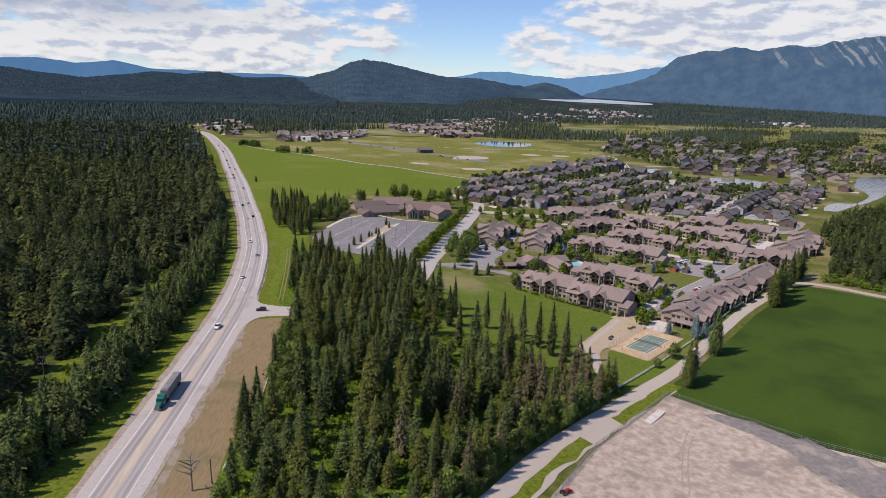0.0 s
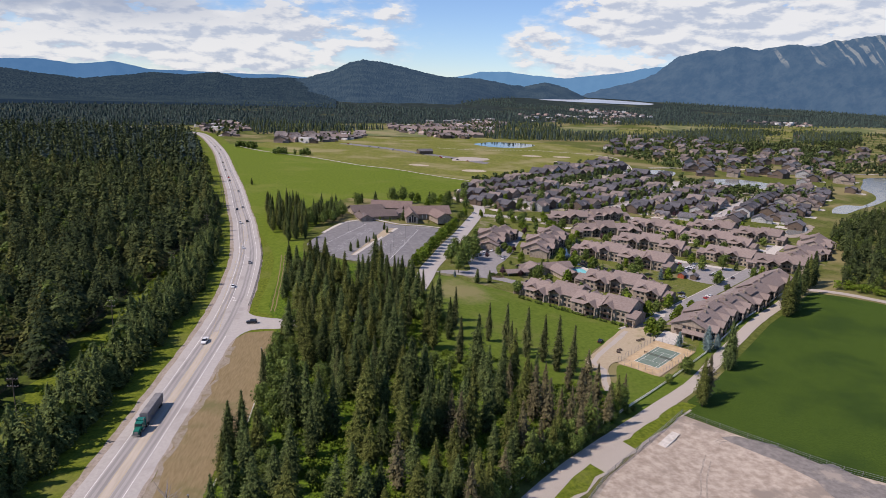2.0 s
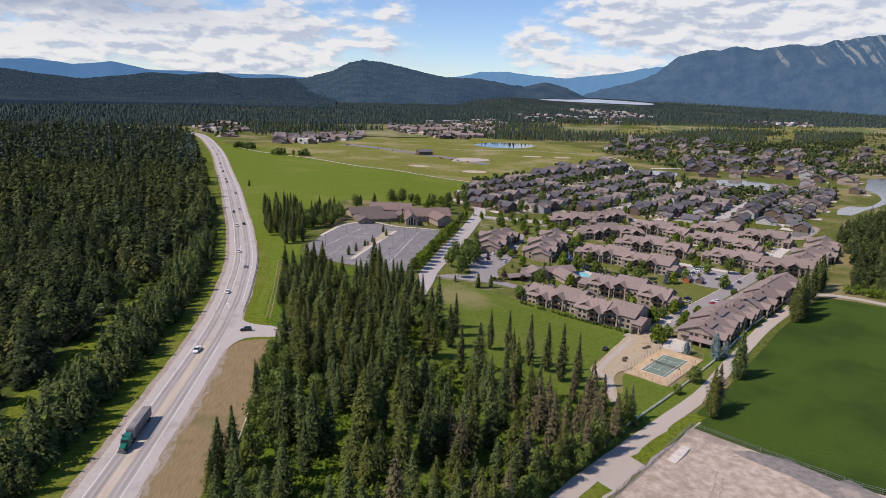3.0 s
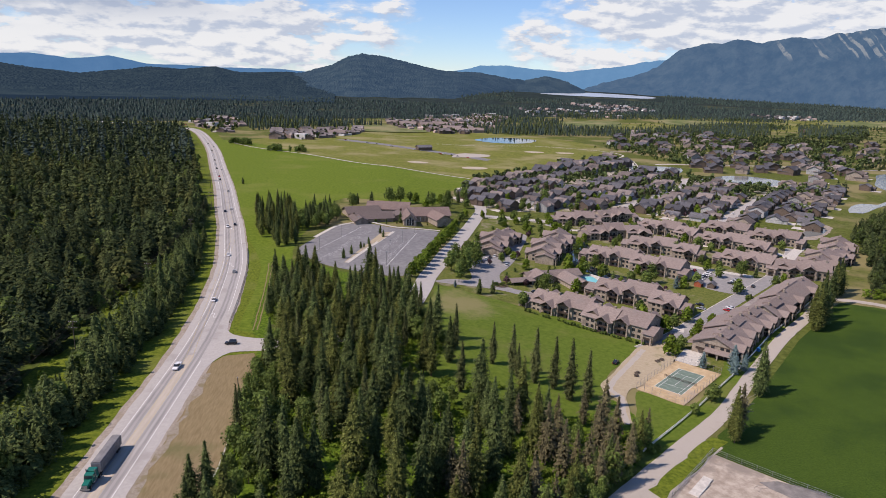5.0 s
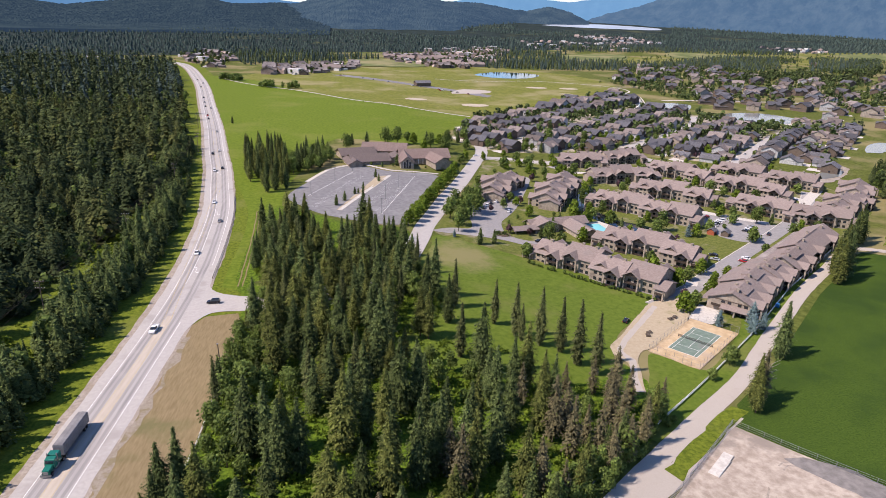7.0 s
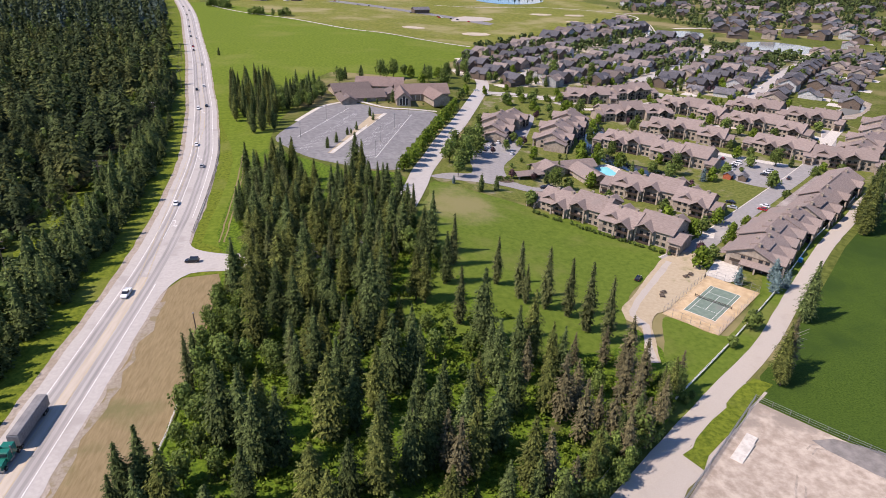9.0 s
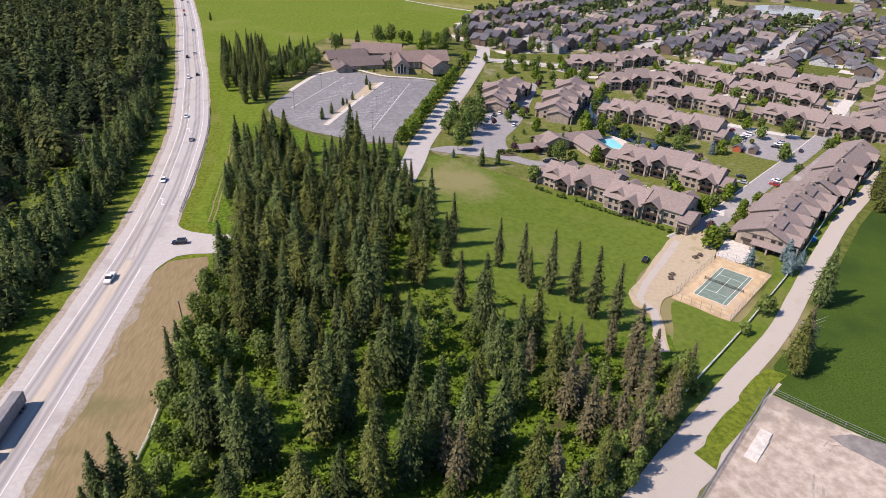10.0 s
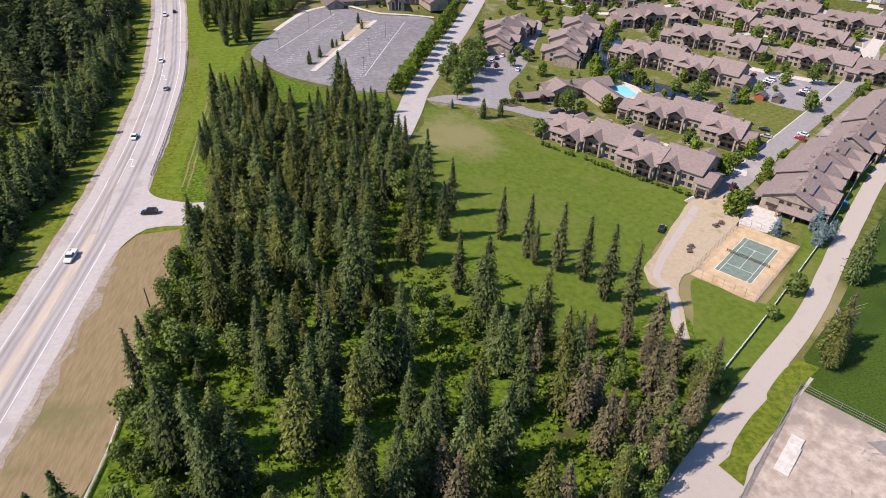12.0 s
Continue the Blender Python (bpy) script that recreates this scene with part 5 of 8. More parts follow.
def apartment_house(segments, depth=16.0, seed=1, rise=3.5, stagger=1.0, dormers=True, label="long two-storey apartment house with brown gabled roofs and tan walls"):
    """A stepped row of gabled two-storey apartments: timber gables, deep balconies, boxed chimneys."""
    r = random.Random(seed)
    ob = thing("apartment_house", label, "apartment house", "apartment houses")
    seg = 15.6
    total = segments * seg
    for i in range(segments):
        x0 = -total / 2 + i * seg
        x1 = x0 + seg
        end = i in (0, segments - 1)
        shift = (0.0, 2.2, -1.2, 1.5, 0.0)[i % 5] * stagger
        eave = 5.9 - (0.4 * stagger if end else 0) + (1.2 * stagger if i % 2 else 0)
        y0, y1 = -depth / 2 + shift + 1.2, depth / 2 + shift - 0.6
        wall, roof = bmesh.new(), bmesh.new()
        gable(wall, roof, x0 + 0.02, x1 - 0.02, y0, y1, -1.2, eave, rise, "x", 0.8)
        part("wall", finish(wall), "wall_tan", ob)
        part("roof", finish(roof), "roof_brown", ob)
        # pointed bays front and back with balconies, and a smaller dormer gable
        for side in (-1, 1):
            edge = y0 if side < 0 else y1
            bx = x0 + seg * (0.27 if (i + (side > 0)) % 2 else 0.73)
            lo = edge - 2.3 if side < 0 else edge
            hi = edge if side < 0 else edge + 2.3
            bay = bmesh.new()
            chevron(bay, bx - 3.5, bx + 3.5, eave - 0.1, 2.2, "y", lo - 0.6 if side < 0 else edge - 5.5, edge + 5.5 if side < 0 else hi + 0.6, 0.7, 0.22)
            part("bay_roof", finish(bay), "roof_brown", ob)
            head = bmesh.new()
            prism(head, [(bx - 3.4, eave - 0.15), (bx + 3.4, eave - 0.15), (bx, eave + 2.0)], "y", edge - 0.15, edge + 0.15)
            part("gable_wall", finish(head), "wall_brown", ob)
            # corner piers carry the projecting roof
            for s in (-1, 1):
                pier = bmesh.new()
                box(pier, bx + s * 3.3 - 0.35, bx + s * 3.3 + 0.35, (lo if side < 0 else hi - 0.7), (lo + 0.7 if side < 0 else hi), -1.2, eave)
                part("pier", finish(pier), "wall_tan", ob)
            outer = lo if side < 0 else hi
            bmx = bmesh.new()
            for q in ((-3.0, 3.0, eave - 0.05, eave + 0.2), (-0.14, 0.14, eave + 0.2, eave + 1.9)):
                box(bmx, q[0], q[1], -0.12, 0.12, q[2], q[3])
            for s in (-1, 1):
                prism(bmx, [(s * 3.0, eave + 0.1), (s * 2.6, eave + 0.1), (s * 0.1, eave + 1.75), (s * 0.1, eave + 2.0)], "y", -0.1, 0.1)
            tr = part("gable_truss", finish(bmx), "trim_dark", ob, "dark timber gable truss")
            tr.matrix_basis = pose(bx, outer - 0.2 * side, 0)
            for z in (0.15, 3.0):
                bal = bmesh.new()
                box(bal, -2.95, 2.95, -1.1, 1.1, 0, 0.18)
                ry = -1.05 if side < 0 else 0.95
                box(bal, -2.95, 2.95, ry, ry + 0.1, 0.95, 1.05)
                for k in range(14):
                    q = -2.9 + 5.8 * k / 13
                    box(bal, q - 0.04, q + 0.04, ry + 0.01, ry + 0.08, 0.18, 0.95)
                part("balcony", finish(bal), "trim_dark", ob, "dark railed balcony").matrix_basis = pose(bx, (lo + hi) / 2, z)
            face = 0 if side < 0 else 180
            spots = []
            for q in range(3):
                wx = bx + (6.3 + 2.7 * q) * (1 if bx < (x0 + x1) / 2 else -1) - (0.6 if bx < (x0 + x1) / 2 else -0.6)
                if x0 + 1 < wx < x1 - 1:
                    for z in (0.7, 3.5):
                        spots.append((wx, edge + 0.0 * side, z, face))
            spots += [(bx - 1.5, edge, 0.4, face), (bx + 1.5, edge, 0.4, face), (bx - 1.5, edge, 3.2, face), (bx + 1.5, edge, 3.2, face)]
            window_part(ob, 1.5, 1.5, spots if side < 0 else spots[:2])
        # lower skirt roof along the front and a raised dormer
        dx = x0 + seg * (0.75 if i % 2 else 0.3)
        if dormers and i % 2 == 0:
            wall, roof = bmesh.new(), bmesh.new()
            gable(wall, roof, dx - 2.6, dx + 2.6, y0 + 1.6, (y0 + y1) / 2 + 1, eave, eave + 1.2, 1.5, "y", 0.6, 0.2)
            part("dormer", finish(wall), "wall_brown", ob)
            part("dormer_roof", finish(roof), "roof_brown", ob)
        band = bmesh.new()
        box(band, x0 + 0.3, x1 - 0.3, y0 - 0.06, y0 - 0.003, -1.2, 0.5)
        part("stone_base", finish(band), "wall_stone", ob, "grey stone base course")
        for cx in (x0 + seg * 0.35, x0 + seg * 0.82):
            chimney(ob, cx, (y0 + y1) / 2 + r.uniform(-1.0, 1.0), eave + rise - 0.6)
    if not dormers:
        # garages under a lean-to roof at both ends, with balconies over them
        for s in (-1, 1):
            e = s * total / 2
            lean = bmesh.new()
            prism(lean, [(e - s * 0.1, 3.7), (e + s * 3.2, 2.9), (e + s * 3.2, 3.12), (e - s * 0.1, 3.92)], "y", -depth / 2 + 1, depth / 2 - 1)
            part("lean_to_roof", finish(lean), "roof_brown", ob)
            shared_boxes("garage_door", (0.12, 2.6, 2.3), "trim_dark", ob, [(e + s * 0.05, -4.5 + 3.1 * k, -0.2, 0) for k in range(4)], "dark brown garage door")
            rail = bmesh.new()
            box(rail, e + s * 0.05, e + s * 2.2, -3, 3, 3.95, 4.1) if s > 0 else box(rail, e - 2.2, e - 0.05, -3, 3, 3.95, 4.1)
            box(rail, e + s * 2.15 - 0.05, e + s * 2.15 + 0.05, -3, 3, 4.1, 5.0)
            part("balcony", finish(rail), "wall_brown", ob, "brown boarded balcony")
    # lower wings at both ends: a porch roof over stacked balconies between stout piers
    for s in (-1, 1):
        e = s * (total / 2 + 0.05)
        wall, roof = bmesh.new(), bmesh.new()
        gable(wall, roof, min(e, e + s * 4.6), max(e, e + s * 4.6), -depth / 2 + 0.2, depth / 2 - 6.4, -1.2, 4.6, 2.1, "x", 0.7)
        part("wing_wall", finish(wall), "wall_tan", ob)
        part("wing_roof", finish(roof), "roof_brown", ob)
        for z in (0.15, 2.6):
            bal = bmesh.new()
            box(bal, -1.9, 1.9, -1.6, 0, 0, 0.16)
            box(bal, -1.9, 1.9, -1.6, -1.5, 0.16, 1.0)
            part("balcony", finish(bal), "trim_dark", ob, "dark railed balcony").matrix_basis = pose(e + s * 2.3, -depth / 2 + 0.2, z)
        for q in (0.3, 4.3):
            part("pier", finish(boxed(e + s * q - 0.3, e + s * q + 0.3, -depth / 2 - 1.5, -depth / 2 - 0.9, -1.2, 4.2)), "wall_tan", ob)
    # end walls: windows
    for s in (-1, 1):
        window_part(ob, 1.4, 1.4, [(s * (total / 2 + 0.0), yy, z, 90 * s) for yy in (3.6, 5.4) for z in (0.7, 3.4)])
    return ob


def set_down(ob, x, y, turn, sink=0.0, scale=1.0):
    m = pose(x, y, height(x, y) - sink, 0, 0, turn)
    if ob.name in USED:
        ob = copy_thing(ob, m)
    else:
        USED.add(ob.name)
        ob.matrix_basis = m
    if scale != 1.0:
        ob.scale = (scale, scale, scale)
    return ob


APART = {n: apartment_house(n, 19.0, n, 4.1) for n in (2, 3, 4)}
for n, x, y, a in [(4, 114, 348.5, -46), (3, 150.5, 376, -43), (4, 176, 447, -46), (3, 212, 485, -38), (3, 94, 496, 64), (4, 131, 487, 62), (2, 176, 583, -8), (2, 214, 597, 14),
                   (3, 192, 534, 6), (3, 243, 543, -54), (2, 294, 547, -47), (2, 319, 519, -47), (3, 274, 499, -48), (2, 255, 449, -50), (2, 279, 428, -34), (3, 312, 452, 38), (2, 346, 486, 46)]:
    set_down(APART[n], x, y, a)


def broad_block(lengths, depth, label, carport=False):
    """A deep two-storey block under one broad low roof that steps along its length, with bays and garages."""
    ob = thing("apartment_block", label, "apartment house", "apartment houses")
    total = sum(lengths)
    x0 = -total / 2
    for i, seg in enumerate(lengths):
        x1 = x0 + seg
        shift = (0.0, 1.3, -0.9, 0.6)[i % 4]
        eave = 5.3 + (0.0, 0.55, 0.1, 0.6)[i % 4]
        rise = 3.9
        y0, y1 = -depth / 2 + shift, depth / 2 + shift
        mid = (y0 + y1) / 2
        wall, roof = bmesh.new(), bmesh.new()
        gable(wall, roof, x0 + 0.02, x1 - 0.02, y0, y1, -1.5, eave, rise, "x", 0.9, 0.3)
        part("wall", finish(wall), "wall_tan", ob)
        part("roof", finish(roof), "roof_brown", ob)
        # raised strip beside the ridge, with a shaded upright face
        strip = bmesh.new()
        if seg > 40:
            prism(strip, [(mid - 1.2, eave + rise - 0.6), (mid - 0.2, eave + rise + 0.75), (mid + 0.9, eave + rise - 0.3)], "x", x0 + 2, x1 - 14)
        else:
            prism(strip, [(mid - 4.6, eave + rise - 0.9), (mid - 0.4, eave + rise + 0.9), (mid + 2.4, eave + rise + 0.2), (mid + 2.4, eave + rise - 0.9)], "x", x0 + seg * 0.22, x0 + seg * 0.74)
        part("raised_roof", finish(strip), "roof_brown", ob)
        for f in (0.18, 0.5, 0.85):
            chimney(ob, x0 + seg * f, mid + (1.4 if f == 0.5 else -1.2), eave + rise - 0.5)
        # projecting bays with balconies along the lane side
        for f in (0.26, 0.76):
            bx = x0 + seg * f
            bay = bmesh.new()
            chevron(bay, bx - 3.4, bx + 3.4, eave - 0.2, 1.9, "y", y0 - 3.0, y0 + 5.2, 0.6, 0.22)
            part("bay_roof", finish(bay), "roof_brown", ob)
            head = bmesh.new()
            prism(head, [(bx - 3.3, eave - 0.25), (bx + 3.3, eave - 0.25), (bx, eave + 1.6)], "y", y0 - 2.4, y0 - 2.15)
            part("gable_wall", finish(head), "wall_brown", ob)
            for q in (-3.0, 3.0):
                part("pier", finish(boxed(bx + q - 0.35, bx + q + 0.35, y0 - 2.6, y0 - 1.9, -1.5, eave - 0.2)), "wall_tan", ob)
            for z in (0.1, 2.9):
                bal = bmesh.new()
                box(bal, bx - 2.6, bx + 2.6, y0 - 2.4, y0 - 0.02, z, z + 0.18)
                box(bal, bx - 2.6, bx + 2.6, y0 - 2.4, y0 - 2.3, z + 0.2, z + 1.05)
                part("balcony", finish(bal), "trim_dark", ob, "dark boarded balcony")
            window_part(ob, 1.5, 1.5, [(bx - 1.5, y0, 0.5, 0), (bx + 1.5, y0, 0.5, 0), (bx - 1.5, y0, 3.3, 0), (bx + 1.5, y0, 3.3, 0), (x0 + seg * 0.5 + (f - 0.5) * 3, y0, 3.3, 0)])
        # low garage roof along the courtyard side
        lean = bmesh.new()
        prism(lean, [(y1 - 0.3, 3.7), (y1 + 3.4, 2.8), (y1 + 3.4, 3.02), (y1 - 0.3, 3.92)], "x", x0 + 1.0, x1 - 1.0)
        part("lean_to_roof", finish(lean), "roof_brown", ob)
        shared_boxes("garage_door", (2.6, 0.12, 2.3), "trim_dark", ob, [(x0 + 2.6 + 3.2 * k, y1 + 0.06, -0.3, 0) for k in range(int((seg - 3) / 3.2))], "dark brown garage door")
        window_part(ob, 1.4, 1.3, [(x0 + 3 + 4.2 * k, y1, 4.1, 180) for k in range(int((seg - 4) / 4.2))])
        x0 = x1
    for s in (-1, 1):
        # the gable end: timber trim, porch roof, garages and balconies
        e = s * total / 2
        d = depth / 2
        truss = bmesh.new()
        box(truss, e + s * 0.02 if s > 0 else e - 0.16, e + 0.16 if s > 0 else e - 0.02, -d + 2.5, d - 2.5, 5.2, 5.5)
        part("trim_board", finish(truss), "wall_brown", ob, "brown trim board")
        lean = bmesh.new()
        prism(lean, [(e - s * 0.05, 3.55), (e + s * 3.6, 2.75), (e + s * 3.6, 2.97), (e - s * 0.05, 3.8)], "y", -d + 1, d - 6)
        part("porch_roof", finish(lean), "roof_brown", ob)
        for q in (-d + 1.4, -2.6, d - 6.4):
            part("pier", finish(boxed(e + s * 3.0 - 0.3, e + s * 3.0 + 0.3, q - 0.3, q + 0.3, -1.5, 2.8)), "wall_tan", ob)
        shared_boxes("garage_door", (0.12, 2.8, 2.4), "trim_dark", ob, [(e + s * 0.07, -d + 3.0 + 3.4 * k, -0.3, 0) for k in range(3)], "dark brown garage door")
        window_part(ob, 1.5, 1.5, [(e, q, 4.0, 90 * s) for q in (-6, -3.5, 0.5, 3.0)])
        rail = bmesh.new()
        box(rail, min(e, e + s * 1.8), max(e, e + s * 1.8), 3.4, 7.2, 2.6, 2.78)
        box(rail, e + s * 1.75 - 0.05, e + s * 1.75 + 0.05, 3.4, 7.2, 2.78, 3.7)
        part("balcony", finish(rail), "trim_dark", ob, "dark boarded balcony")
    if carport:
        port = bmesh.new()
        prism(port, [(depth / 2 + 0.5, 4.5), (depth / 2 + 5.5, 3.3), (depth / 2 + 5.5, 3.55), (depth / 2 + 0.5, 4.8)], "x", -total / 2 + 6, total / 2 - 4)
        part("carport_roof", finish(port), "roof_carport", ob, "pale weathered low carport roof")
        for k in range(9):
            px = -total / 2 + 7 + (total - 12) * k / 8
            part("carport_post", finish(boxed(px - 0.15, px + 0.15, depth / 2 + 4.9, depth / 2 + 5.2, -1.5, 3.4)), "trim_dark", ob)
    return ob


BLOCK = broad_block((19.0, 22.0, 18.5), 18.6, "large apartment block with broad brown roofs beside the lane")
BLOCK_LONG = broad_block((24.0, 50.0), 16.0, "very long apartment block under a broad brown roof", True)
set_down(BLOCK, 175.5, 324, 45)
set_down(BLOCK_LONG, 229.5, 369, 41.5)

# ---------------------------------------------------------------- detached houses
def detached_house(seed, roofmat, wallmat, label, near=True):
    r = random.Random(seed)
    ob = thing("detached_house", label, "house", "detached houses")
    w, d = r.uniform(12, 15), r.uniform(10, 13)
    eave = r.choice((3.2, 3.4, 5.4))
    gx = r.choice((-1, 1)) * w * 0.27
    gw = r.uniform(5.8, 6.6)
    px = -gx
    blocks = [("", -w / 2, w / 2, -d / 2, d / 2, -0.8, eave, d * 0.26, "x", 0.7), ("garage_", gx - gw / 2, gx + gw / 2, -d / 2 - 4.5, 0, -0.8, 3.1, gw * 0.3, "y", 0.5),
              ("porch_", px - 2.2, px + 2.2, -d / 2 - 0.7, 0, 0, eave + 0.2, 1.5, "y", 0.5)]
    for tag, x0, x1, y0, y1, z0, ev, ri, ax, ov in blocks:
        if not near and tag == "porch_":
            continue
        wall, roof = bmesh.new(), bmesh.new()
        gable(wall, roof, x0, x1, y0, y1, z0, ev, ri, ax, ov)
        if not near and not tag:
            # the far houses' cross gables belong to the main roof
            gable(wall, roof, px - 2.4, px + 2.4, -d / 2 - 1.0, 0, -0.8, ev + 0.5, 1.9, "y", 0.5)
            gable(wall, roof, -1.8, 1.8, 0.5, d / 2 + 0.6, -0.8, ev + 0.3, 1.5, "y", 0.5)
        part(tag + "wall", finish(wall), wallmat, ob)
        part(tag + "roof", finish(roof), roofmat, ob)
    if near:
        part("garage_door", finish(boxed(gx - 2.4, gx + 2.4, -d / 2 - 4.56, -d / 2 - 4.47, 0, 2.3)), "garage_door", ob, "wide pale garage door")
    if near:
        window_part(ob, 1.5, 1.4, [(px, -d / 2 - 0.7, 0.9, 0), (-w * 0.3, d / 2, 0.9, 180), (w / 2, 0, 0.9, 90)])
    if near and r.random() < 0.6:
        chimney(ob, r.uniform(-3, 3), 0.6, eave + d * 0.2)
    return ob


HOUSES = [detached_house(1, "roof_taupe", "wall_tan", "single-storey house with brown shingle roof and tan walls"),
          detached_house(2, "roof_grey", "wall_grey", "house with dark grey shingle roof and grey walls"),
          detached_house(3, "roof_taupe", "wall_brown", "house with brown gabled roof and brown timber walls"),
          detached_house(4, "roof_grey", "wall_tan", "house with charcoal shingle roof and tan walls"),
          detached_house(5, "roof_grey", "wall_brown", "house with charcoal roof and dark timber walls"),
          detached_house(7, "roof_taupe", "wall_grey", "two-storey house with brown shingle roof")]
FAR_HOUSES = [detached_house(12, "roof_slate", "wall_brown", "large far-off house with a charcoal roof and timber walls", False), detached_house(13, "roof_taupe", "wall_grey", "large far-off house with a taupe roof", False),
              detached_house(14, "roof_taupe", "wall_tan", "far-off house with a brown roof and tan walls", False)]

# ---------------------------------------------------------------- water
patch("water_ball_park_pond", [(205, 1355), (230, 1400), (258, 1425), (312, 1418), (335, 1375), (294, 1305), (236, 1300)], "pond_water", 0.3, 15, label="blue pond beside the sports fields", category="pond")
patch("water_pond_west", [(362, 940), (380, 965), (408, 975), (445, 965), (432, 925), (405, 890), (377, 872)], "pond_pale", 0.3, 12, label="still pond reflecting the sky", category="pond")
patch("water_pond_middle", [(412, 835), (450, 875), (501, 890), (530, 850), (505, 812), (470, 800), (436, 805)], "pond_pale", 0.3, 12, label="still pond reflecting the sky", category="pond")
patch("water_pond_east", [(790, 945), (730, 930), (684, 876), (640, 822), (627, 786), (598, 741), (541, 692), (526, 697), (499, 678), (474, 646), (487, 643), (528, 675), (566, 701), (640, 765), (712, 850), (790, 900)], "pond_pale", 0.3, 15, label="long pond with grassy banks", category="pond")
patch("water_pond_inlet", [(362, 552), (380, 569), (398, 581), (390, 562), (376, 548), (358, 541)], "pond_pale", 0.3, 6, label="small pond inlet among the trees", category="pond")
patch("water_condo_pond", [(150, 516), (164, 514), (158, 480), (147, 455), (155, 432), (167, 421), (174, 406), (171, 396), (160, 396), (150, 417), (139, 437), (135, 462)], "pond_water", 0.22, 4, label="dark ornamental pond among the apartments", category="pond")

# ---------------------------------------------------------------- streets and paving
STREET_A = curve_points([(272, 548), (305, 584), (361, 648), (420, 715), (470, 765), (500, 830)], 6)
STREET_B = curve_points([(150, 572), (186, 600), (221, 632), (280, 693), (340, 755), (375, 800), (400, 850)], 6)
STREET_C = curve_points([(100, 607), (125, 603), (158, 592), (215, 628), (250, 600), (286, 566), (330, 560)], 6)
STREET_D = curve_points([(128, 655), (180, 720), (250, 800), (320, 880), (370, 950), (400, 1040)], 6)
for lift, nm, st in ((0.200, "road_street_east", STREET_A), (0.207, "road_street_middle", STREET_B), (0.193, "road_street_cross", STREET_C), (0.214, "road_street_west", STREET_D)):
    ribbon(nm, st, -4.5, 4.5, "asphalt", lift, "pale residential street", "street")
    ribbon(nm.replace("road", "pavement"), st, 6.0, 7.6, "concrete", lift - 0.06, "pale concrete pavement", "pavement")
patch("pavement_pond_track", [(345, 545), (363, 556), (400, 586), (408, 578), (372, 540), (352, 530)], "gravel", 0.2, 4, label="pale gravel track by the reeds", category="track", ragged=1.5)
ribbon("road_river_drive", curve_points([(424, 1000), (480, 1010), (560, 1010), (640, 1000), (720, 985), (820, 980)], 12), -4, 4, "concrete", 0.3, "pale street beyond the ponds", "street")
ribbon("road_river_drive_upper", curve_points([(420, 1180), (520, 1200), (640, 1200), (760, 1190), (1000, 1200)], 12), -4, 4, "gravel", 0.3, "pale street among the far houses", "street")
LANE = curve_points([(126, 311), (146, 325), (176, 352), (210, 382), (245, 413), (285, 452), (320, 500)], 5)
ribbon("road_condo_lane", LANE, -4.3, 4.3, "asphalt_mid", 0.19, "pale lane between the apartment houses", "road")
ribbon("pavement_kerb", LANE, -4.9, -4.3, "concrete", 0.26, "pale concrete kerb", "kerb")
patch("pavement_parking_court", [(200, 430), (212, 446), (228, 441), (240, 428), (250, 420), (240, 405), (226, 396), (214, 391), (202, 402), (205, 418)], "asphalt_mid", 0.17, 4, label="grey parking court", category="parking")
patch("pavement_drive_circle", [(40, 398), (50, 405), (62, 408), (64, 430), (66, 446), (82, 470), (98, 500), (117, 537), (124, 535), (106, 480), (98, 458), (90, 440), (82, 424), (80, 408), (82, 398), (92, 392), (100, 394), (103, 388), (90, 384), (76, 391), (62, 394), (50, 395)],
      "asphalt_mid", 0.21, 3, label="pale entrance drive and forecourt", category="drive")
patch("pavement_pool_deck", [(122, 426), (146, 432), (145, 408), (122, 402)], "concrete", 0.18, 3, False, label="pale concrete pool deck", category="pool deck")
pool = thing("swimming_pool", "turquoise swimming pool with a pale rim", "swimming pool", at=pose(133, 418, height(133, 418), 0, 0, 8))
bm = bmesh.new()
box(bm, -8.4, 8.4, -7.4, 7.4, 0.1, 0.28)
part("rim", finish(bm), "concrete", pool)
bm = bmesh.new()
prism(bm, [(-7.8, 0.2), (7.8, 0.2), (7.8, 0.30), (-7.8, 0.30)], "y", -6.8, 2.0)
prism(bm, [(-1.0, 0.2), (7.8, 0.2), (7.8, 0.30), (-1.0, 0.30)], "y", 2.001, 6.8)
part("water", finish(bm), "pool_water", pool)

DIRT = curve_points([(-30, 90), (10, 128), (34, 156), (53, 179), (75, 201), (106, 229.5), (133, 253), (164, 286), (202, 325), (233, 353), (256, 375), (267, 381), (286, 373), (306, 352), (340, 320), (420, 270)], 5)
ribbon("road_gravel", DIRT, -3.0, 3.0, "gravel_road", 0.2, "pale gravel road", "road", ragged=0.25)
ribbon("ground_lot_edge", [p for p in DIRT if p[0] < 114], 2.7, 9.0, "gravel_road", 0.155, "bare gravelly strip beside the gravel road", "shoulder", ragged=1.2)
ribbon("ground_lot_verge", [p for p in DIRT if p[0] < 70], 3.4, 7.6, "verge_grass", 0.19, "weedy green verge beside the gravel road", "verge", ragged=1.8)
ribbon("ground_lot_verge", [p for p in DIRT if 80 < p[0] < 119], 3.2, 8.2, "verge_grass", 0.19, "weedy green verge beside the gravel road", "verge", ragged=1.8)
ribbon("ground_road_verge", [p for p in DIRT if 90 < p[0] < 240], -9, -2.7, "lawn_grass", 0.15, "narrow green verge", "verge", ragged=1.4)
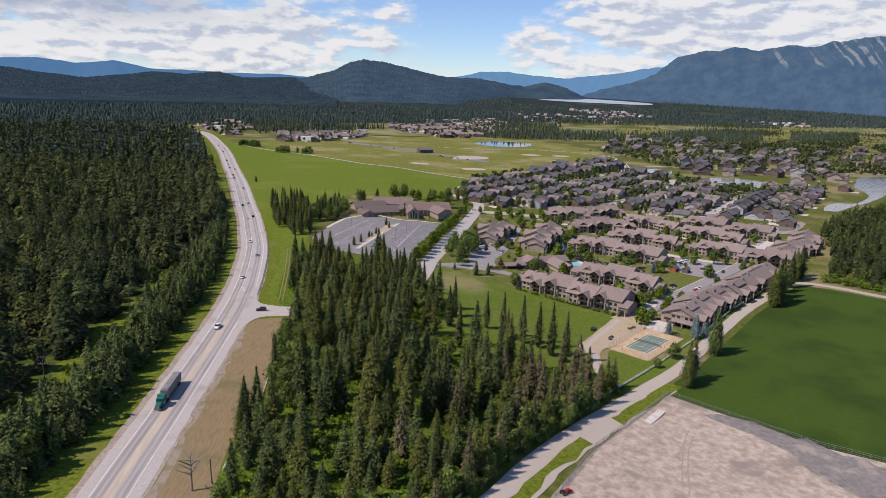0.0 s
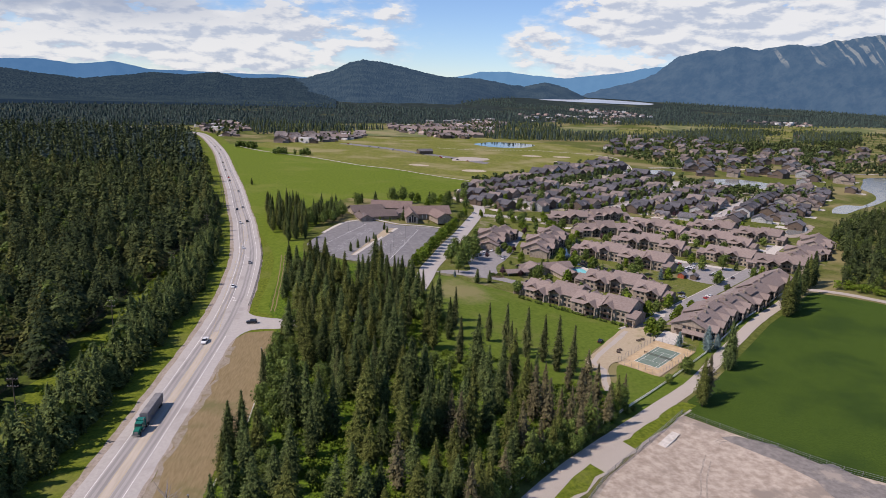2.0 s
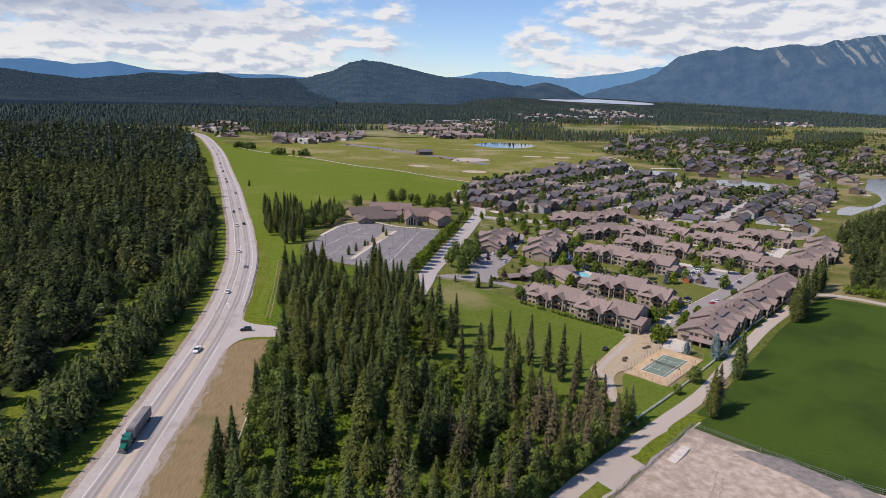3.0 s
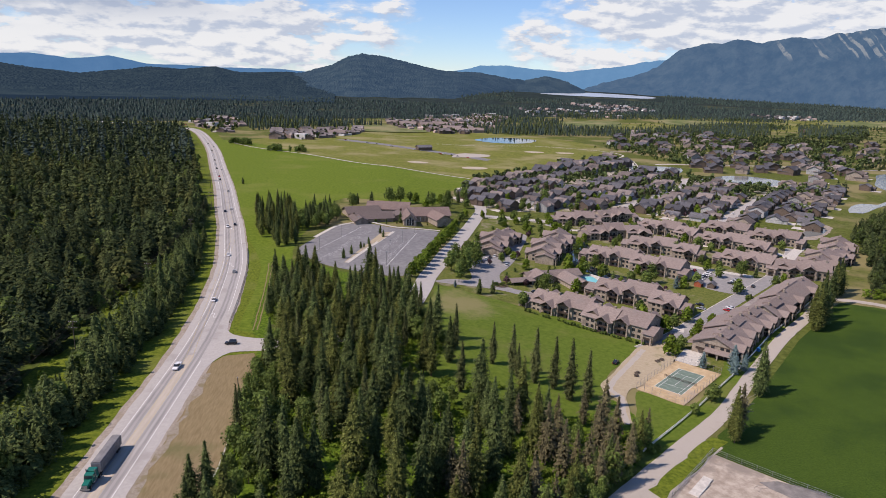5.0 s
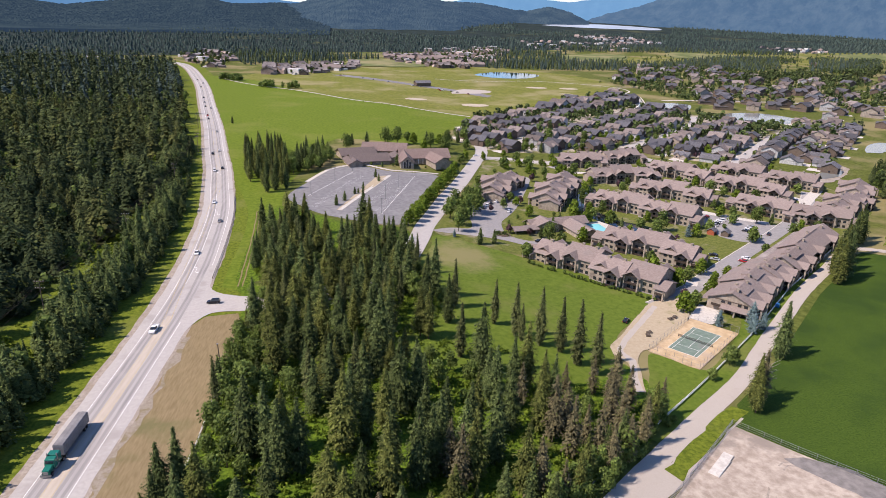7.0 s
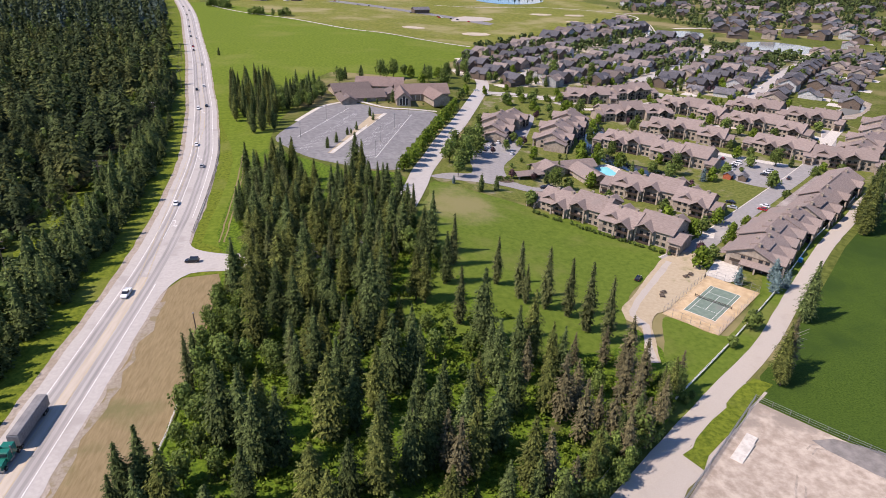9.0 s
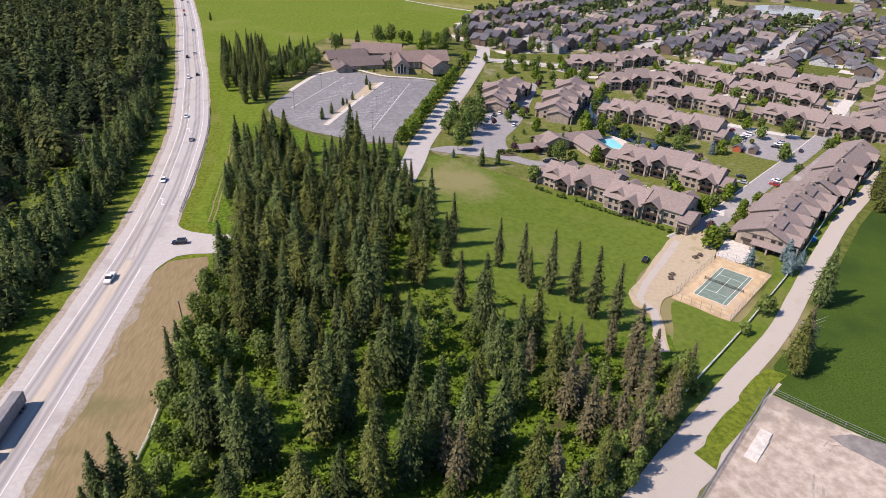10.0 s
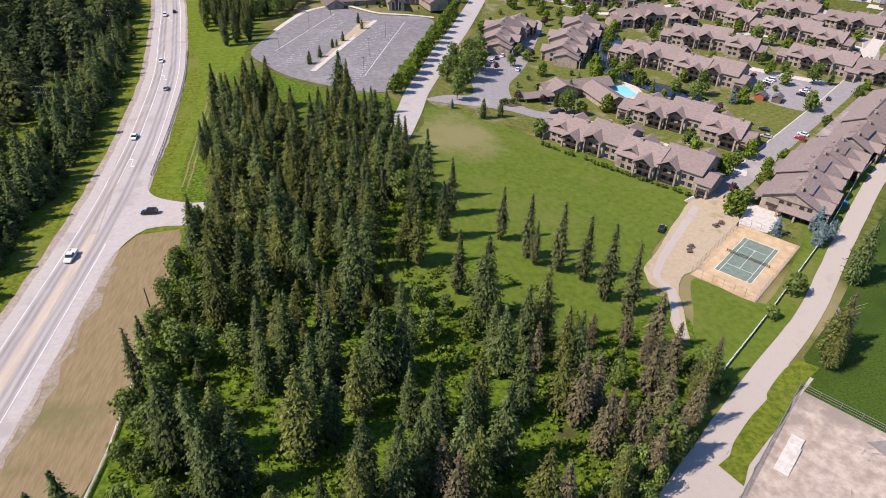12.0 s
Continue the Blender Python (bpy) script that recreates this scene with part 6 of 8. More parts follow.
patch("ground_court_lawn", [(97, 244), (101, 256), (108, 271), (120, 259), (128, 262), (150, 287), (160, 300), (170, 296), (128, 256), (100, 231)], "lawn_grass", 0.125, 4, label="rough green grass round the tennis court", category="lawn", ragged=1.0)
patch("ground_play_area", [(91.6, 243.8), (93, 252), (96.3, 263), (93, 268.5), (93.9, 274.3), (102.9, 286.3), (116.9, 304.5), (129, 317), (140, 317.5), (135, 298), (120, 284), (111, 275.5), (103, 270), (98, 256), (95, 243.8)],
      "trodden_earth", 0.24, 3, label="trodden sandy ground and footpath", category="bare ground", ragged=0.8)
ribbon("ground_foot_path", curve_points([(93.2, 244), (95, 254), (98.6, 265), (96.5, 271), (103, 282), (114, 296), (126, 311)], 3), -1.2, 1.2, "gravel_road", 0.27, "pale gravel path across trodden ground", "path", ragged=0.5)
patch("pavement_apartment_apron", [(134, 298), (146, 312), (153, 306), (148, 296), (142, 293)], "concrete", 0.24, 3, False, label="pale concrete driveway apron", category="drive")

for lift, (nm, line, w) in enumerate((("pavement_alley_front", [(106, 384), (128, 364), (148, 340), (156, 334)], 3.2), ("pavement_alley_back", [(196, 437), (210, 452), (226, 440), (246, 425)], 3.0), ("pavement_alley_north", [(214, 500), (236, 512), (262, 505), (285, 500), (300, 480), (292, 462)], 3.2),
                    ("pavement_alley_west", [(150, 560), (175, 556), (205, 565), (232, 578), (256, 566)], 3.2), ("pavement_alley_east", [(262, 444), (284, 456), (310, 484), (330, 505)], 3.5))):
    ribbon(nm, curve_points(line, 4), -w, w, "concrete", 0.222 + 0.006 * lift, "pale concrete drive behind the apartments", "drive", ragged=0.5)

# ---------------------------------------------------------------- church and car park
patch("pavement_church_car_park", [(-42, 462), (-33, 442), (-20, 425), (-4, 414), (10, 406), (22, 405), (30, 414), (40, 452), (49, 492), (54, 528), (22, 530), (0, 547), (-12, 542), (-22, 530), (-33, 497)],
      "asphalt_dark", 0.19, 4, label="large blue-grey asphalt car park", category="car park")
patch("ground_median", [(-11.5, 432), (-8.5, 431), (21, 517), (12, 514)], "trodden_earth", 0.30, 3, False, label="planted strip between the parking bays", category="planting strip")
ribbon("pavement_median_walk", [(-9.6, 431.5), (4, 471), (20.8, 517)], -1.2, 1.2, "concrete", 0.36, "pale concrete walk", "pavement")
ribbon("pavement_church_walk", curve_points([(-34, 497), (-22, 532), (-10, 546), (2, 551), (14, 540), (24, 533), (40, 533), (56, 532)], 4), -1.4, 1.4, "concrete", 0.28, "pale concrete walk before the church", "pavement")
for x0, y0, x1, y1 in ((-27, 440, 0, 520), (5, 414, 30, 500), (-2, 424, 24, 512), (24, 408, 46, 490)):
    d = Vector((x1 - x0, y1 - y0)).normalized()
    nrm = Vector((d.y, -d.x))
    verts, faces = [], []
    n = int(math.hypot(x1 - x0, y1 - y0) / 2.8)
    for k in range(n):
        c = Vector((x0, y0)) + d * (k * 2.8)
        q = len(verts)
        for s, u in ((0, -0.06), (5.2, -0.06), (5.2, 0.06), (0, 0.06)):
            p = c + nrm * s + d * u
            verts.append((p.x, p.y, height(p.x, p.y) + 0.27))
        faces.append((q, q + 1, q + 2, q + 3))
    tagged(raw("road_bay_lines", verts, faces, "road_paint"), "rows of white painted parking bay lines", "road marking", kind="structure")
for x0, y0, x1, y1 in ((-30, 462, -3, 530), (13.5, 423, 38, 518)):
    ribbon("road_bay_divider", curve_points([(x0, y0), (x1, y1)], 4), -0.12, 0.12, "road_paint", 0.275, "white painted divider line", "road marking")


def church():
    """Two low wings under dark roofs and a hall with two gables to the car park."""
    ob = thing("church", "low tan church with broad brown roofs", "church", at=pose(24, 560, height(24, 560)))

    def block(x0, x1, y0, y1, eave, rise, turn, axis, roofmat):
        mid = pose((x0 + x1) / 2, (y0 + y1) / 2, 0, 0, 0, turn)
        hw, hd = (x1 - x0) / 2, (y1 - y0) / 2
        wall, roof = bmesh.new(), bmesh.new()
        gable(wall, roof, -hw, hw, -hd, hd, -1, eave, rise, axis, 1.1, 0.35)
        part("wall", finish(wall), "wall_tan", ob).matrix_basis = mid
        part("roof", finish(roof), roofmat, ob, "brown shingled gable roof").matrix_basis = mid
        return mid

    block(-41, -14, 12, 30, 3.2, 3.6, 18, "x", "roof_dusk")
    block(-32, -4, -10, 9, 3.1, 3.6, 14, "x", "roof_dusk")
    block(-34, -24, -19, 2, 2.9, 2.6, 14, "y", "roof_dusk")
    block(-22, 12, 24, 46, 4.2, 4.2, -6, "x", "roof_church")
    block(-3, 10, 0, 15, 3.0, 2.4, 8, "y", "roof_dusk")
    block(5, 42, 0, 19, 4.0, 4.8, 8, "x", "roof_church")
    mid = block(4.5, 14, -19, 6, 4.6, 4.0, 4, "y", "roof_church")
    for q in (-2.0, 0.0, 2.0):
        bm = bmesh.new()
        box(bm, q - 0.75, q + 0.75, -12.62, -12.46, 0.3, 4.6 if q else 6.2)
        part("window", finish(bm), "window_glass", ob, "tall chapel window").matrix_basis = mid
        bm = bmesh.new()
        box(bm, q - 1.0, q - 0.78, -12.7, -12.46, 0, 5.0)
        part("window_frame", finish(bm), "trim_white", ob).matrix_basis = mid
    mid = block(27, 39, -17, 6, 4.2, 3.4, 18, "y", "roof_church")
    shared_boxes("buttress", (0.5, 0.5, 4.0), "trim_white", ob, [(16 + 3.4 * k, -0.7, -0.3, 8) for k in range(3)])
    window_part(ob, 1.6, 1.7, [(-29 + 3.6 * k, -9.9 + 0.9 * k, 1.0, 14) for k in range(6)])
    return ob


church()


def lamp_post(x, y, tall=9.0):
    ob = thing("lamp_post", "slim grey car park lamp post", "lamp post", "car park lamps", at=pose(x, y, height(x, y) + 0.15))
    bm = bmesh.new()
    bmesh.ops.create_cone(bm, segments=8, radius1=0.12, radius2=0.07, depth=tall, cap_ends=True, matrix=Matrix.Translation((0, 0, tall / 2)))
    part("pole", bm, "metal_grey", ob)
    part("lamp_head", finish(boxed(-0.9, 0.9, -0.2, 0.2, tall - 0.1, tall + 0.1)), "metal_grey", ob)
    part("footing", finish(boxed(-0.3, 0.3, -0.3, 0.3, -0.3, 0.6)), "concrete", ob)
    return ob


post = lamp_post(-28, 461)
for x, y in ((-15.7, 500), (-5, 527), (13.7, 424), (16.5, 453), (25.5, 482), (36, 515)):
    copy_thing(post, pose(x, y, height(x, y) + 0.15))

# clubhouse by the pool
club = thing("clubhouse", "low clubhouse with brown roofs and a covered entrance", "clubhouse", at=pose(110, 411, height(110, 411), 0, 0, 14))
for x0, x1, y0, y1, eave, rise, ax in [(-13, 22, 3, 13, 3.2, 2.4, "x"), (6, 18, -17, 4, 3.2, 2.5, "y"), (-12, 2, 0, 9, 4.2, 2.6, "y")]:
    wall, roof = bmesh.new(), bmesh.new()
    gable(wall, roof, x0, x1, y0, y1, -1, eave, rise, ax, 1.0, 0.3)
    part("wall", finish(wall), "wall_tan", club)
    part("roof", finish(roof), "roof_brown", club)
wall, roof = bmesh.new(), bmesh.new()
gable(wall, roof, -26, -12.1, -2, 4, 3.2, 3.3, 1.3, "x", 0.8, 0.3)
part("roof", finish(roof), "roof_brown", club, "brown roof of the covered entrance")
part("gable_end", finish(wall), "trim_dark", club)
shared_boxes("post", (0.5, 0.5, 4.2), "wall_stone", club, [(x, y, -1, 0) for x in (-25.3, -13) for y in (-1.6, 3.6)], "square stone entrance post")
window_part(club, 1.8, 1.5, [(8 + 3 * i, -17, 0.9, 0) for i in range(3)] + [(-10 + 3 * i, 0, 1.2, 0) for i in range(3)])

# ---------------------------------------------------------------- houses along the streets
U, N = Vector((0.695, 0.719)), Vector((0.719, -0.695))
HOUSE_AREA = [(84, 693), (110, 640), (150, 628), (214, 640), (250, 632), (290, 600), (318, 600), (400, 660), (500, 752), (476, 778), (420, 786), (425, 850), (370, 890), (365, 940), (372, 1060), (300, 985), (156, 826), (117, 797)]
count = 0
random.seed(77)
spots = []
for off in (-470, -444, -411, -385, -352, -326, -298, -256, -230, -205, -162):
    for k in range(45):
        u = 480 + 17.2 * k + (off % 7)
        p = U * u + N * off
        p += Vector((rnd(-2.5, 2.5), rnd(-2.5, 2.5)))
        if inside(p.x, p.y, HOUSE_AREA):
            clear = all(min(math.hypot(p.x - q[0], p.y - q[1]) for q in st) > 12 for st in (STREET_A, STREET_B, STREET_C, STREET_D))
            if clear:
                spots.append((p.x, p.y, 46 + random.choice((-90, 90, -90, 90, 0, 180)) + rnd(-8, 8)))
EAST = [(364, 580), (380, 560), (432, 640), (500, 705), (552, 760), (545, 800), (520, 800)]
for side, turn in ((18, 226), (37, 46)):
    row = offset_line(STREET_A, side)
    for k in range(5, len(row) - 4, 3):
        x, y = row[k]
        if y > 575 and (side < 30 or k % 2):
            spots.append((x + rnd(-1, 1), y + rnd(-1, 1), turn + rnd(-6, 6)))
for x, y in scatter(EAST, 17, 31):
    if all((x - q[0]) ** 2 + (y - q[1]) ** 2 > 280 for q in spots):
        spots.append((x, y, 46 + 90 * random.randrange(4)))
for area, gap, sd in (([(455, 985), (500, 1060), (563, 1125), (711, 1156), (749, 1037), (662, 870), (614, 860), (600, 900), (560, 930), (470, 900)], 33, 32),
                      ([(428, 1235), (520, 1450), (649, 1668), (836, 1646), (760, 1300), (1067, 1294), (900, 1070), (741, 1120), (528, 1113)], 44, 33)):
    for x, y in scatter(area, gap, sd, 8):
        if min(abs(y - 1005), abs(y - 1195)) > 10:
            spots.append((x, y, rnd(0, 360)))
for x, y, a in ((601, 789, 40), (671, 893, 30), (961, 1251, 35), (995, 1225, 60), (845, 1086, 20), (769, 1071, 35), (887, 1346, 30), (844, 1315, 70), (814, 1326, 30), (703, 1158, 50), (793, 1404, 20), (603, 914, 35), (652, 998, 40), (575, 848, 45), (796, 1148, 30), (1021, 1382, 25), (1258, 1899, 40), (1100, 1420, 10), (1075, 1290, 50)):
    if all((x - q[0]) ** 2 + (y - q[1]) ** 2 > 500 for q in spots):
        spots.append((x, y, a))
for i, (x, y, a) in enumerate(spots):
    pool_of = HOUSES + HOUSES[1:5:2] if y < 620 else FAR_HOUSES[:1] * 3 + FAR_HOUSES[1:]
    unused = [h for h in pool_of if h.name not in USED]
    set_down(random.choice(unused or pool_of), x, y, a, scale=rnd(0.92, 1.15) if y < 860 else rnd(1.1, 1.5))

drives, faces = [], []
for x, y, a in spots:
    if y < 900:
        c, d = math.cos(radians(a)), math.sin(radians(a))
        k = len(drives)
        for u, v in ((-6.2, -17), (6.4, -17), (6.4, -5), (-6.2, -5)):
            qx, qy = x + u * c - v * d, y + u * d + v * c
            drives.append((qx, qy, height(qx, qy) + 0.16))
        faces.append((k, k + 1, k + 2, k + 3))
tagged(raw("pavement_driveways", drives, faces, "concrete"), "pale concrete driveways before the houses", "driveway", kind="structure")
patch("ground_entrance_bed", [(73, 399), (74, 404), (78, 405.5), (82, 402), (82, 398), (77, 396)], "bed_mulch", 0.34, 2, label="planted bed inside the entrance drive", category="flower bed")
patch("ground_house_yards", HOUSE_AREA, "house_yards", 0.10, 12, label="small lawns and gravel yards among the houses", category="lawn")

# ---------------------------------------------------------------- trees among the houses
def clear_of_roads(x, y, gap=7):
    return all(min((x - q[0]) ** 2 + (y - q[1]) ** 2 for q in st) > gap * gap for st in (STREET_A, STREET_B, STREET_C, STREET_D, ACCESS, LANE))


random.seed(5)
YARD = LIME + LIME + [YARD_FIR, POPLAR[0], PURPLE]
far_garden = []
for x, y in scatter(HOUSE_AREA, 7.6, 41, 6):
    if clear_of_roads(x, y, 6) and all((x - s[0]) ** 2 + (y - s[1]) ** 2 > 75 for s in spots):
        if y < 700:
            plant(random.choice(YARD), x, y, rnd(0.65, 1.25), group="garden trees")
        else:
            far_garden.append((x, y))
for st in (STREET_A, STREET_B, STREET_C, STREET_D):
    for side in (-8.5, 9.5):
        for q in offset_line(st, side)[::3]:
            if random.random() < 0.75 and q[1] < 640 and all((q[0] - s[0]) ** 2 + (q[1] - s[1]) ** 2 > 50 for s in spots):
                plant(random.choice(LIME), q[0] + rnd(-1, 1), q[1] + rnd(-1, 1), rnd(0.5, 1.0), group="street trees")
for area, gap, sd in (([(440, 1180), (430, 1240), (520, 1450), (640, 1650), (836, 1640), (1060, 1290), (900, 1070), (760, 1000), (660, 870), (600, 950), (455, 990)], 11, 42), (EAST, 9, 43)):
    for x, y in scatter(area, gap, sd, 5):
        if all((x - s[0]) ** 2 + (y - s[1]) ** 2 > 90 for s in spots):
            if noise.noise((x * 0.02, y * 0.02, 2.5)) > -0.25:
                far_garden.append((x, y))
FAR_LEAFY = [leafy_mesh(110 + i, 8.5, 3.6, 34, 1.3, 0.08) for i in range(4)]
CLUMPS = ([(819, 1252), (1032, 1547), (1336, 1822), (1026, 1383), (926, 1279)], [(1244, 1727), (1569, 2184), (1682, 2185), (1325, 1723), (1104, 1471)], [(653, 975), (770, 1142), (830, 1187), (730, 1037), (673, 967)],
          [(734, 978), (840, 1113), (904, 1098), (1010, 1180), (930, 1040), (798, 967)], [(505, 713), (567, 800), (578, 794), (522, 715)], [(904, 1414), (1057, 1665), (1067, 1639), (926, 1420)],
          [(691, 1294), (741, 1389), (856, 1493), (949, 1547), (899, 1412), (815, 1367)], [(1090, 1300), (1240, 1560), (1420, 1700), (1300, 1420), (1150, 1290)])
clumps = [p for k, area in enumerate(CLUMPS) for p in scatter(area, 8.5, 70 + k, 6) if noise.noise((p[0] * 0.015, p[1] * 0.015, 4.4)) > -0.2 and all((p[0] - q[0]) ** 2 + (p[1] - q[1]) ** 2 > 130 for q in spots)]
forest("clump_broadleaf", clumps[::2], FAR_LEAFY, ("leaf_far", "conifer_far"), "dark broadleaf clumps between the far houses", 0.7, 1.7, category="trees")
forest("clump_conifers", clumps[1::2], HUNG_FAR, ("conifer_far", "conifer_shade"), "dark conifers in clumps between the far houses", 0.35, 0.85, category="trees", wide=1.3)
forest("garden_trees_far", far_garden, FAR_LEAFY, "leaf_far", "garden trees among the far houses", 0.5, 1.45, category="trees")
for x, y, model, s in [(27.5, 404, 0, 1.0), (30.5, 413, 0, 1.1), (33.5, 422, 0, 1.05), (36.5, 431, 0, 1.1), (39.5, 441, 0, 1.0), (42, 450, 0, 1.1), (45, 460, 0, 1.0), (47.5, 470, 0, 1.05), (51, 481, 0, 1.1), (54, 491, 0, 1.0), (57.5, 503, 0, 1.1),
                       (61, 515, 0, 0.95), (65, 528, 0, 1.0), (69, 541, 0, 1.0), (78, 575, 1, 1.0), (83, 590, 0, 1.0), (136, 305.5, 0, 1.35), (164, 334.6, 0, 0.9), (133, 262, 1, 1.1), (121, 252, 1, 0.7)]:
    plant(LIME[model], x, y, s * (1.3 if x < 100 else 1.0))
for x, y, s in [(74, 468, 0.95), (64, 441, 1.15), (57, 412, 0.95), (57, 440, 1.0), (61, 426, 1.15), (67, 452, 1.05), (54, 400, 0.85), (52, 422, 1.1), (69, 437, 1.1), (101, 391, 1.0), (147, 442, 0.85), (143, 470, 0.8), (172, 412, 0.95), (225, 455, 0.6), (218, 478, 0.8), (262, 405, 0.7), (120, 470, 0.6), (88, 452, 0.6)]:
    plant(random.choice(POPLAR), x, y, s)
for x, y, s in [(111, 568, 1.5), (130, 569, 1.55), (152, 575, 1.2), (141, 350, 1.2), (146, 333, 1.25), (153, 339, 1.1), (163, 346, 1.2), (173, 340, 1.0), (157, 324, 1.1), (215, 391, 1.3), (219, 397, 1.1), (83, 366, 1.2), (133, 428, 1.2), (147, 424, 1.2), (128, 436, 1.2), (96, 470, 1.0), (98, 462, 0.9)]:
    plant(random.choice(LIME), x, y, s)
for k in range(16):
    plant(BUSH, 77.5 + rnd(-3.4, 3.4), 400.5 + rnd(-3.2, 3.2), rnd(0.35, 0.7), group="entrance shrubs")
for x, y, s in [(144, 291.6, 0.95), (158.5, 293, 1.25), (154.4, 285, 1.15), (160.5, 288, 1.0), (183, 402, 1.0), (50.6, 390, 0.55), (252, 392, 1.0)]:
    plant(BLUE, x, y, s)
for x, y, s in [(62.7, 381.5, 1.0), (70.5, 384.5, 0.85), (-12, 442, 0.75), (-7.6, 452, 0.7), (-2, 467, 0.55), (3, 478, 0.6), (11, 511, 0.7), (13, 500, 0.6), (0, 470, 0.4)]:
    plant(YARD_FIR, x, y, s)
for x, y in ((82, 404), (79, 444), (93, 402), (142, 318), (206, 436), (172, 392)):
    plant(PURPLE, x, y, rnd(0.8, 1.1))
for k in range(46):
    u = k / 45
    x, y = 82 + (128 - 82) * u, 359 + (317 - 359) * u
    if random.random() < 0.75:
        plant(BUSH, x + rnd(-.6, .6), y + rnd(-.6, .6), rnd(0.45, 0.8), group="foundation bushes")
FORECOURT = [(40, 396), (62, 410), (64, 446), (98, 502), (117, 540), (126, 535), (106, 480), (90, 440), (84, 420), (84, 400), (104, 396), (104, 386), (76, 390)]
BUILT = [(ob.matrix_basis.translation.x, ob.matrix_basis.translation.y, ob.matrix_basis.to_euler().z, 0.5 * 15.6 * (sum(1 for c in ob.children if c.name.startswith("stone_base")))) for ob in bpy.data.objects if ob.name.startswith("apartment_house")]
BUILT += [(175.5, 324, radians(45), 31), (229.5, 369, radians(41.5), 38)]


def clear_of_apartments(x, y, gap=12):
    for bx, by, a, half in BUILT:
        dx, dy = x - bx, y - by
        u, v = dx * math.cos(a) + dy * math.sin(a), -dx * math.sin(a) + dy * math.cos(a)
        if abs(u) < half + 7 and abs(v) < gap:
            return False
    return True


for x, y in scatter([(52, 440), (90, 376), (130, 330), (150, 300), (200, 340), (300, 430), (330, 540), (240, 610), (160, 600), (110, 590)], 8.8, 44, 8):
    if clear_of_roads(x, y, 7) and not inside(x, y, FORECOURT) and clear_of_apartments(x, y, 13.5) and random.random() < 0.55 and math.hypot(x - 130, y - 413) > 17 and not (172 < x < 205 and 360 < y < 395):
        k = random.random()
        plant(BUSH if k < 0.22 else LIME[0] if k < 0.5 else LIME[1] if k < 0.8 else PURPLE if k < 0.86 else POPLAR[0] if k < 0.95 else YARD_FIR, x, y, rnd(0.8, 1.35) if k < 0.86 else rnd(0.7, 1.0), group="garden trees")
for x, y, s in [(4, 552, 0.6), (8, 549, 0.5), (16, 545, 0.6), (24, 547, 0.9), (27, 551, 1.1), (31, 546, 0.5), (48, 548, 0.6), (56, 552, 0.6), (-14, 556, 0.5), (60, 545, 0.7)]:
    plant(random.choice([LIME[1], YARD_FIR, BUSH]), x, y, s * rnd(0.8, 1.2))
# round the church and along the meadow's edge
for x, y in [(-26, 592), (-10, 606), (4, 622), (18, 628), (30, 634), (44, 640), (56, 645), (66, 650), (76, 655), (84, 668), (60, 628), (72, 632), (50, 620), (40, 655), (88, 640), (-6, 625), (70, 612)]:
    plant(random.choice([YARD_FIR, POPLAR[0], LIME[0], LIME[1]]), x + rnd(-3, 3), y + rnd(-3, 3), rnd(1.0, 1.45))
for x, y in scatter([(-88, 590), (-84, 560), (-72, 500), (-56, 470), (-44, 476), (-48, 520), (-55, 560), (-64, 610)], 6.0, 45):
    plant(random.choice(SPRUCE[:5]), x, y, rnd(0.6, 0.98))
for x, y in scatter([(-50, 520), (-34, 520), (-20, 560), (-30, 590), (-48, 560)], 5.5, 46):
    plant(random.choice(POPLAR + [SPRUCE[1]]), x, y, rnd(0.7, 0.95))
HEDGES = [(-207, 1146, 17, 14), (-192, 1128, 10, 10), (-137, 1052, 12, 9), (-104, 1042, 14, 12)]
hedge = [(cx + rx * math.cos(a) * d, cy + ry * math.sin(a) * d) for cx, cy, rx, ry in HEDGES for a, d in ((random.uniform(0, 6.28), random.uniform(0, 1)) for _ in range(16))]
forest("meadow_hedges", hedge, [leafy_mesh(160 + i, 11, 4.2, 70, 1.1, 0.0) for i in range(3)], "leaf_green", "clumps of grey-green bushes at the meadow's corner", 0.55, 1.1, category="hedge")
plant(YARD_FIR, -125, 730, 0.8)
# woods by the gravel road's bend
WOODS_EAST = [(296, 386), (303, 377), (330, 357), (420, 420), (540, 640), (470, 605), (420, 565), (388, 530), (364, 482), (338, 442), (313, 412)]
forest("woods_east_broadleaf", scatter(WOODS_EAST, 8.5, 47), [leafy_mesh(120 + i, 13, 4.2, 260, 0.7, 0.05) for i in range(4)], ("leaf_green", "leaf_far"), "broadleaf wood beyond the crop field", 0.5, 1.05)
forest("woods_east_conifers", scatter(WOODS_EAST, 7.5, 48), HUNG_NEAR[1::2], ("conifer_wood", "conifer_shade"), "conifers in the wood beyond the crop field", 0.45, 1.0, wide=0.85)
for x, y, s in [(224, 333, 1.15), (228.5, 337.5, 1.3), (233, 341, 1.2), (230, 345, 1.05), (238, 350, 1.25), (246, 361, 1.2), (258, 371, 1.2), (270, 385, 1.15), (281, 396, 1.1), (277, 389, 1.0)]:
    plant(SPRUCE[(1, 3)[int(s * 20) % 2]], x, y, s, 1.0)
for x, y, s in [(153.5, 265.5, 1.15), (157.5, 270, 0.9)]:
    plant(SPRUCE[1], x, y, s, 1.0)
for x, y, s in [(126.9, 236, 0.95), (130.5, 239, 1.0), (125.5, 232.5, 0.75)]:
    plant(SPRUCE[4 if s < 1 else 5], x, y, s, 1.1)
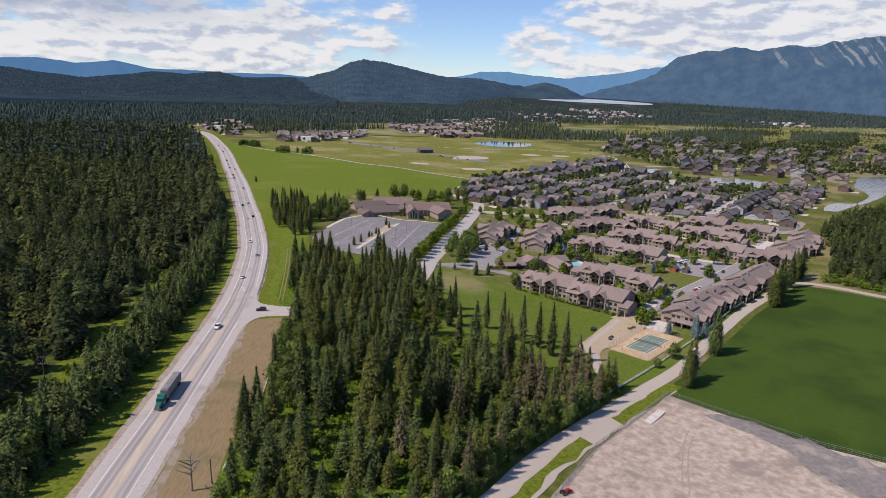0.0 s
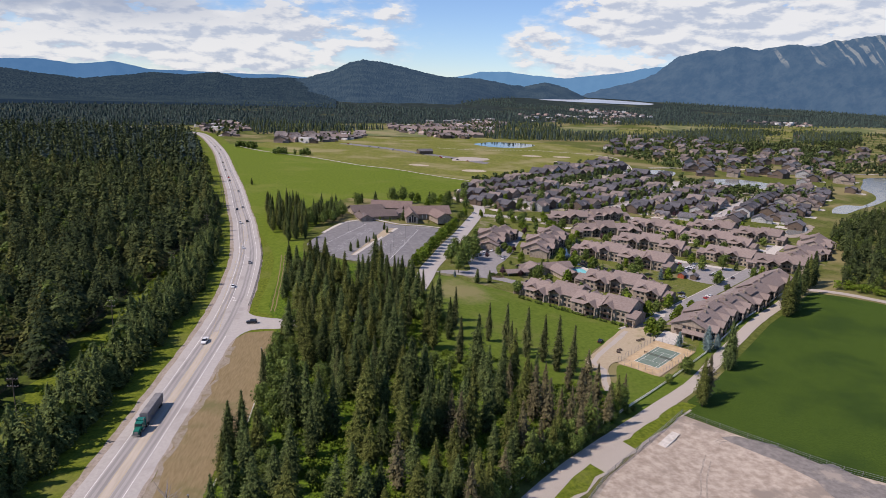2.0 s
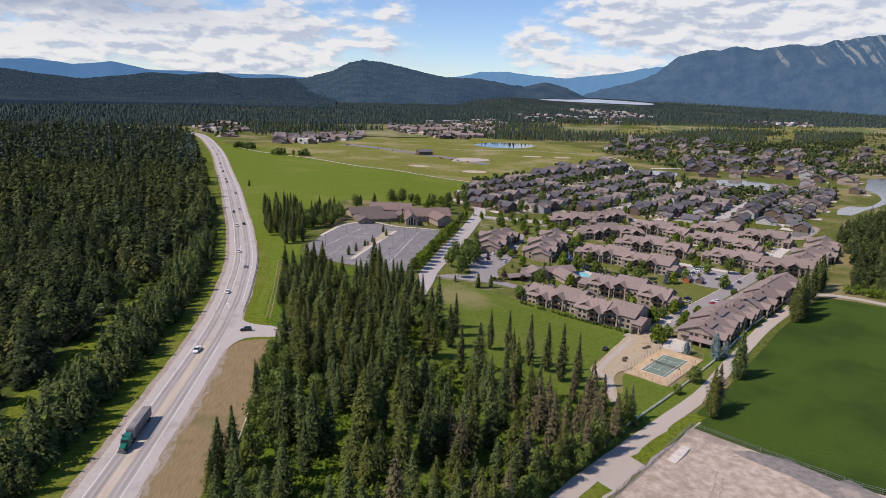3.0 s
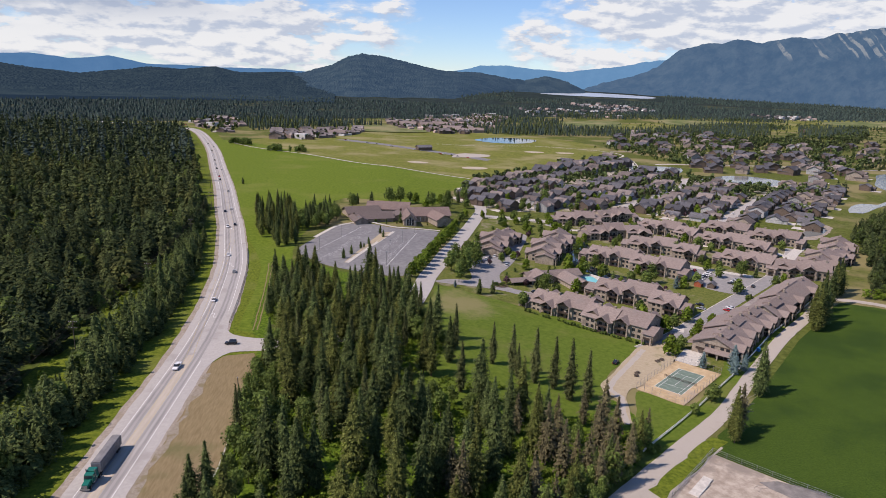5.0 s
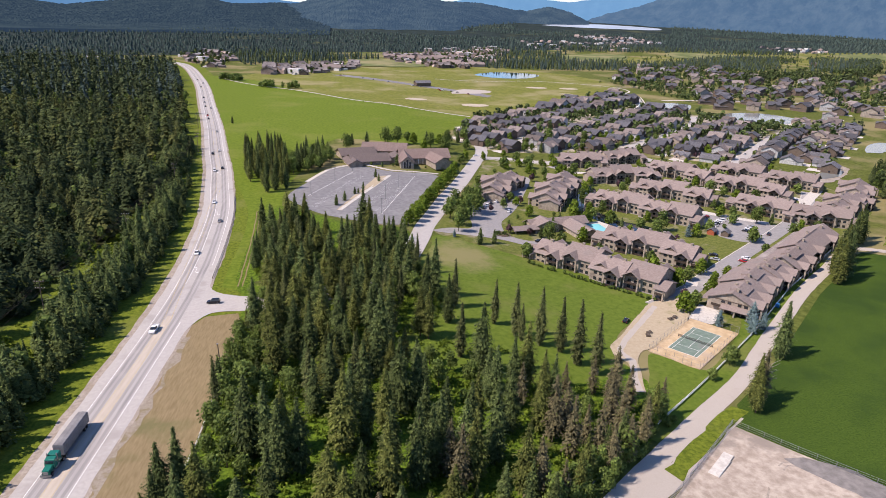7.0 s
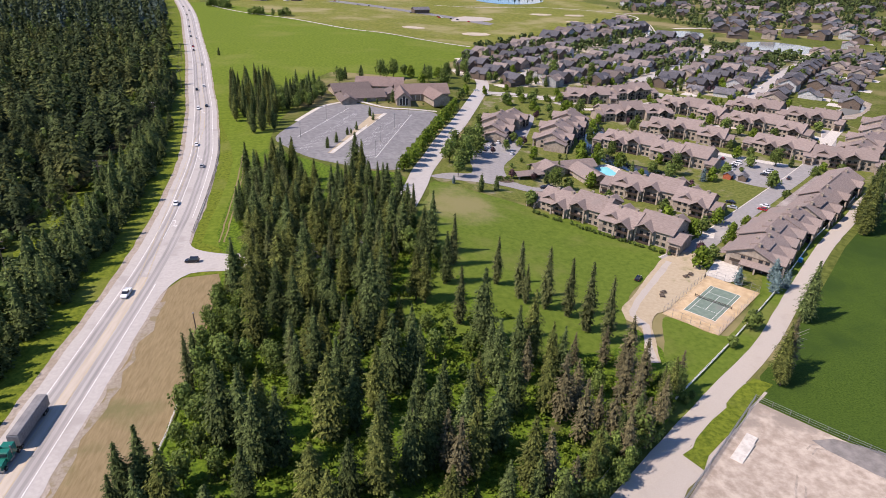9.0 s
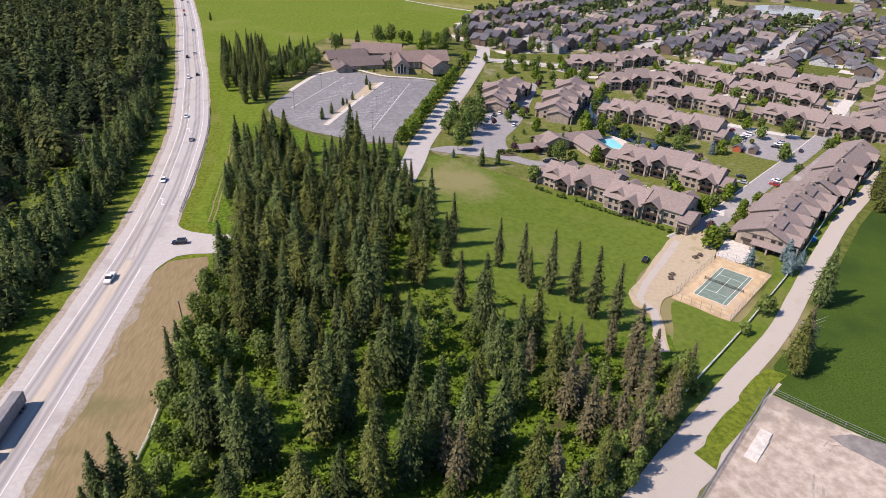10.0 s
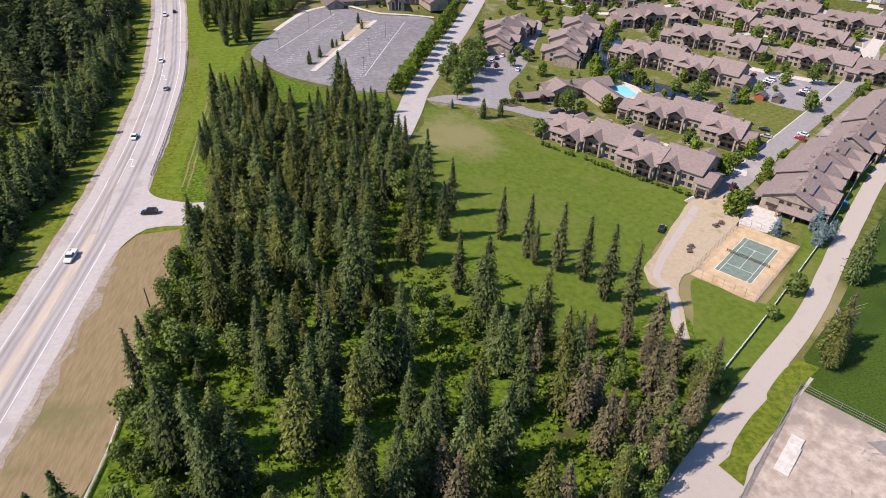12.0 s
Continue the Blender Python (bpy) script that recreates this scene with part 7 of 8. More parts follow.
forest("field_edge_shrubs", scatter([(286, 384), (303, 370), (330, 349), (360, 340), (364, 348), (332, 358), (305, 378), (292, 388)], 3.4, 49), [leafy_mesh(150 + i, 4.5, 2.4, 120, 0.45, 0.0, 6) for i in range(3)], "leaf_lime", "bright shrubs along the edge of the wood", 0.5, 1.3, category="shrubs")
# slim spruces on the lawn
for x, y, s in [(53.5, 288.5, 0.92), (59.5, 279.5, 1.08), (61, 276, 0.75), (67.1, 273.2, 1.15), (73.4, 268.9, 1.08), (77, 260.5, 1.22), (81.5, 254.5, 1.15), (37.2, 261.7, 1.02), (40, 302, 1.02)]:
    plant(SPRUCE[2], x, y, s, 1.1)
for x, y, s in [(16.5, 376, 0.7), (22.8, 382, 0.55), (7, 366, 0.8)]:
    plant(SPRUCE[1], x, y, s)

# ---------------------------------------------------------------- town in the distance
def town_building(seed, flat, roofmat, wallmat, label):
    r = random.Random(seed)
    ob = thing("town_building", label, "building", "town buildings")
    w, d, hh = r.uniform(16, 26), r.uniform(12, 18), r.uniform(5, 9)
    wall, roof = bmesh.new(), bmesh.new()
    if flat:
        box(wall, -w / 2, w / 2, -d / 2, d / 2, -1, hh)
        box(roof, -w / 2 - 0.4, w / 2 + 0.4, -d / 2 - 0.4, d / 2 + 0.4, hh, hh + 0.6)
        box(roof, -w / 4, -w / 8, -d / 5, d / 8, hh + 0.6, hh + 2.0)
    else:
        gable(wall, roof, -w / 2, w / 2, -d / 2, d / 2, -1, hh * 0.8, 3.4, "x", 0.6)
        gable(wall, roof, -w * 0.3, w * 0.05, -d / 2 - 3, 0, -1, hh * 0.75, 2.4, "y", 0.6)
    part("wall", finish(wall), wallmat, ob)
    part("roof", finish(roof), roofmat, ob)
    return ob


TOWN = [town_building(1, False, "town_roof", "town_wall", "grey-roofed building in the distant town"), town_building(2, False, "roof_brown", "town_wall", "brown-roofed building in the distant town"),
        town_building(3, True, "town_white", "town_wall", "flat white-roofed commercial building"), town_building(4, False, "town_roof", "wall_brown", "dark timber building in the distant town")]


def tiny_house(seed, flat):
    """A far-off house or shop, a few metres of wall under a roof."""
    r = random.Random(seed)
    w, d, hh, ri = r.uniform(5, 9), r.uniform(4, 7), r.uniform(3.5, 6.5), 0.4 if flat else r.uniform(2.2, 3.4)
    v = [(-w, -d, -1), (w, -d, -1), (w, d, -1), (-w, d, -1), (-w, -d, hh), (w, -d, hh), (w, d, hh), (-w, d, hh), (-w - .5, 0, hh + ri), (w + .5, 0, hh + ri)]
    f = [(0, 1, 5), (0, 5, 4), (1, 2, 6), (1, 6, 5), (2, 3, 7), (2, 7, 6), (3, 0, 4), (3, 4, 7), (4, 5, 9), (4, 9, 8), (6, 7, 8), (6, 8, 9), (5, 6, 9), (7, 4, 8)]
    return v, f


TOWN_AREAS = [[(55, 1656), (46, 1883), (236, 2019), (400, 2330), (430, 2180), (216, 1506), (162, 1485)], [(-177, 1351), (-25, 1500), (-23, 1396), (-103, 1256), (-162, 1236)],
              [(-412, 1624), (-356, 1800), (-290, 1622), (-260, 1363), (-295, 1348)], [(560, 2330), (900, 2330), (900, 2500), (560, 2500)]]
town_spots = scatter(FAR_TOWN, 30, 59, 5) + scatter(LAKE_TOWN, 30, 58, 5) + scatter(PLAIN_TOWN, 34, 56, 5) + [p for k, area in enumerate(TOWN_AREAS) for p in scatter(area, (21, 19, 30, 40)[k], 57 + k, 5) if abs(p[0] - highway_x(p[1])) > 26]
forest("town_houses", town_spots[::2], [tiny_house(i, False) for i in range(4)], "town_roof", "far-off houses of the town", 0.6, 1.05, category="town")
forest("town_shops", town_spots[1::4], [tiny_house(i + 9, True) for i in range(3)], "town_white", "far-off pale shops and sheds of the town", 0.6, 1.4, category="town")
forest("town_lodges", town_spots[3::4], [tiny_house(i + 19, False) for i in range(3)], "town_wall", "far-off brown lodges of the town", 0.6, 1.1, category="town")
forest("town_trees", [p for k, area in enumerate(TOWN_AREAS) for p in scatter(area, (17, 17, 15, 24)[k], 77 + k, 5) if abs(p[0] - highway_x(p[1])) > 22], FAR_LEAFY + [leafy_mesh(116, 11, 4.0, 34, 1.4)], "leaf_far", "trees between the far-off houses of the town", 0.7, 1.4, category="trees")
random.seed(9)
for area, gap, sd, kinds in ((TOWN_AREAS[1], 27, 51, TOWN[:2] + TOWN[3:]), (TOWN_AREAS[0], 46, 52, TOWN[:2] + TOWN[1:]), (TOWN_AREAS[2], 60, 53, TOWN), (TOWN_AREAS[3], 120, 54, TOWN[2:3])):
    for x, y in scatter(area, gap, sd, 6):
        if abs(x - highway_x(y)) > 30 or y > 1700:
            set_down(random.choice(kinds), x, y, random.choice((0, 90, 46)) + rnd(-8, 8), scale=rnd(0.85, 1.35))
for x, y in ((268, 2190), (341, 2235), (405, 2300), (178, 2120), (236, 2150)):
    set_down(TOWN[2], x, y, rnd(-10, 10), scale=rnd(1.1, 1.5))
for x, y in ((58, 1746), (120, 1800), (174, 1735), (186, 1580), (238, 1565), (280, 1657), (90, 1700), (140, 1690)):
    set_down(TOWN[1], x, y, rnd(-25, 25), scale=rnd(1.3, 1.8))
ribbon("road_town_street", curve_points([(-292, 1352), (-300, 1480), (-318, 1640), (-340, 1800)], 12), -6, 6, "asphalt", 0.4, "pale street leading into the town", "street")

# ---------------------------------------------------------------- tennis court
court = thing("tennis_court", "green tennis court with white lines on a tan surround", "tennis court", at=pose(128.3, 278.9, height(128.3, 278.9) + 0.05, 0, 0, 42.5))
part("surround", finish(boxed(-19.5, 19.0, -9.6, 9.6, -0.6, 0.22)), "court_tan", court, "worn tan court surround")
part("playing_surface", finish(boxed(-11.885, 11.885, -5.485, 5.485, 0.1, 0.235)), "court_green", court, "faded green playing surface")
for x0, x1, y0, y1 in [(-11.9, 11.9, -5.5, -5.38), (-11.9, 11.9, 5.38, 5.5), (-11.9, -11.77, -5.38, 5.38), (11.77, 11.9, -5.38, 5.38), (-11.77, 11.77, -4.18, -4.06), (-11.77, 11.77, 4.06, 4.18),
                       (-6.46, -6.34, -4.06, 4.06), (6.34, 6.46, -4.06, 4.06), (-6.34, 6.34, -0.06, 0.06)]:
    part("court_line", finish(boxed(x0, x1, y0, y1, 0.2, 0.245)), "road_paint", court)
net = bmesh.new()
for i in range(27):
    y = -6.3 + 12.6 * i / 26
    box(net, -0.02, 0.02, y - 0.02, y + 0.02, 0.25, 1.15)
for z in (0.35, 0.5, 0.65, 0.8, 0.95):
    box(net, -0.015, 0.015, -6.3, 6.3, z, z + 0.03)
box(net, -0.05, 0.05, -6.3, 6.3, 1.1, 1.2)
part("net", finish(net), "trim_dark", court, "dark tennis net with a tape along the top")
shared_boxes("net_post", (0.14, 0.14, 1.2), "trim_dark", court, [(0, -6.45, 0.2, 0), (0, 6.45, 0.2, 0)])
court_fence = thing("court_fence", "tall wire fence round the tennis court", "fence", at=pose(128.3, 278.9, height(128.3, 278.9) + 0.05, 0, 0, 42.5))
places = [(-19.3 + 38.1 * i / 12, s * 9.4, -0.6, 0) for i in range(13) for s in (-1, 1)] + [(x, -9.4 + 18.8 * i / 6, -0.6, 0) for i in range(1, 6) for x in (-19.3, 18.8)]
shared_boxes("post", (0.09, 0.09, 3.6), "metal_grey", court_fence, places)
for z in (0.4, 1.6, 2.95):
    shared_boxes("rail", (38.1, 0.035, 0.035), "metal_grey", court_fence, [(-0.25, -9.4, z, 0), (-0.25, 9.4, z, 0)])
    shared_boxes("rail", (0.035, 18.8, 0.035), "metal_grey", court_fence, [(-19.3, 0, z, 0), (18.8, 0, z, 0)])


# ---------------------------------------------------------------- fences, guardrail, poles
def rail_fence(name, label, line, step, postsize, rails, material, lift=0.0, postmat=None):
    """Posts along a line with rails from post to post."""
    pts = []
    run = 0.0
    for (xa, ya), (xb, yb) in zip(line, line[1:]):
        n = max(1, round(math.hypot(xb - xa, yb - ya) / step))
        pts += [(xa + (xb - xa) * i / n, ya + (yb - ya) * i / n) for i in range(n)]
    pts.append(line[-1])
    x0, y0 = pts[0]
    ob = thing(name, label, "fence" if "guard" not in name else "guardrail", at=pose(x0, y0, height(x0, y0) + lift))
    base = height(x0, y0)
    shared_boxes("post", postsize, postmat or material, ob, [(x - x0, y - y0, height(x, y) - base - 0.1, 0) for x, y in pts])
    for zr, hr in rails:
        first = None
        for (xa, ya), (xb, yb) in zip(pts, pts[1:]):
            d = Vector((xb - xa, yb - ya, height(xb, yb) - height(xa, ya)))
            if first is None:
                first = part("rail", finish(boxed(0, 1, -0.06, 0.06, 0, hr)), material, ob)
                r = first
            else:
                r = new("rail", first.data)
                r.parent = ob
            r.matrix_basis = Matrix.Translation((xa - x0, ya - y0, height(xa, ya) - base + zr)) @ Euler((0, -math.asin(d.z / d.length), math.atan2(d.y, d.x))).to_matrix().to_4x4() @ Matrix.Diagonal((d.length, 1, 1, 1))
    return ob


rail_fence("board_fence", "pale weathered board fence along the gravel road", [(20, 150), (46, 182), (70, 206), (98, 232.5), (124, 256), (156, 286), (197, 328), (229, 356.5), (250, 376)], 4.4, (0.18, 0.18, 1.5), [(0.35, 0.3), (0.95, 0.3)], "fence_white")
rail_fence("board_fence", "pale board fence beside the dry strip", [(-40.5, 170), (-38.5, 195), (-37, 215), (-37.2, 233), (-37.5, 250)], 3.0, (0.16, 0.16, 1.3), [(0.4, 0.25), (0.85, 0.25)], "fence_white")
rail_fence("wire_fence", "grey post and wire fence round the bare lot", [(48, 153), (72, 185), (94, 206.5), (115, 227), (127, 213), (150, 188), (175, 170)], 5.0, (0.14, 0.14, 1.9), [(0.3, 0.04), (1.0, 0.04), (1.65, 0.05)], "metal_grey")
rail_fence("guardrail", "grey steel guardrail on dark posts at the curve", [(-57.6, 331), (-58.9, 350), (-60.5, 370), (-64, 405), (-67, 428), (-73, 462)], 3.0, (0.22, 0.22, 0.95), [(0.5, 0.32)], "metal_grey", 0.1, "timber_pole")


def power_pole(x, y, tall=15.0):
    ob = thing("power_pole", "tall wooden power pole with two crossarms", "power pole", "power poles", at=pose(x, y, height(x, y)))
    bm = bmesh.new()
    bmesh.ops.create_cone(bm, segments=8, radius1=0.22, radius2=0.13, depth=tall + 1, cap_ends=True, matrix=Matrix.Translation((0, 0, tall / 2 - 0.5)))
    part("pole", bm, "timber_pole", ob)
    for z in (tall - 0.6, tall - 3.0):
        part("crossarm", finish(boxed(-1.6, 1.6, -0.1, 0.1, z, z + 0.2)), "timber_pole", ob)
    shared_boxes("insulator", (0.12, 0.12, 0.3), "trim_white", ob, [(q, 0, z + 0.2, 0) for z in (tall - 0.6, tall - 3.0) for q in (-1.45, -0.6, 0.6, 1.45)])
    return ob


POLES = [(-112, 60), (-109.5, 140), (-108, 217), (-107, 294), (-105.5, 376), (-112, 482), (-124, 590), (-150, 700)]
pole = None
for x, y in POLES:
    pole = power_pole(x, y) if pole is None else copy_thing(pole, pose(x, y, height(x, y)))
for q, z in [(-1.45, 14.9), (-0.6, 14.9), (0.6, 14.9), (1.45, 14.9), (-1.45, 12.5), (1.45, 12.5)]:
    wire = thing("power_line", "dark sagging overhead wire", "cable", "power lines", at=pose(*POLES[0], 0))
    for (xa, ya), (xb, yb) in zip(POLES, POLES[1:]):
        c = bpy.data.curves.new("span", "CURVE")
        c.dimensions, c.bevel_depth, c.bevel_resolution = "3D", 0.035, 0
        sp = c.splines.new("POLY")
        sp.points.add(10)
        for i in range(11):
            t = i / 10
            sp.points[i].co = (xa + q + (xb - xa) * t - POLES[0][0], ya + (yb - ya) * t - POLES[0][1], z - 1.6 * 4 * t * (1 - t), 1)
        c.materials.append(MATS["trim_dark"])
        ob = new("span", c)
        ob.parent = wire
for x, y, tall in ((-39.5, 258, 8.0), (-42, 164, 8.0)):
    ob = thing("wooden_post", "dark leaning wooden utility post", "post", at=pose(x, y, 0, 0, -2, 0))
    bm = bmesh.new()
    bmesh.ops.create_cone(bm, segments=8, radius1=0.2, radius2=0.14, depth=tall, cap_ends=True, matrix=Matrix.Translation((0, 0, tall / 2 - 0.3)))
    part("shaft", bm, "timber_pole", ob)
    part("cap", finish(boxed(-0.25, 0.25, -0.25, 0.25, tall - 0.4, tall - 0.2)), "metal_grey", ob)
snag = thing("dead_tree", "bare grey dead tree", "tree", at=pose(-46.4, 161, 0))
part("trunk", trunk_bm(11, 0.32, 0.08, 22, 99, 3.6), "dead_wood", snag)
snag = thing("dead_tree", "grey leafless branches of a dying spruce", "tree", at=pose(133, 242, height(133, 242)))
part("trunk", trunk_bm(12, 0.26, 0.06, 26, 98, 3.4), "dead_wood", snag)


# ---------------------------------------------------------------- vehicles
def wheel_part(parent, x, y, r=0.34, w=0.24, rim=True):
    bm = bmesh.new()
    bmesh.ops.create_cone(bm, segments=14, radius1=r, radius2=r, depth=w, cap_ends=True, matrix=Matrix.Translation((x, y, r)) @ Matrix.Rotation(math.pi / 2, 4, "X"))
    tyre = part("wheel", bm, "tyre", parent)
    if not rim:
        return
    bm = bmesh.new()
    bmesh.ops.create_cone(bm, segments=10, radius1=r * 0.6, radius2=r * 0.5, depth=w + 0.03, cap_ends=True, matrix=Matrix.Translation((x, y, r)) @ Matrix.Rotation(math.pi / 2, 4, "X"))
    part("rim", bm, "metal_grey", tyre)


def car(color, label, kind="car", near=True):
    """A car along +x: a shaped body, a tinted glasshouse, a roof panel and four wheels."""
    ob = thing("car" if kind != "pickup" else "pickup_truck", label, "car" if kind != "pickup" else "pickup")
    L, W = {"car": (4.6, 1.82), "suv": (4.9, 1.95), "pickup": (5.7, 2.0)}[kind]
    belt, top = {"car": (0.92, 1.45), "suv": (1.1, 1.8), "pickup": (1.1, 1.85)}[kind]
    bm = bmesh.new()
    hw = W / 2
    prof = [(-L / 2, 0.42), (-L / 2 + 0.12, 0.28), (L / 2 - 0.15, 0.28), (L / 2, 0.45), (L / 2 - 0.05, belt * 0.72), (L / 2 - 0.6, belt * 0.86), (L * 0.2, belt), (-L / 2 + 0.1, belt), (-L / 2, belt * 0.8)]
    prism(bm, prof, "y", -hw, hw)
    finish(bm)
    bmesh.ops.bevel(bm, geom=bm.edges[:], offset=0.06, segments=2, affect="EDGES")
    part("body", bm, color, ob)
    a, b, c, d = {"car": (-1.75, -1.15, 0.35, 1.05), "suv": (-2.3, -2.05, 0.5, 1.15), "pickup": (-0.75, -0.55, 0.75, 1.35)}[kind]
    bm = bmesh.new()
    vs = [bm.verts.new(p) for p in [(a, -hw * 0.93, belt - 0.02), (d, -hw * 0.93, belt - 0.02), (d, hw * 0.93, belt - 0.02), (a, hw * 0.93, belt - 0.02), (b, -hw * 0.74, top - 0.05), (c, -hw * 0.74, top - 0.05), (c, hw * 0.74, top - 0.05), (b, hw * 0.74, top - 0.05)]]
    for f in ((3, 2, 1, 0), (4, 5, 6, 7), (0, 1, 5, 4), (1, 2, 6, 5), (2, 3, 7, 6), (3, 0, 4, 7)):
        bm.faces.new([vs[i] for i in f])
    part("glasshouse", finish(bm), "window_glass", ob, "dark tinted glasshouse")
    part("roof", finish(boxed(b - 0.05, c + 0.05, -hw * 0.77, hw * 0.77, top - 0.06, top + 0.02, bevel=0.02)), color, ob)
    if kind == "pickup":
        bed = bmesh.new()
        for q in ((-L / 2 + 0.05, a - 0.1, -hw + 0.03, -hw + 0.13), (-L / 2 + 0.05, a - 0.1, hw - 0.13, hw - 0.03), (-L / 2 + 0.02, -L / 2 + 0.1, -hw + 0.13, hw - 0.13)):
            box(bed, q[0], q[1], q[2], q[3], belt - 0.05, belt + 0.22)
        part("cargo_bed", finish(bed), color, ob)
    for s in (-1, 1):
        if not near:
            continue
        part("headlight", finish(boxed(L / 2 - 0.16, L / 2 - 0.02, s * hw * 0.7 - 0.18, s * hw * 0.7 + 0.18, belt * 0.62, belt * 0.75)), "trim_white", ob)
        part("tail_light", finish(boxed(-L / 2 - 0.02, -L / 2 + 0.1, s * hw * 0.75 - 0.14, s * hw * 0.75 + 0.14, belt * 0.66, belt * 0.84)), "car_red", ob)
    for x in (-L * 0.3, L * 0.31):
        for s in (-1, 1):
            wheel_part(ob, x, s * (hw - 0.12), rim=near)
    return ob


CARS = {"white": car("car_white", "small white car on the asphalt"), "black": car("car_black", "black car parked on the ground"), "silver": car("car_silver", "silver grey car on the asphalt"),
        "red": car("car_red", "bright red parked car"), "suv": car("car_black", "dark long car waiting at the junction", "suv"), "pickup": car("car_white", "white pickup truck on the highway", "pickup"),
        "wsuv": car("car_white", "white high-roofed car on the asphalt", "suv")}


FAR_CARS = {"white": car("car_white", "far white car on the asphalt", "car", False), "black": car("car_black", "far black car on the asphalt", "car", False), "silver": car("car_silver", "far grey car on the asphalt", "car", False),
            "red": car("car_red", "far red car on the asphalt", "car", False), "wsuv": car("car_white", "far white high-roofed car", "suv", False)}


def park(kind, x, y, turn, lift=0.2):
    ob = set_down(CARS[kind] if y < 440 else FAR_CARS[kind], x, y, turn)
    ob.location.z += lift
    return ob


park("suv", -51.8, 305.8, 184)
park("pickup", -66.8, 283, -92)
CARS_ON_ROAD = [("white", 361, -3.0), ("silver", 410, 2.2), ("white", 447, -2.6), ("wsuv", 527, -2.7), ("black", 533, 2.5), ("black", 583, -2.6), ("white", 594, 2.4), ("silver", 679, 2.4), ("black", 753, -2.5),
                ("red", 776, -2.5), ("white", 827, 2.4), ("black", 840, -2.5), ("silver", 875, -2.5), ("black", 918, -2.5), ("white", 978, -2.5), ("black", 1031, -2.5), ("silver", 1080, 2.4), ("black", 1130, -2.5), ("white", 1210, -2.5)]
for kind, y, off in CARS_ON_ROAD:
    i = min(range(len(HIGHWAY) - 1), key=lambda k: abs(HIGHWAY[k][1] - y))
    (xa, ya), (xb, yb) = HIGHWAY[i], HIGHWAY[i + 1]
    a = math.degrees(math.atan2(yb - ya, xb - xa))
    nx, ny = math.sin(radians(a)), -math.cos(radians(a))
    park(kind, highway_x(y) + nx * off, y + ny * off, a + (180 if off < 0 else 0))
for kind, x, y, a in [("black", 108, 296.7, 55), ("red", 212.5, 438.5, 40), ("white", 205.5, 418.5, 140), ("silver", 208.5, 421.5, 140), ("black", 211.5, 425, 140), ("white", 214.5, 428, 140), ("wsuv", 217.5, 431, 140), ("white", 226, 414.5, 140),
                      ("silver", 229.5, 418, 140), ("black", 222, 410.5, 140), ("black", 232.5, 404.5, 47), ("black", 182.5, 371.5, 140), ("silver", 180, 365, 140), ("red", 193.5, 362, 130), ("white", 197, 366, 130), ("white", 79, 456.5, 70),
                      ("black", 82.5, 462, 70), ("white", 86.5, 467, 70), ("silver", 72, 442.5, 60), ("black", 93, 473, 70), ("black", 99, 393.5, 10), ("black", 96, 391.5, 10), ("white", 90.5, 446, 70), ("black", 75.5, 449.5, 70),
                      ("white", 105, 505, 64), ("silver", 161, 585, 30), ("white", 95, 610, 10), ("silver", 330, 610, 46), ("white", 345, 632, 46)]:
    park(kind, x, y, a)
random.seed(21)
for st in (STREET_A, STREET_B, STREET_D):
    for q in offset_line(st, 3.4)[2::5]:
        if random.random() < 0.6:
            park(random.choice(("white", "silver", "black", "wsuv")), q[0], q[1], 46)
for k in range(12):
    x, y = rnd(-395, -285), rnd(1480, 1690)
    if abs(x - highway_x(y)) > 22:
        park(random.choice(("white", "silver", "black", "red", "wsuv")), x, y, random.choice((0, 90)))


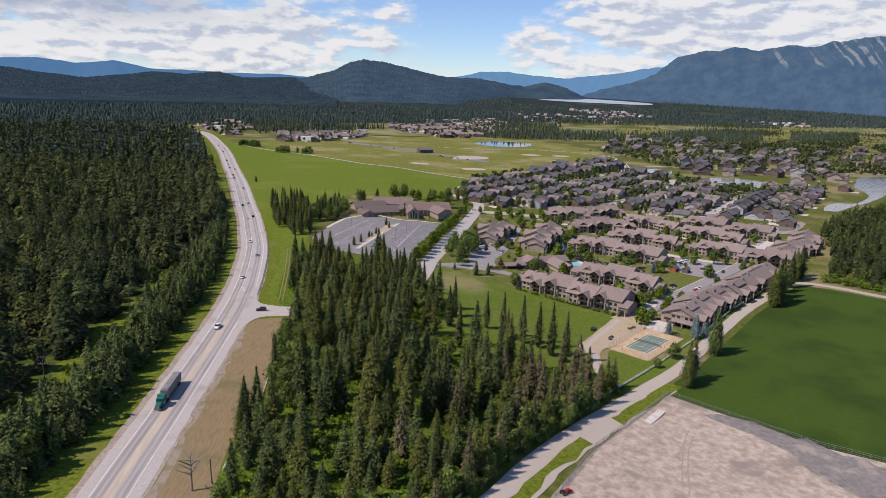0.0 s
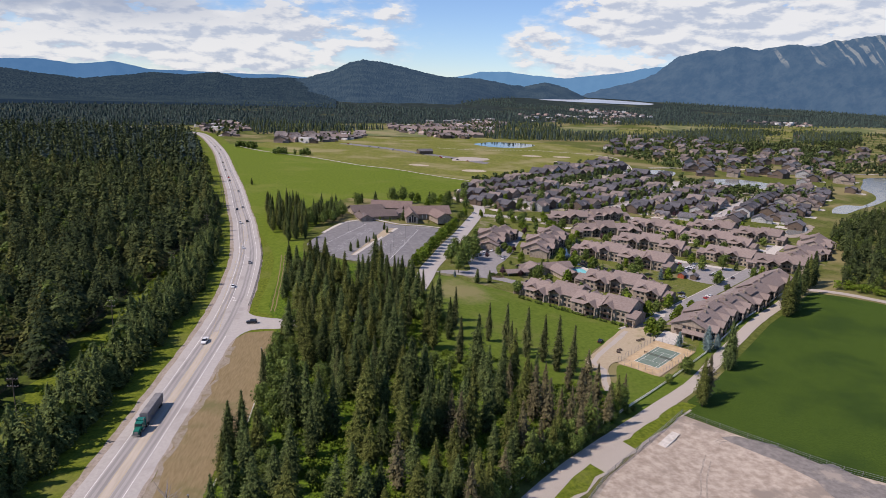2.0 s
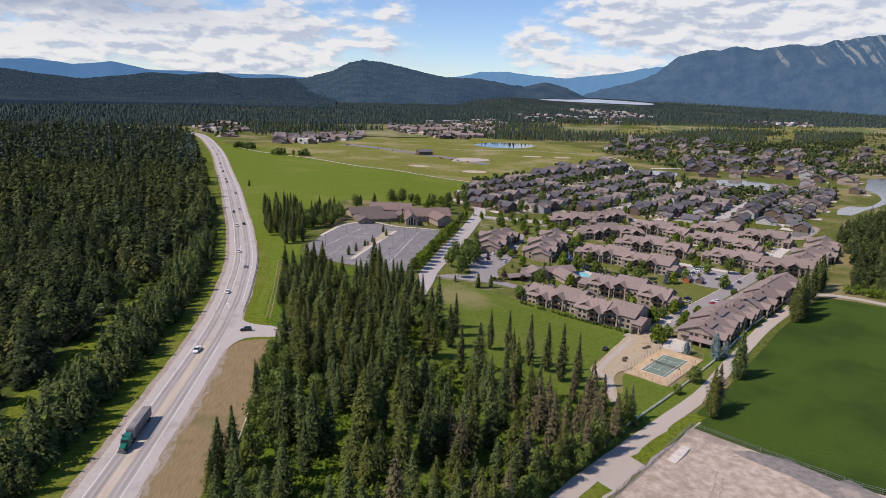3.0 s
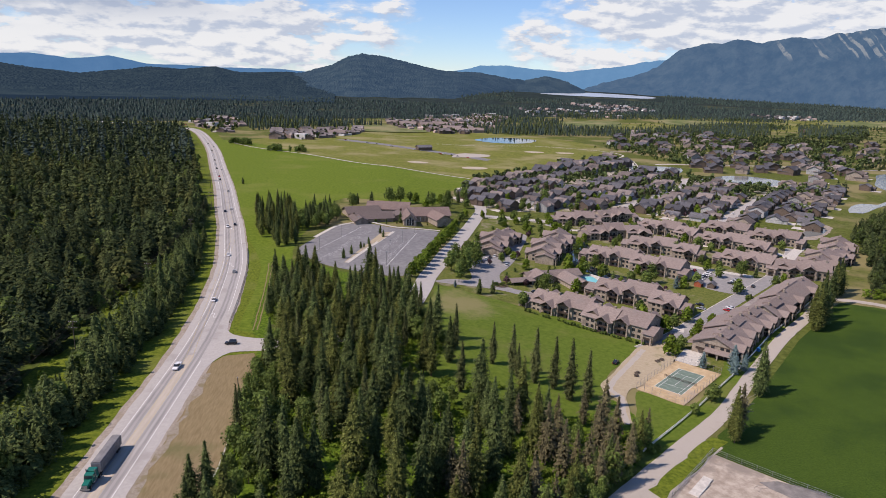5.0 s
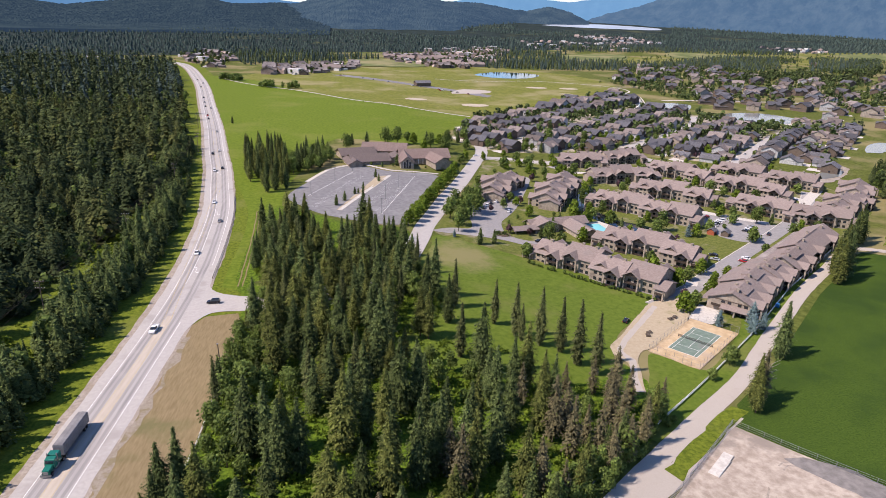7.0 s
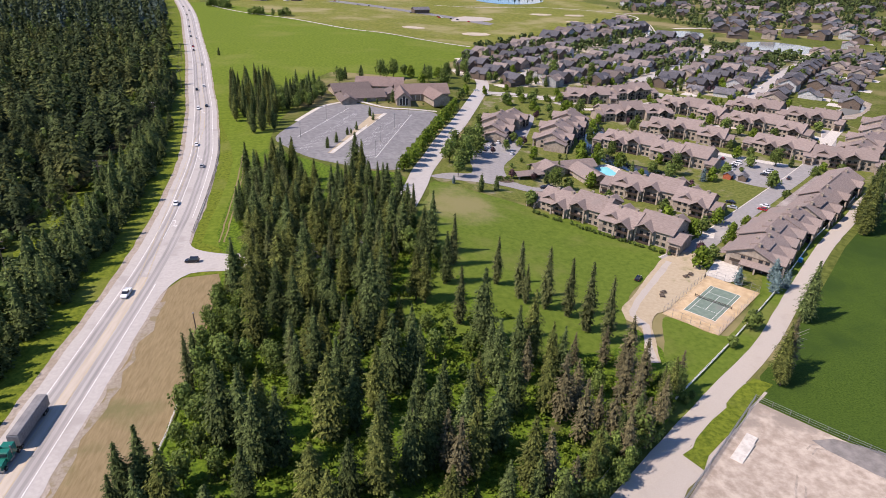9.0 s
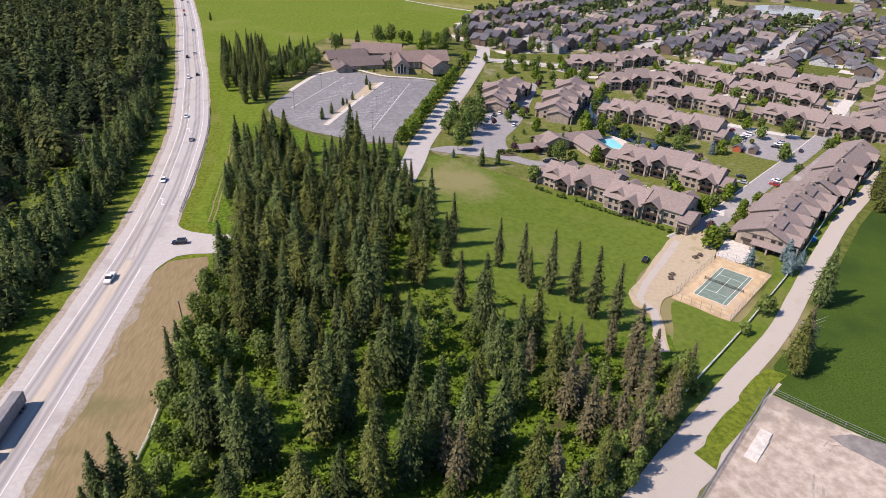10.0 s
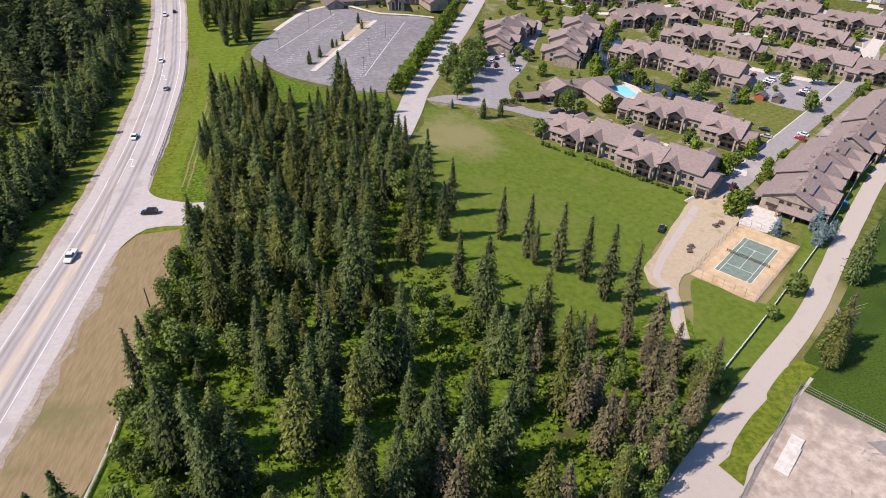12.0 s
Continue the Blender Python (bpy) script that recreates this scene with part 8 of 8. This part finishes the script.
def lorry():
    """A green tractor unit with a long grey covered trailer; it drives towards -y."""
    ob = thing("lorry", "green lorry pulling a long grey covered trailer", "lorry", at=pose(-68.6, 213, 0.2, 0, 0, -91))
    part("trailer", finish(boxed(-14.5, 0, -1.3, 1.3, 1.15, 3.9, bevel=0.05)), "trailer_grey", ob, "long grey trailer with ribbed sides")
    tarp = bmesh.new()
    prism(tarp, [(-1.32, 3.86), (1.32, 3.86), (1.1, 4.1), (0, 4.22), (-1.1, 4.1)], "x", -14.45, -0.05)
    part("tarpaulin", finish(tarp), "asphalt_dark", ob, "dark tarpaulin over the trailer")
    shared_boxes("rib", (0.08, 0.06, 2.5), "metal_grey", ob, [(-14 + 1.0 * i, s * 1.32, 1.25, 0) for i in range(14) for s in (-1, 1)])
    part("chassis", finish(boxed(-14, 7.0, -0.5, 0.5, 0.75, 1.1)), "trim_dark", ob)
    part("sleeper", finish(boxed(1.3, 3.2, -1.2, 1.2, 1.1, 3.7, bevel=0.12)), "cab_green", ob)
    cab = bmesh.new()
    prism(cab, [(3.2, 1.1), (5.0, 1.1), (5.0, 2.2), (4.6, 3.3), (3.2, 3.4)], "y", -1.15, 1.15)
    finish(cab)
    bmesh.ops.bevel(cab, geom=cab.edges[:], offset=0.07, segments=1, affect="EDGES")
    part("cab", cab, "cab_green", ob)
    hood = bmesh.new()
    prism(hood, [(5.0, 0.8), (7.2, 0.8), (7.2, 1.9), (5.0, 2.2)], "y", -0.85, 0.85)
    finish(hood)
    bmesh.ops.bevel(hood, geom=hood.edges[:], offset=0.1, segments=2, affect="EDGES")
    part("bonnet", hood, "cab_green", ob)
    part("windscreen", finish(boxed(4.72, 4.95, -0.95, 0.95, 2.35, 3.05)), "window_glass", ob)
    part("grille", finish(boxed(7.2, 7.28, -0.6, 0.6, 0.95, 1.75)), "metal_grey", ob)
    part("bumper", finish(boxed(7.1, 7.4, -1.2, 1.2, 0.4, 0.8)), "metal_grey", ob)
    for s in (-1, 1):
        part("fuel_tank", finish(boxed(2.4, 4.2, s * 0.85 - 0.3, s * 0.85 + 0.3, 0.5, 1.1, bevel=0.1)), "metal_grey", ob)
        part("exhaust_stack", finish(boxed(3.15, 3.35, s * 1.1 - 0.1, s * 1.1 + 0.1, 1.2, 4.2)), "metal_grey", ob)
    for x in (-13, -11.8, -0.6, 0.7, 6.2):
        for s in (-1, 1):
            wheel_part(ob, x, s * 1.0, 0.52, 0.5 if x < 5 else 0.3)
    return ob


lorry()

# ---------------------------------------------------------------- small things
for x, y, a, m in ((199.5, 407, 47, "red_wood"), (206, 403.5, 47, "wall_brown")):
    ob = thing("garden_shed", "small timber shed with a gabled roof", "shed", at=pose(x, y, height(x, y), 0, 0, a))
    wall, roof = bmesh.new(), bmesh.new()
    gable(wall, roof, -2.6, 2.6, -2, 2, -0.4, 2.4, 1.3, "x", 0.4, 0.12)
    part("wall", finish(wall), m, ob)
    part("roof", finish(roof), "roof_grey", ob)
    part("door", finish(boxed(-0.5, 0.5, -2.06, -1.99, 0, 2.0)), "trim_dark", ob)


def picnic_table(x, y, a):
    ob = thing("picnic_table", "weathered wooden picnic table with benches", "picnic table", "picnic tables", at=pose(x, y, height(x, y) + 0.25, 0, 0, a))
    part("tabletop", finish(boxed(-1, 1, -0.4, 0.4, 0.7, 0.78)), "timber_pole", ob)
    for s in (-1, 1):
        part("bench", finish(boxed(-1, 1, s * 0.75 - 0.15, s * 0.75 + 0.15, 0.42, 0.48)), "timber_pole", ob)
        part("leg_frame", finish(boxed(s * 0.7 - 0.05, s * 0.7 + 0.05, -0.8, 0.8, 0, 0.7)), "timber_pole", ob)
    return ob


table = picnic_table(127, 298, 20)
for x, y, a in ((129.5, 299.5, 50), (113.5, 286.5, 30), (112, 284, 80)):
    copy_thing(table, pose(x, y, height(x, y) + 0.25, 0, 0, a))
slab = thing("concrete_slab", "pale broken concrete slab on bare earth", "slab", at=pose(101.3, 207.6, height(101.3, 207.6) + 0.12, 0, 0, 43))
part("slab_main", finish(boxed(-5.6, 3.4, -1.5, 1.5, -0.1, 0.45, bevel=0.06)), "concrete", slab)
part("slab_end", finish(boxed(3.5, 6.6, -1.2, 1.6, -0.1, 0.30, bevel=0.06)), "concrete", slab)
mower = thing("compact_tractor", "small red tractor standing on bare earth", "tractor", at=pose(54.1, 158.4, height(54.1, 158.4) + 0.14, 0, 0, 30))
part("bonnet", finish(boxed(0.2, 1.6, -0.4, 0.4, 0.55, 1.25, bevel=0.08)), "car_red", mower)
part("seat", finish(boxed(-0.9, -0.3, -0.3, 0.3, 0.75, 1.3, bevel=0.05)), "tyre", mower)
part("bucket", finish(boxed(1.9, 2.4, -0.8, 0.8, 0.1, 0.6, bevel=0.04)), "car_red", mower)
for x, y, rad in ((-0.8, -0.65, 0.6), (-0.8, 0.65, 0.6), (1.2, -0.55, 0.4), (1.2, 0.55, 0.4)):
    wheel_part(mower, x, y, rad, 0.3)
slide = thing("play_slide", "blue plastic garden slide by the fence", "slide", at=pose(179, 308.5, height(179, 308.5) + 0.1, 0, 0, 47))
part("tower", finish(boxed(-0.8, 0.8, -0.8, 0.8, 0, 1.6, bevel=0.1)), "car_blue", slide)
bm = bmesh.new()
prism(bm, [(0.8, 1.5), (3.0, 0.15), (3.0, 0.35), (0.8, 1.7)], "y", -0.5, 0.5)
part("chute", finish(bm), "car_blue", slide)

# ---------------------------------------------------------------- sports fields
ribbon("pavement_field_path", curve_points([(-230, 1175), (-170, 1087), (-84, 1008), (-15, 926), (30, 893), (73, 856), (120, 822)], 10), -1.6, 1.6, "concrete", 0.35, "pale gravel path along the meadow", "path")
ribbon("pavement_park_path", curve_points([(120, 1250), (200, 1230), (300, 1250), (400, 1190), (420, 1120), (380, 1060)], 12), -1.6, 1.6, "concrete", 0.35, "pale path round the sports fields", "path")


def infield(x, y, r, a, name="ground_infield"):
    patch(name, [(x + r * math.cos(radians(a + q)), y + 0.75 * r * math.sin(radians(a + q))) for q in range(0, 360, 40)], "infield_sand", 0.3, 6, label="sandy baseball infield", category="infield")


infield(67, 956, 15, 0)
infield(140, 916, 18, 0)
infield(274, 1142, 18, 10)
infield(325, 1136, 16, 10)
infield(300, 1060, 10, 10)
patch("ground_gravel_lot", [(124, 1036), (150, 1040), (180, 1052), (187, 1084), (150, 1098), (132, 1072)], "gravel_road", 0.28, 15, label="pale gravel lot by the sports fields", category="parking")
patch("pavement_sports_parking", [(-60, 1260), (60, 1140), (110, 1090), (170, 1000), (180, 1020), (120, 1110), (70, 1160), (-40, 1270)], "asphalt_dark", 0.26, 15, label="grey car park by the sports fields", category="car park")
for k in range(14):
    t = rnd(0, 1)
    park(random.choice(("white", "silver", "black", "red")), -50 + 220 * t + rnd(-4, 4), 1262 - 250 * t + rnd(-4, 4), rnd(0, 180), 0.3)
hut = thing("sports_pavilion", "dark-roofed pavilion by the ball fields", "pavilion", at=pose(88, 1128, 0, 0, 0, 20))
wall, roof = bmesh.new(), bmesh.new()
gable(wall, roof, -12, 12, -6, 6, -1, 3.5, 3, "x", 1)
part("wall", finish(wall), "wall_brown", hut)
part("roof", finish(roof), "roof_grey", hut)
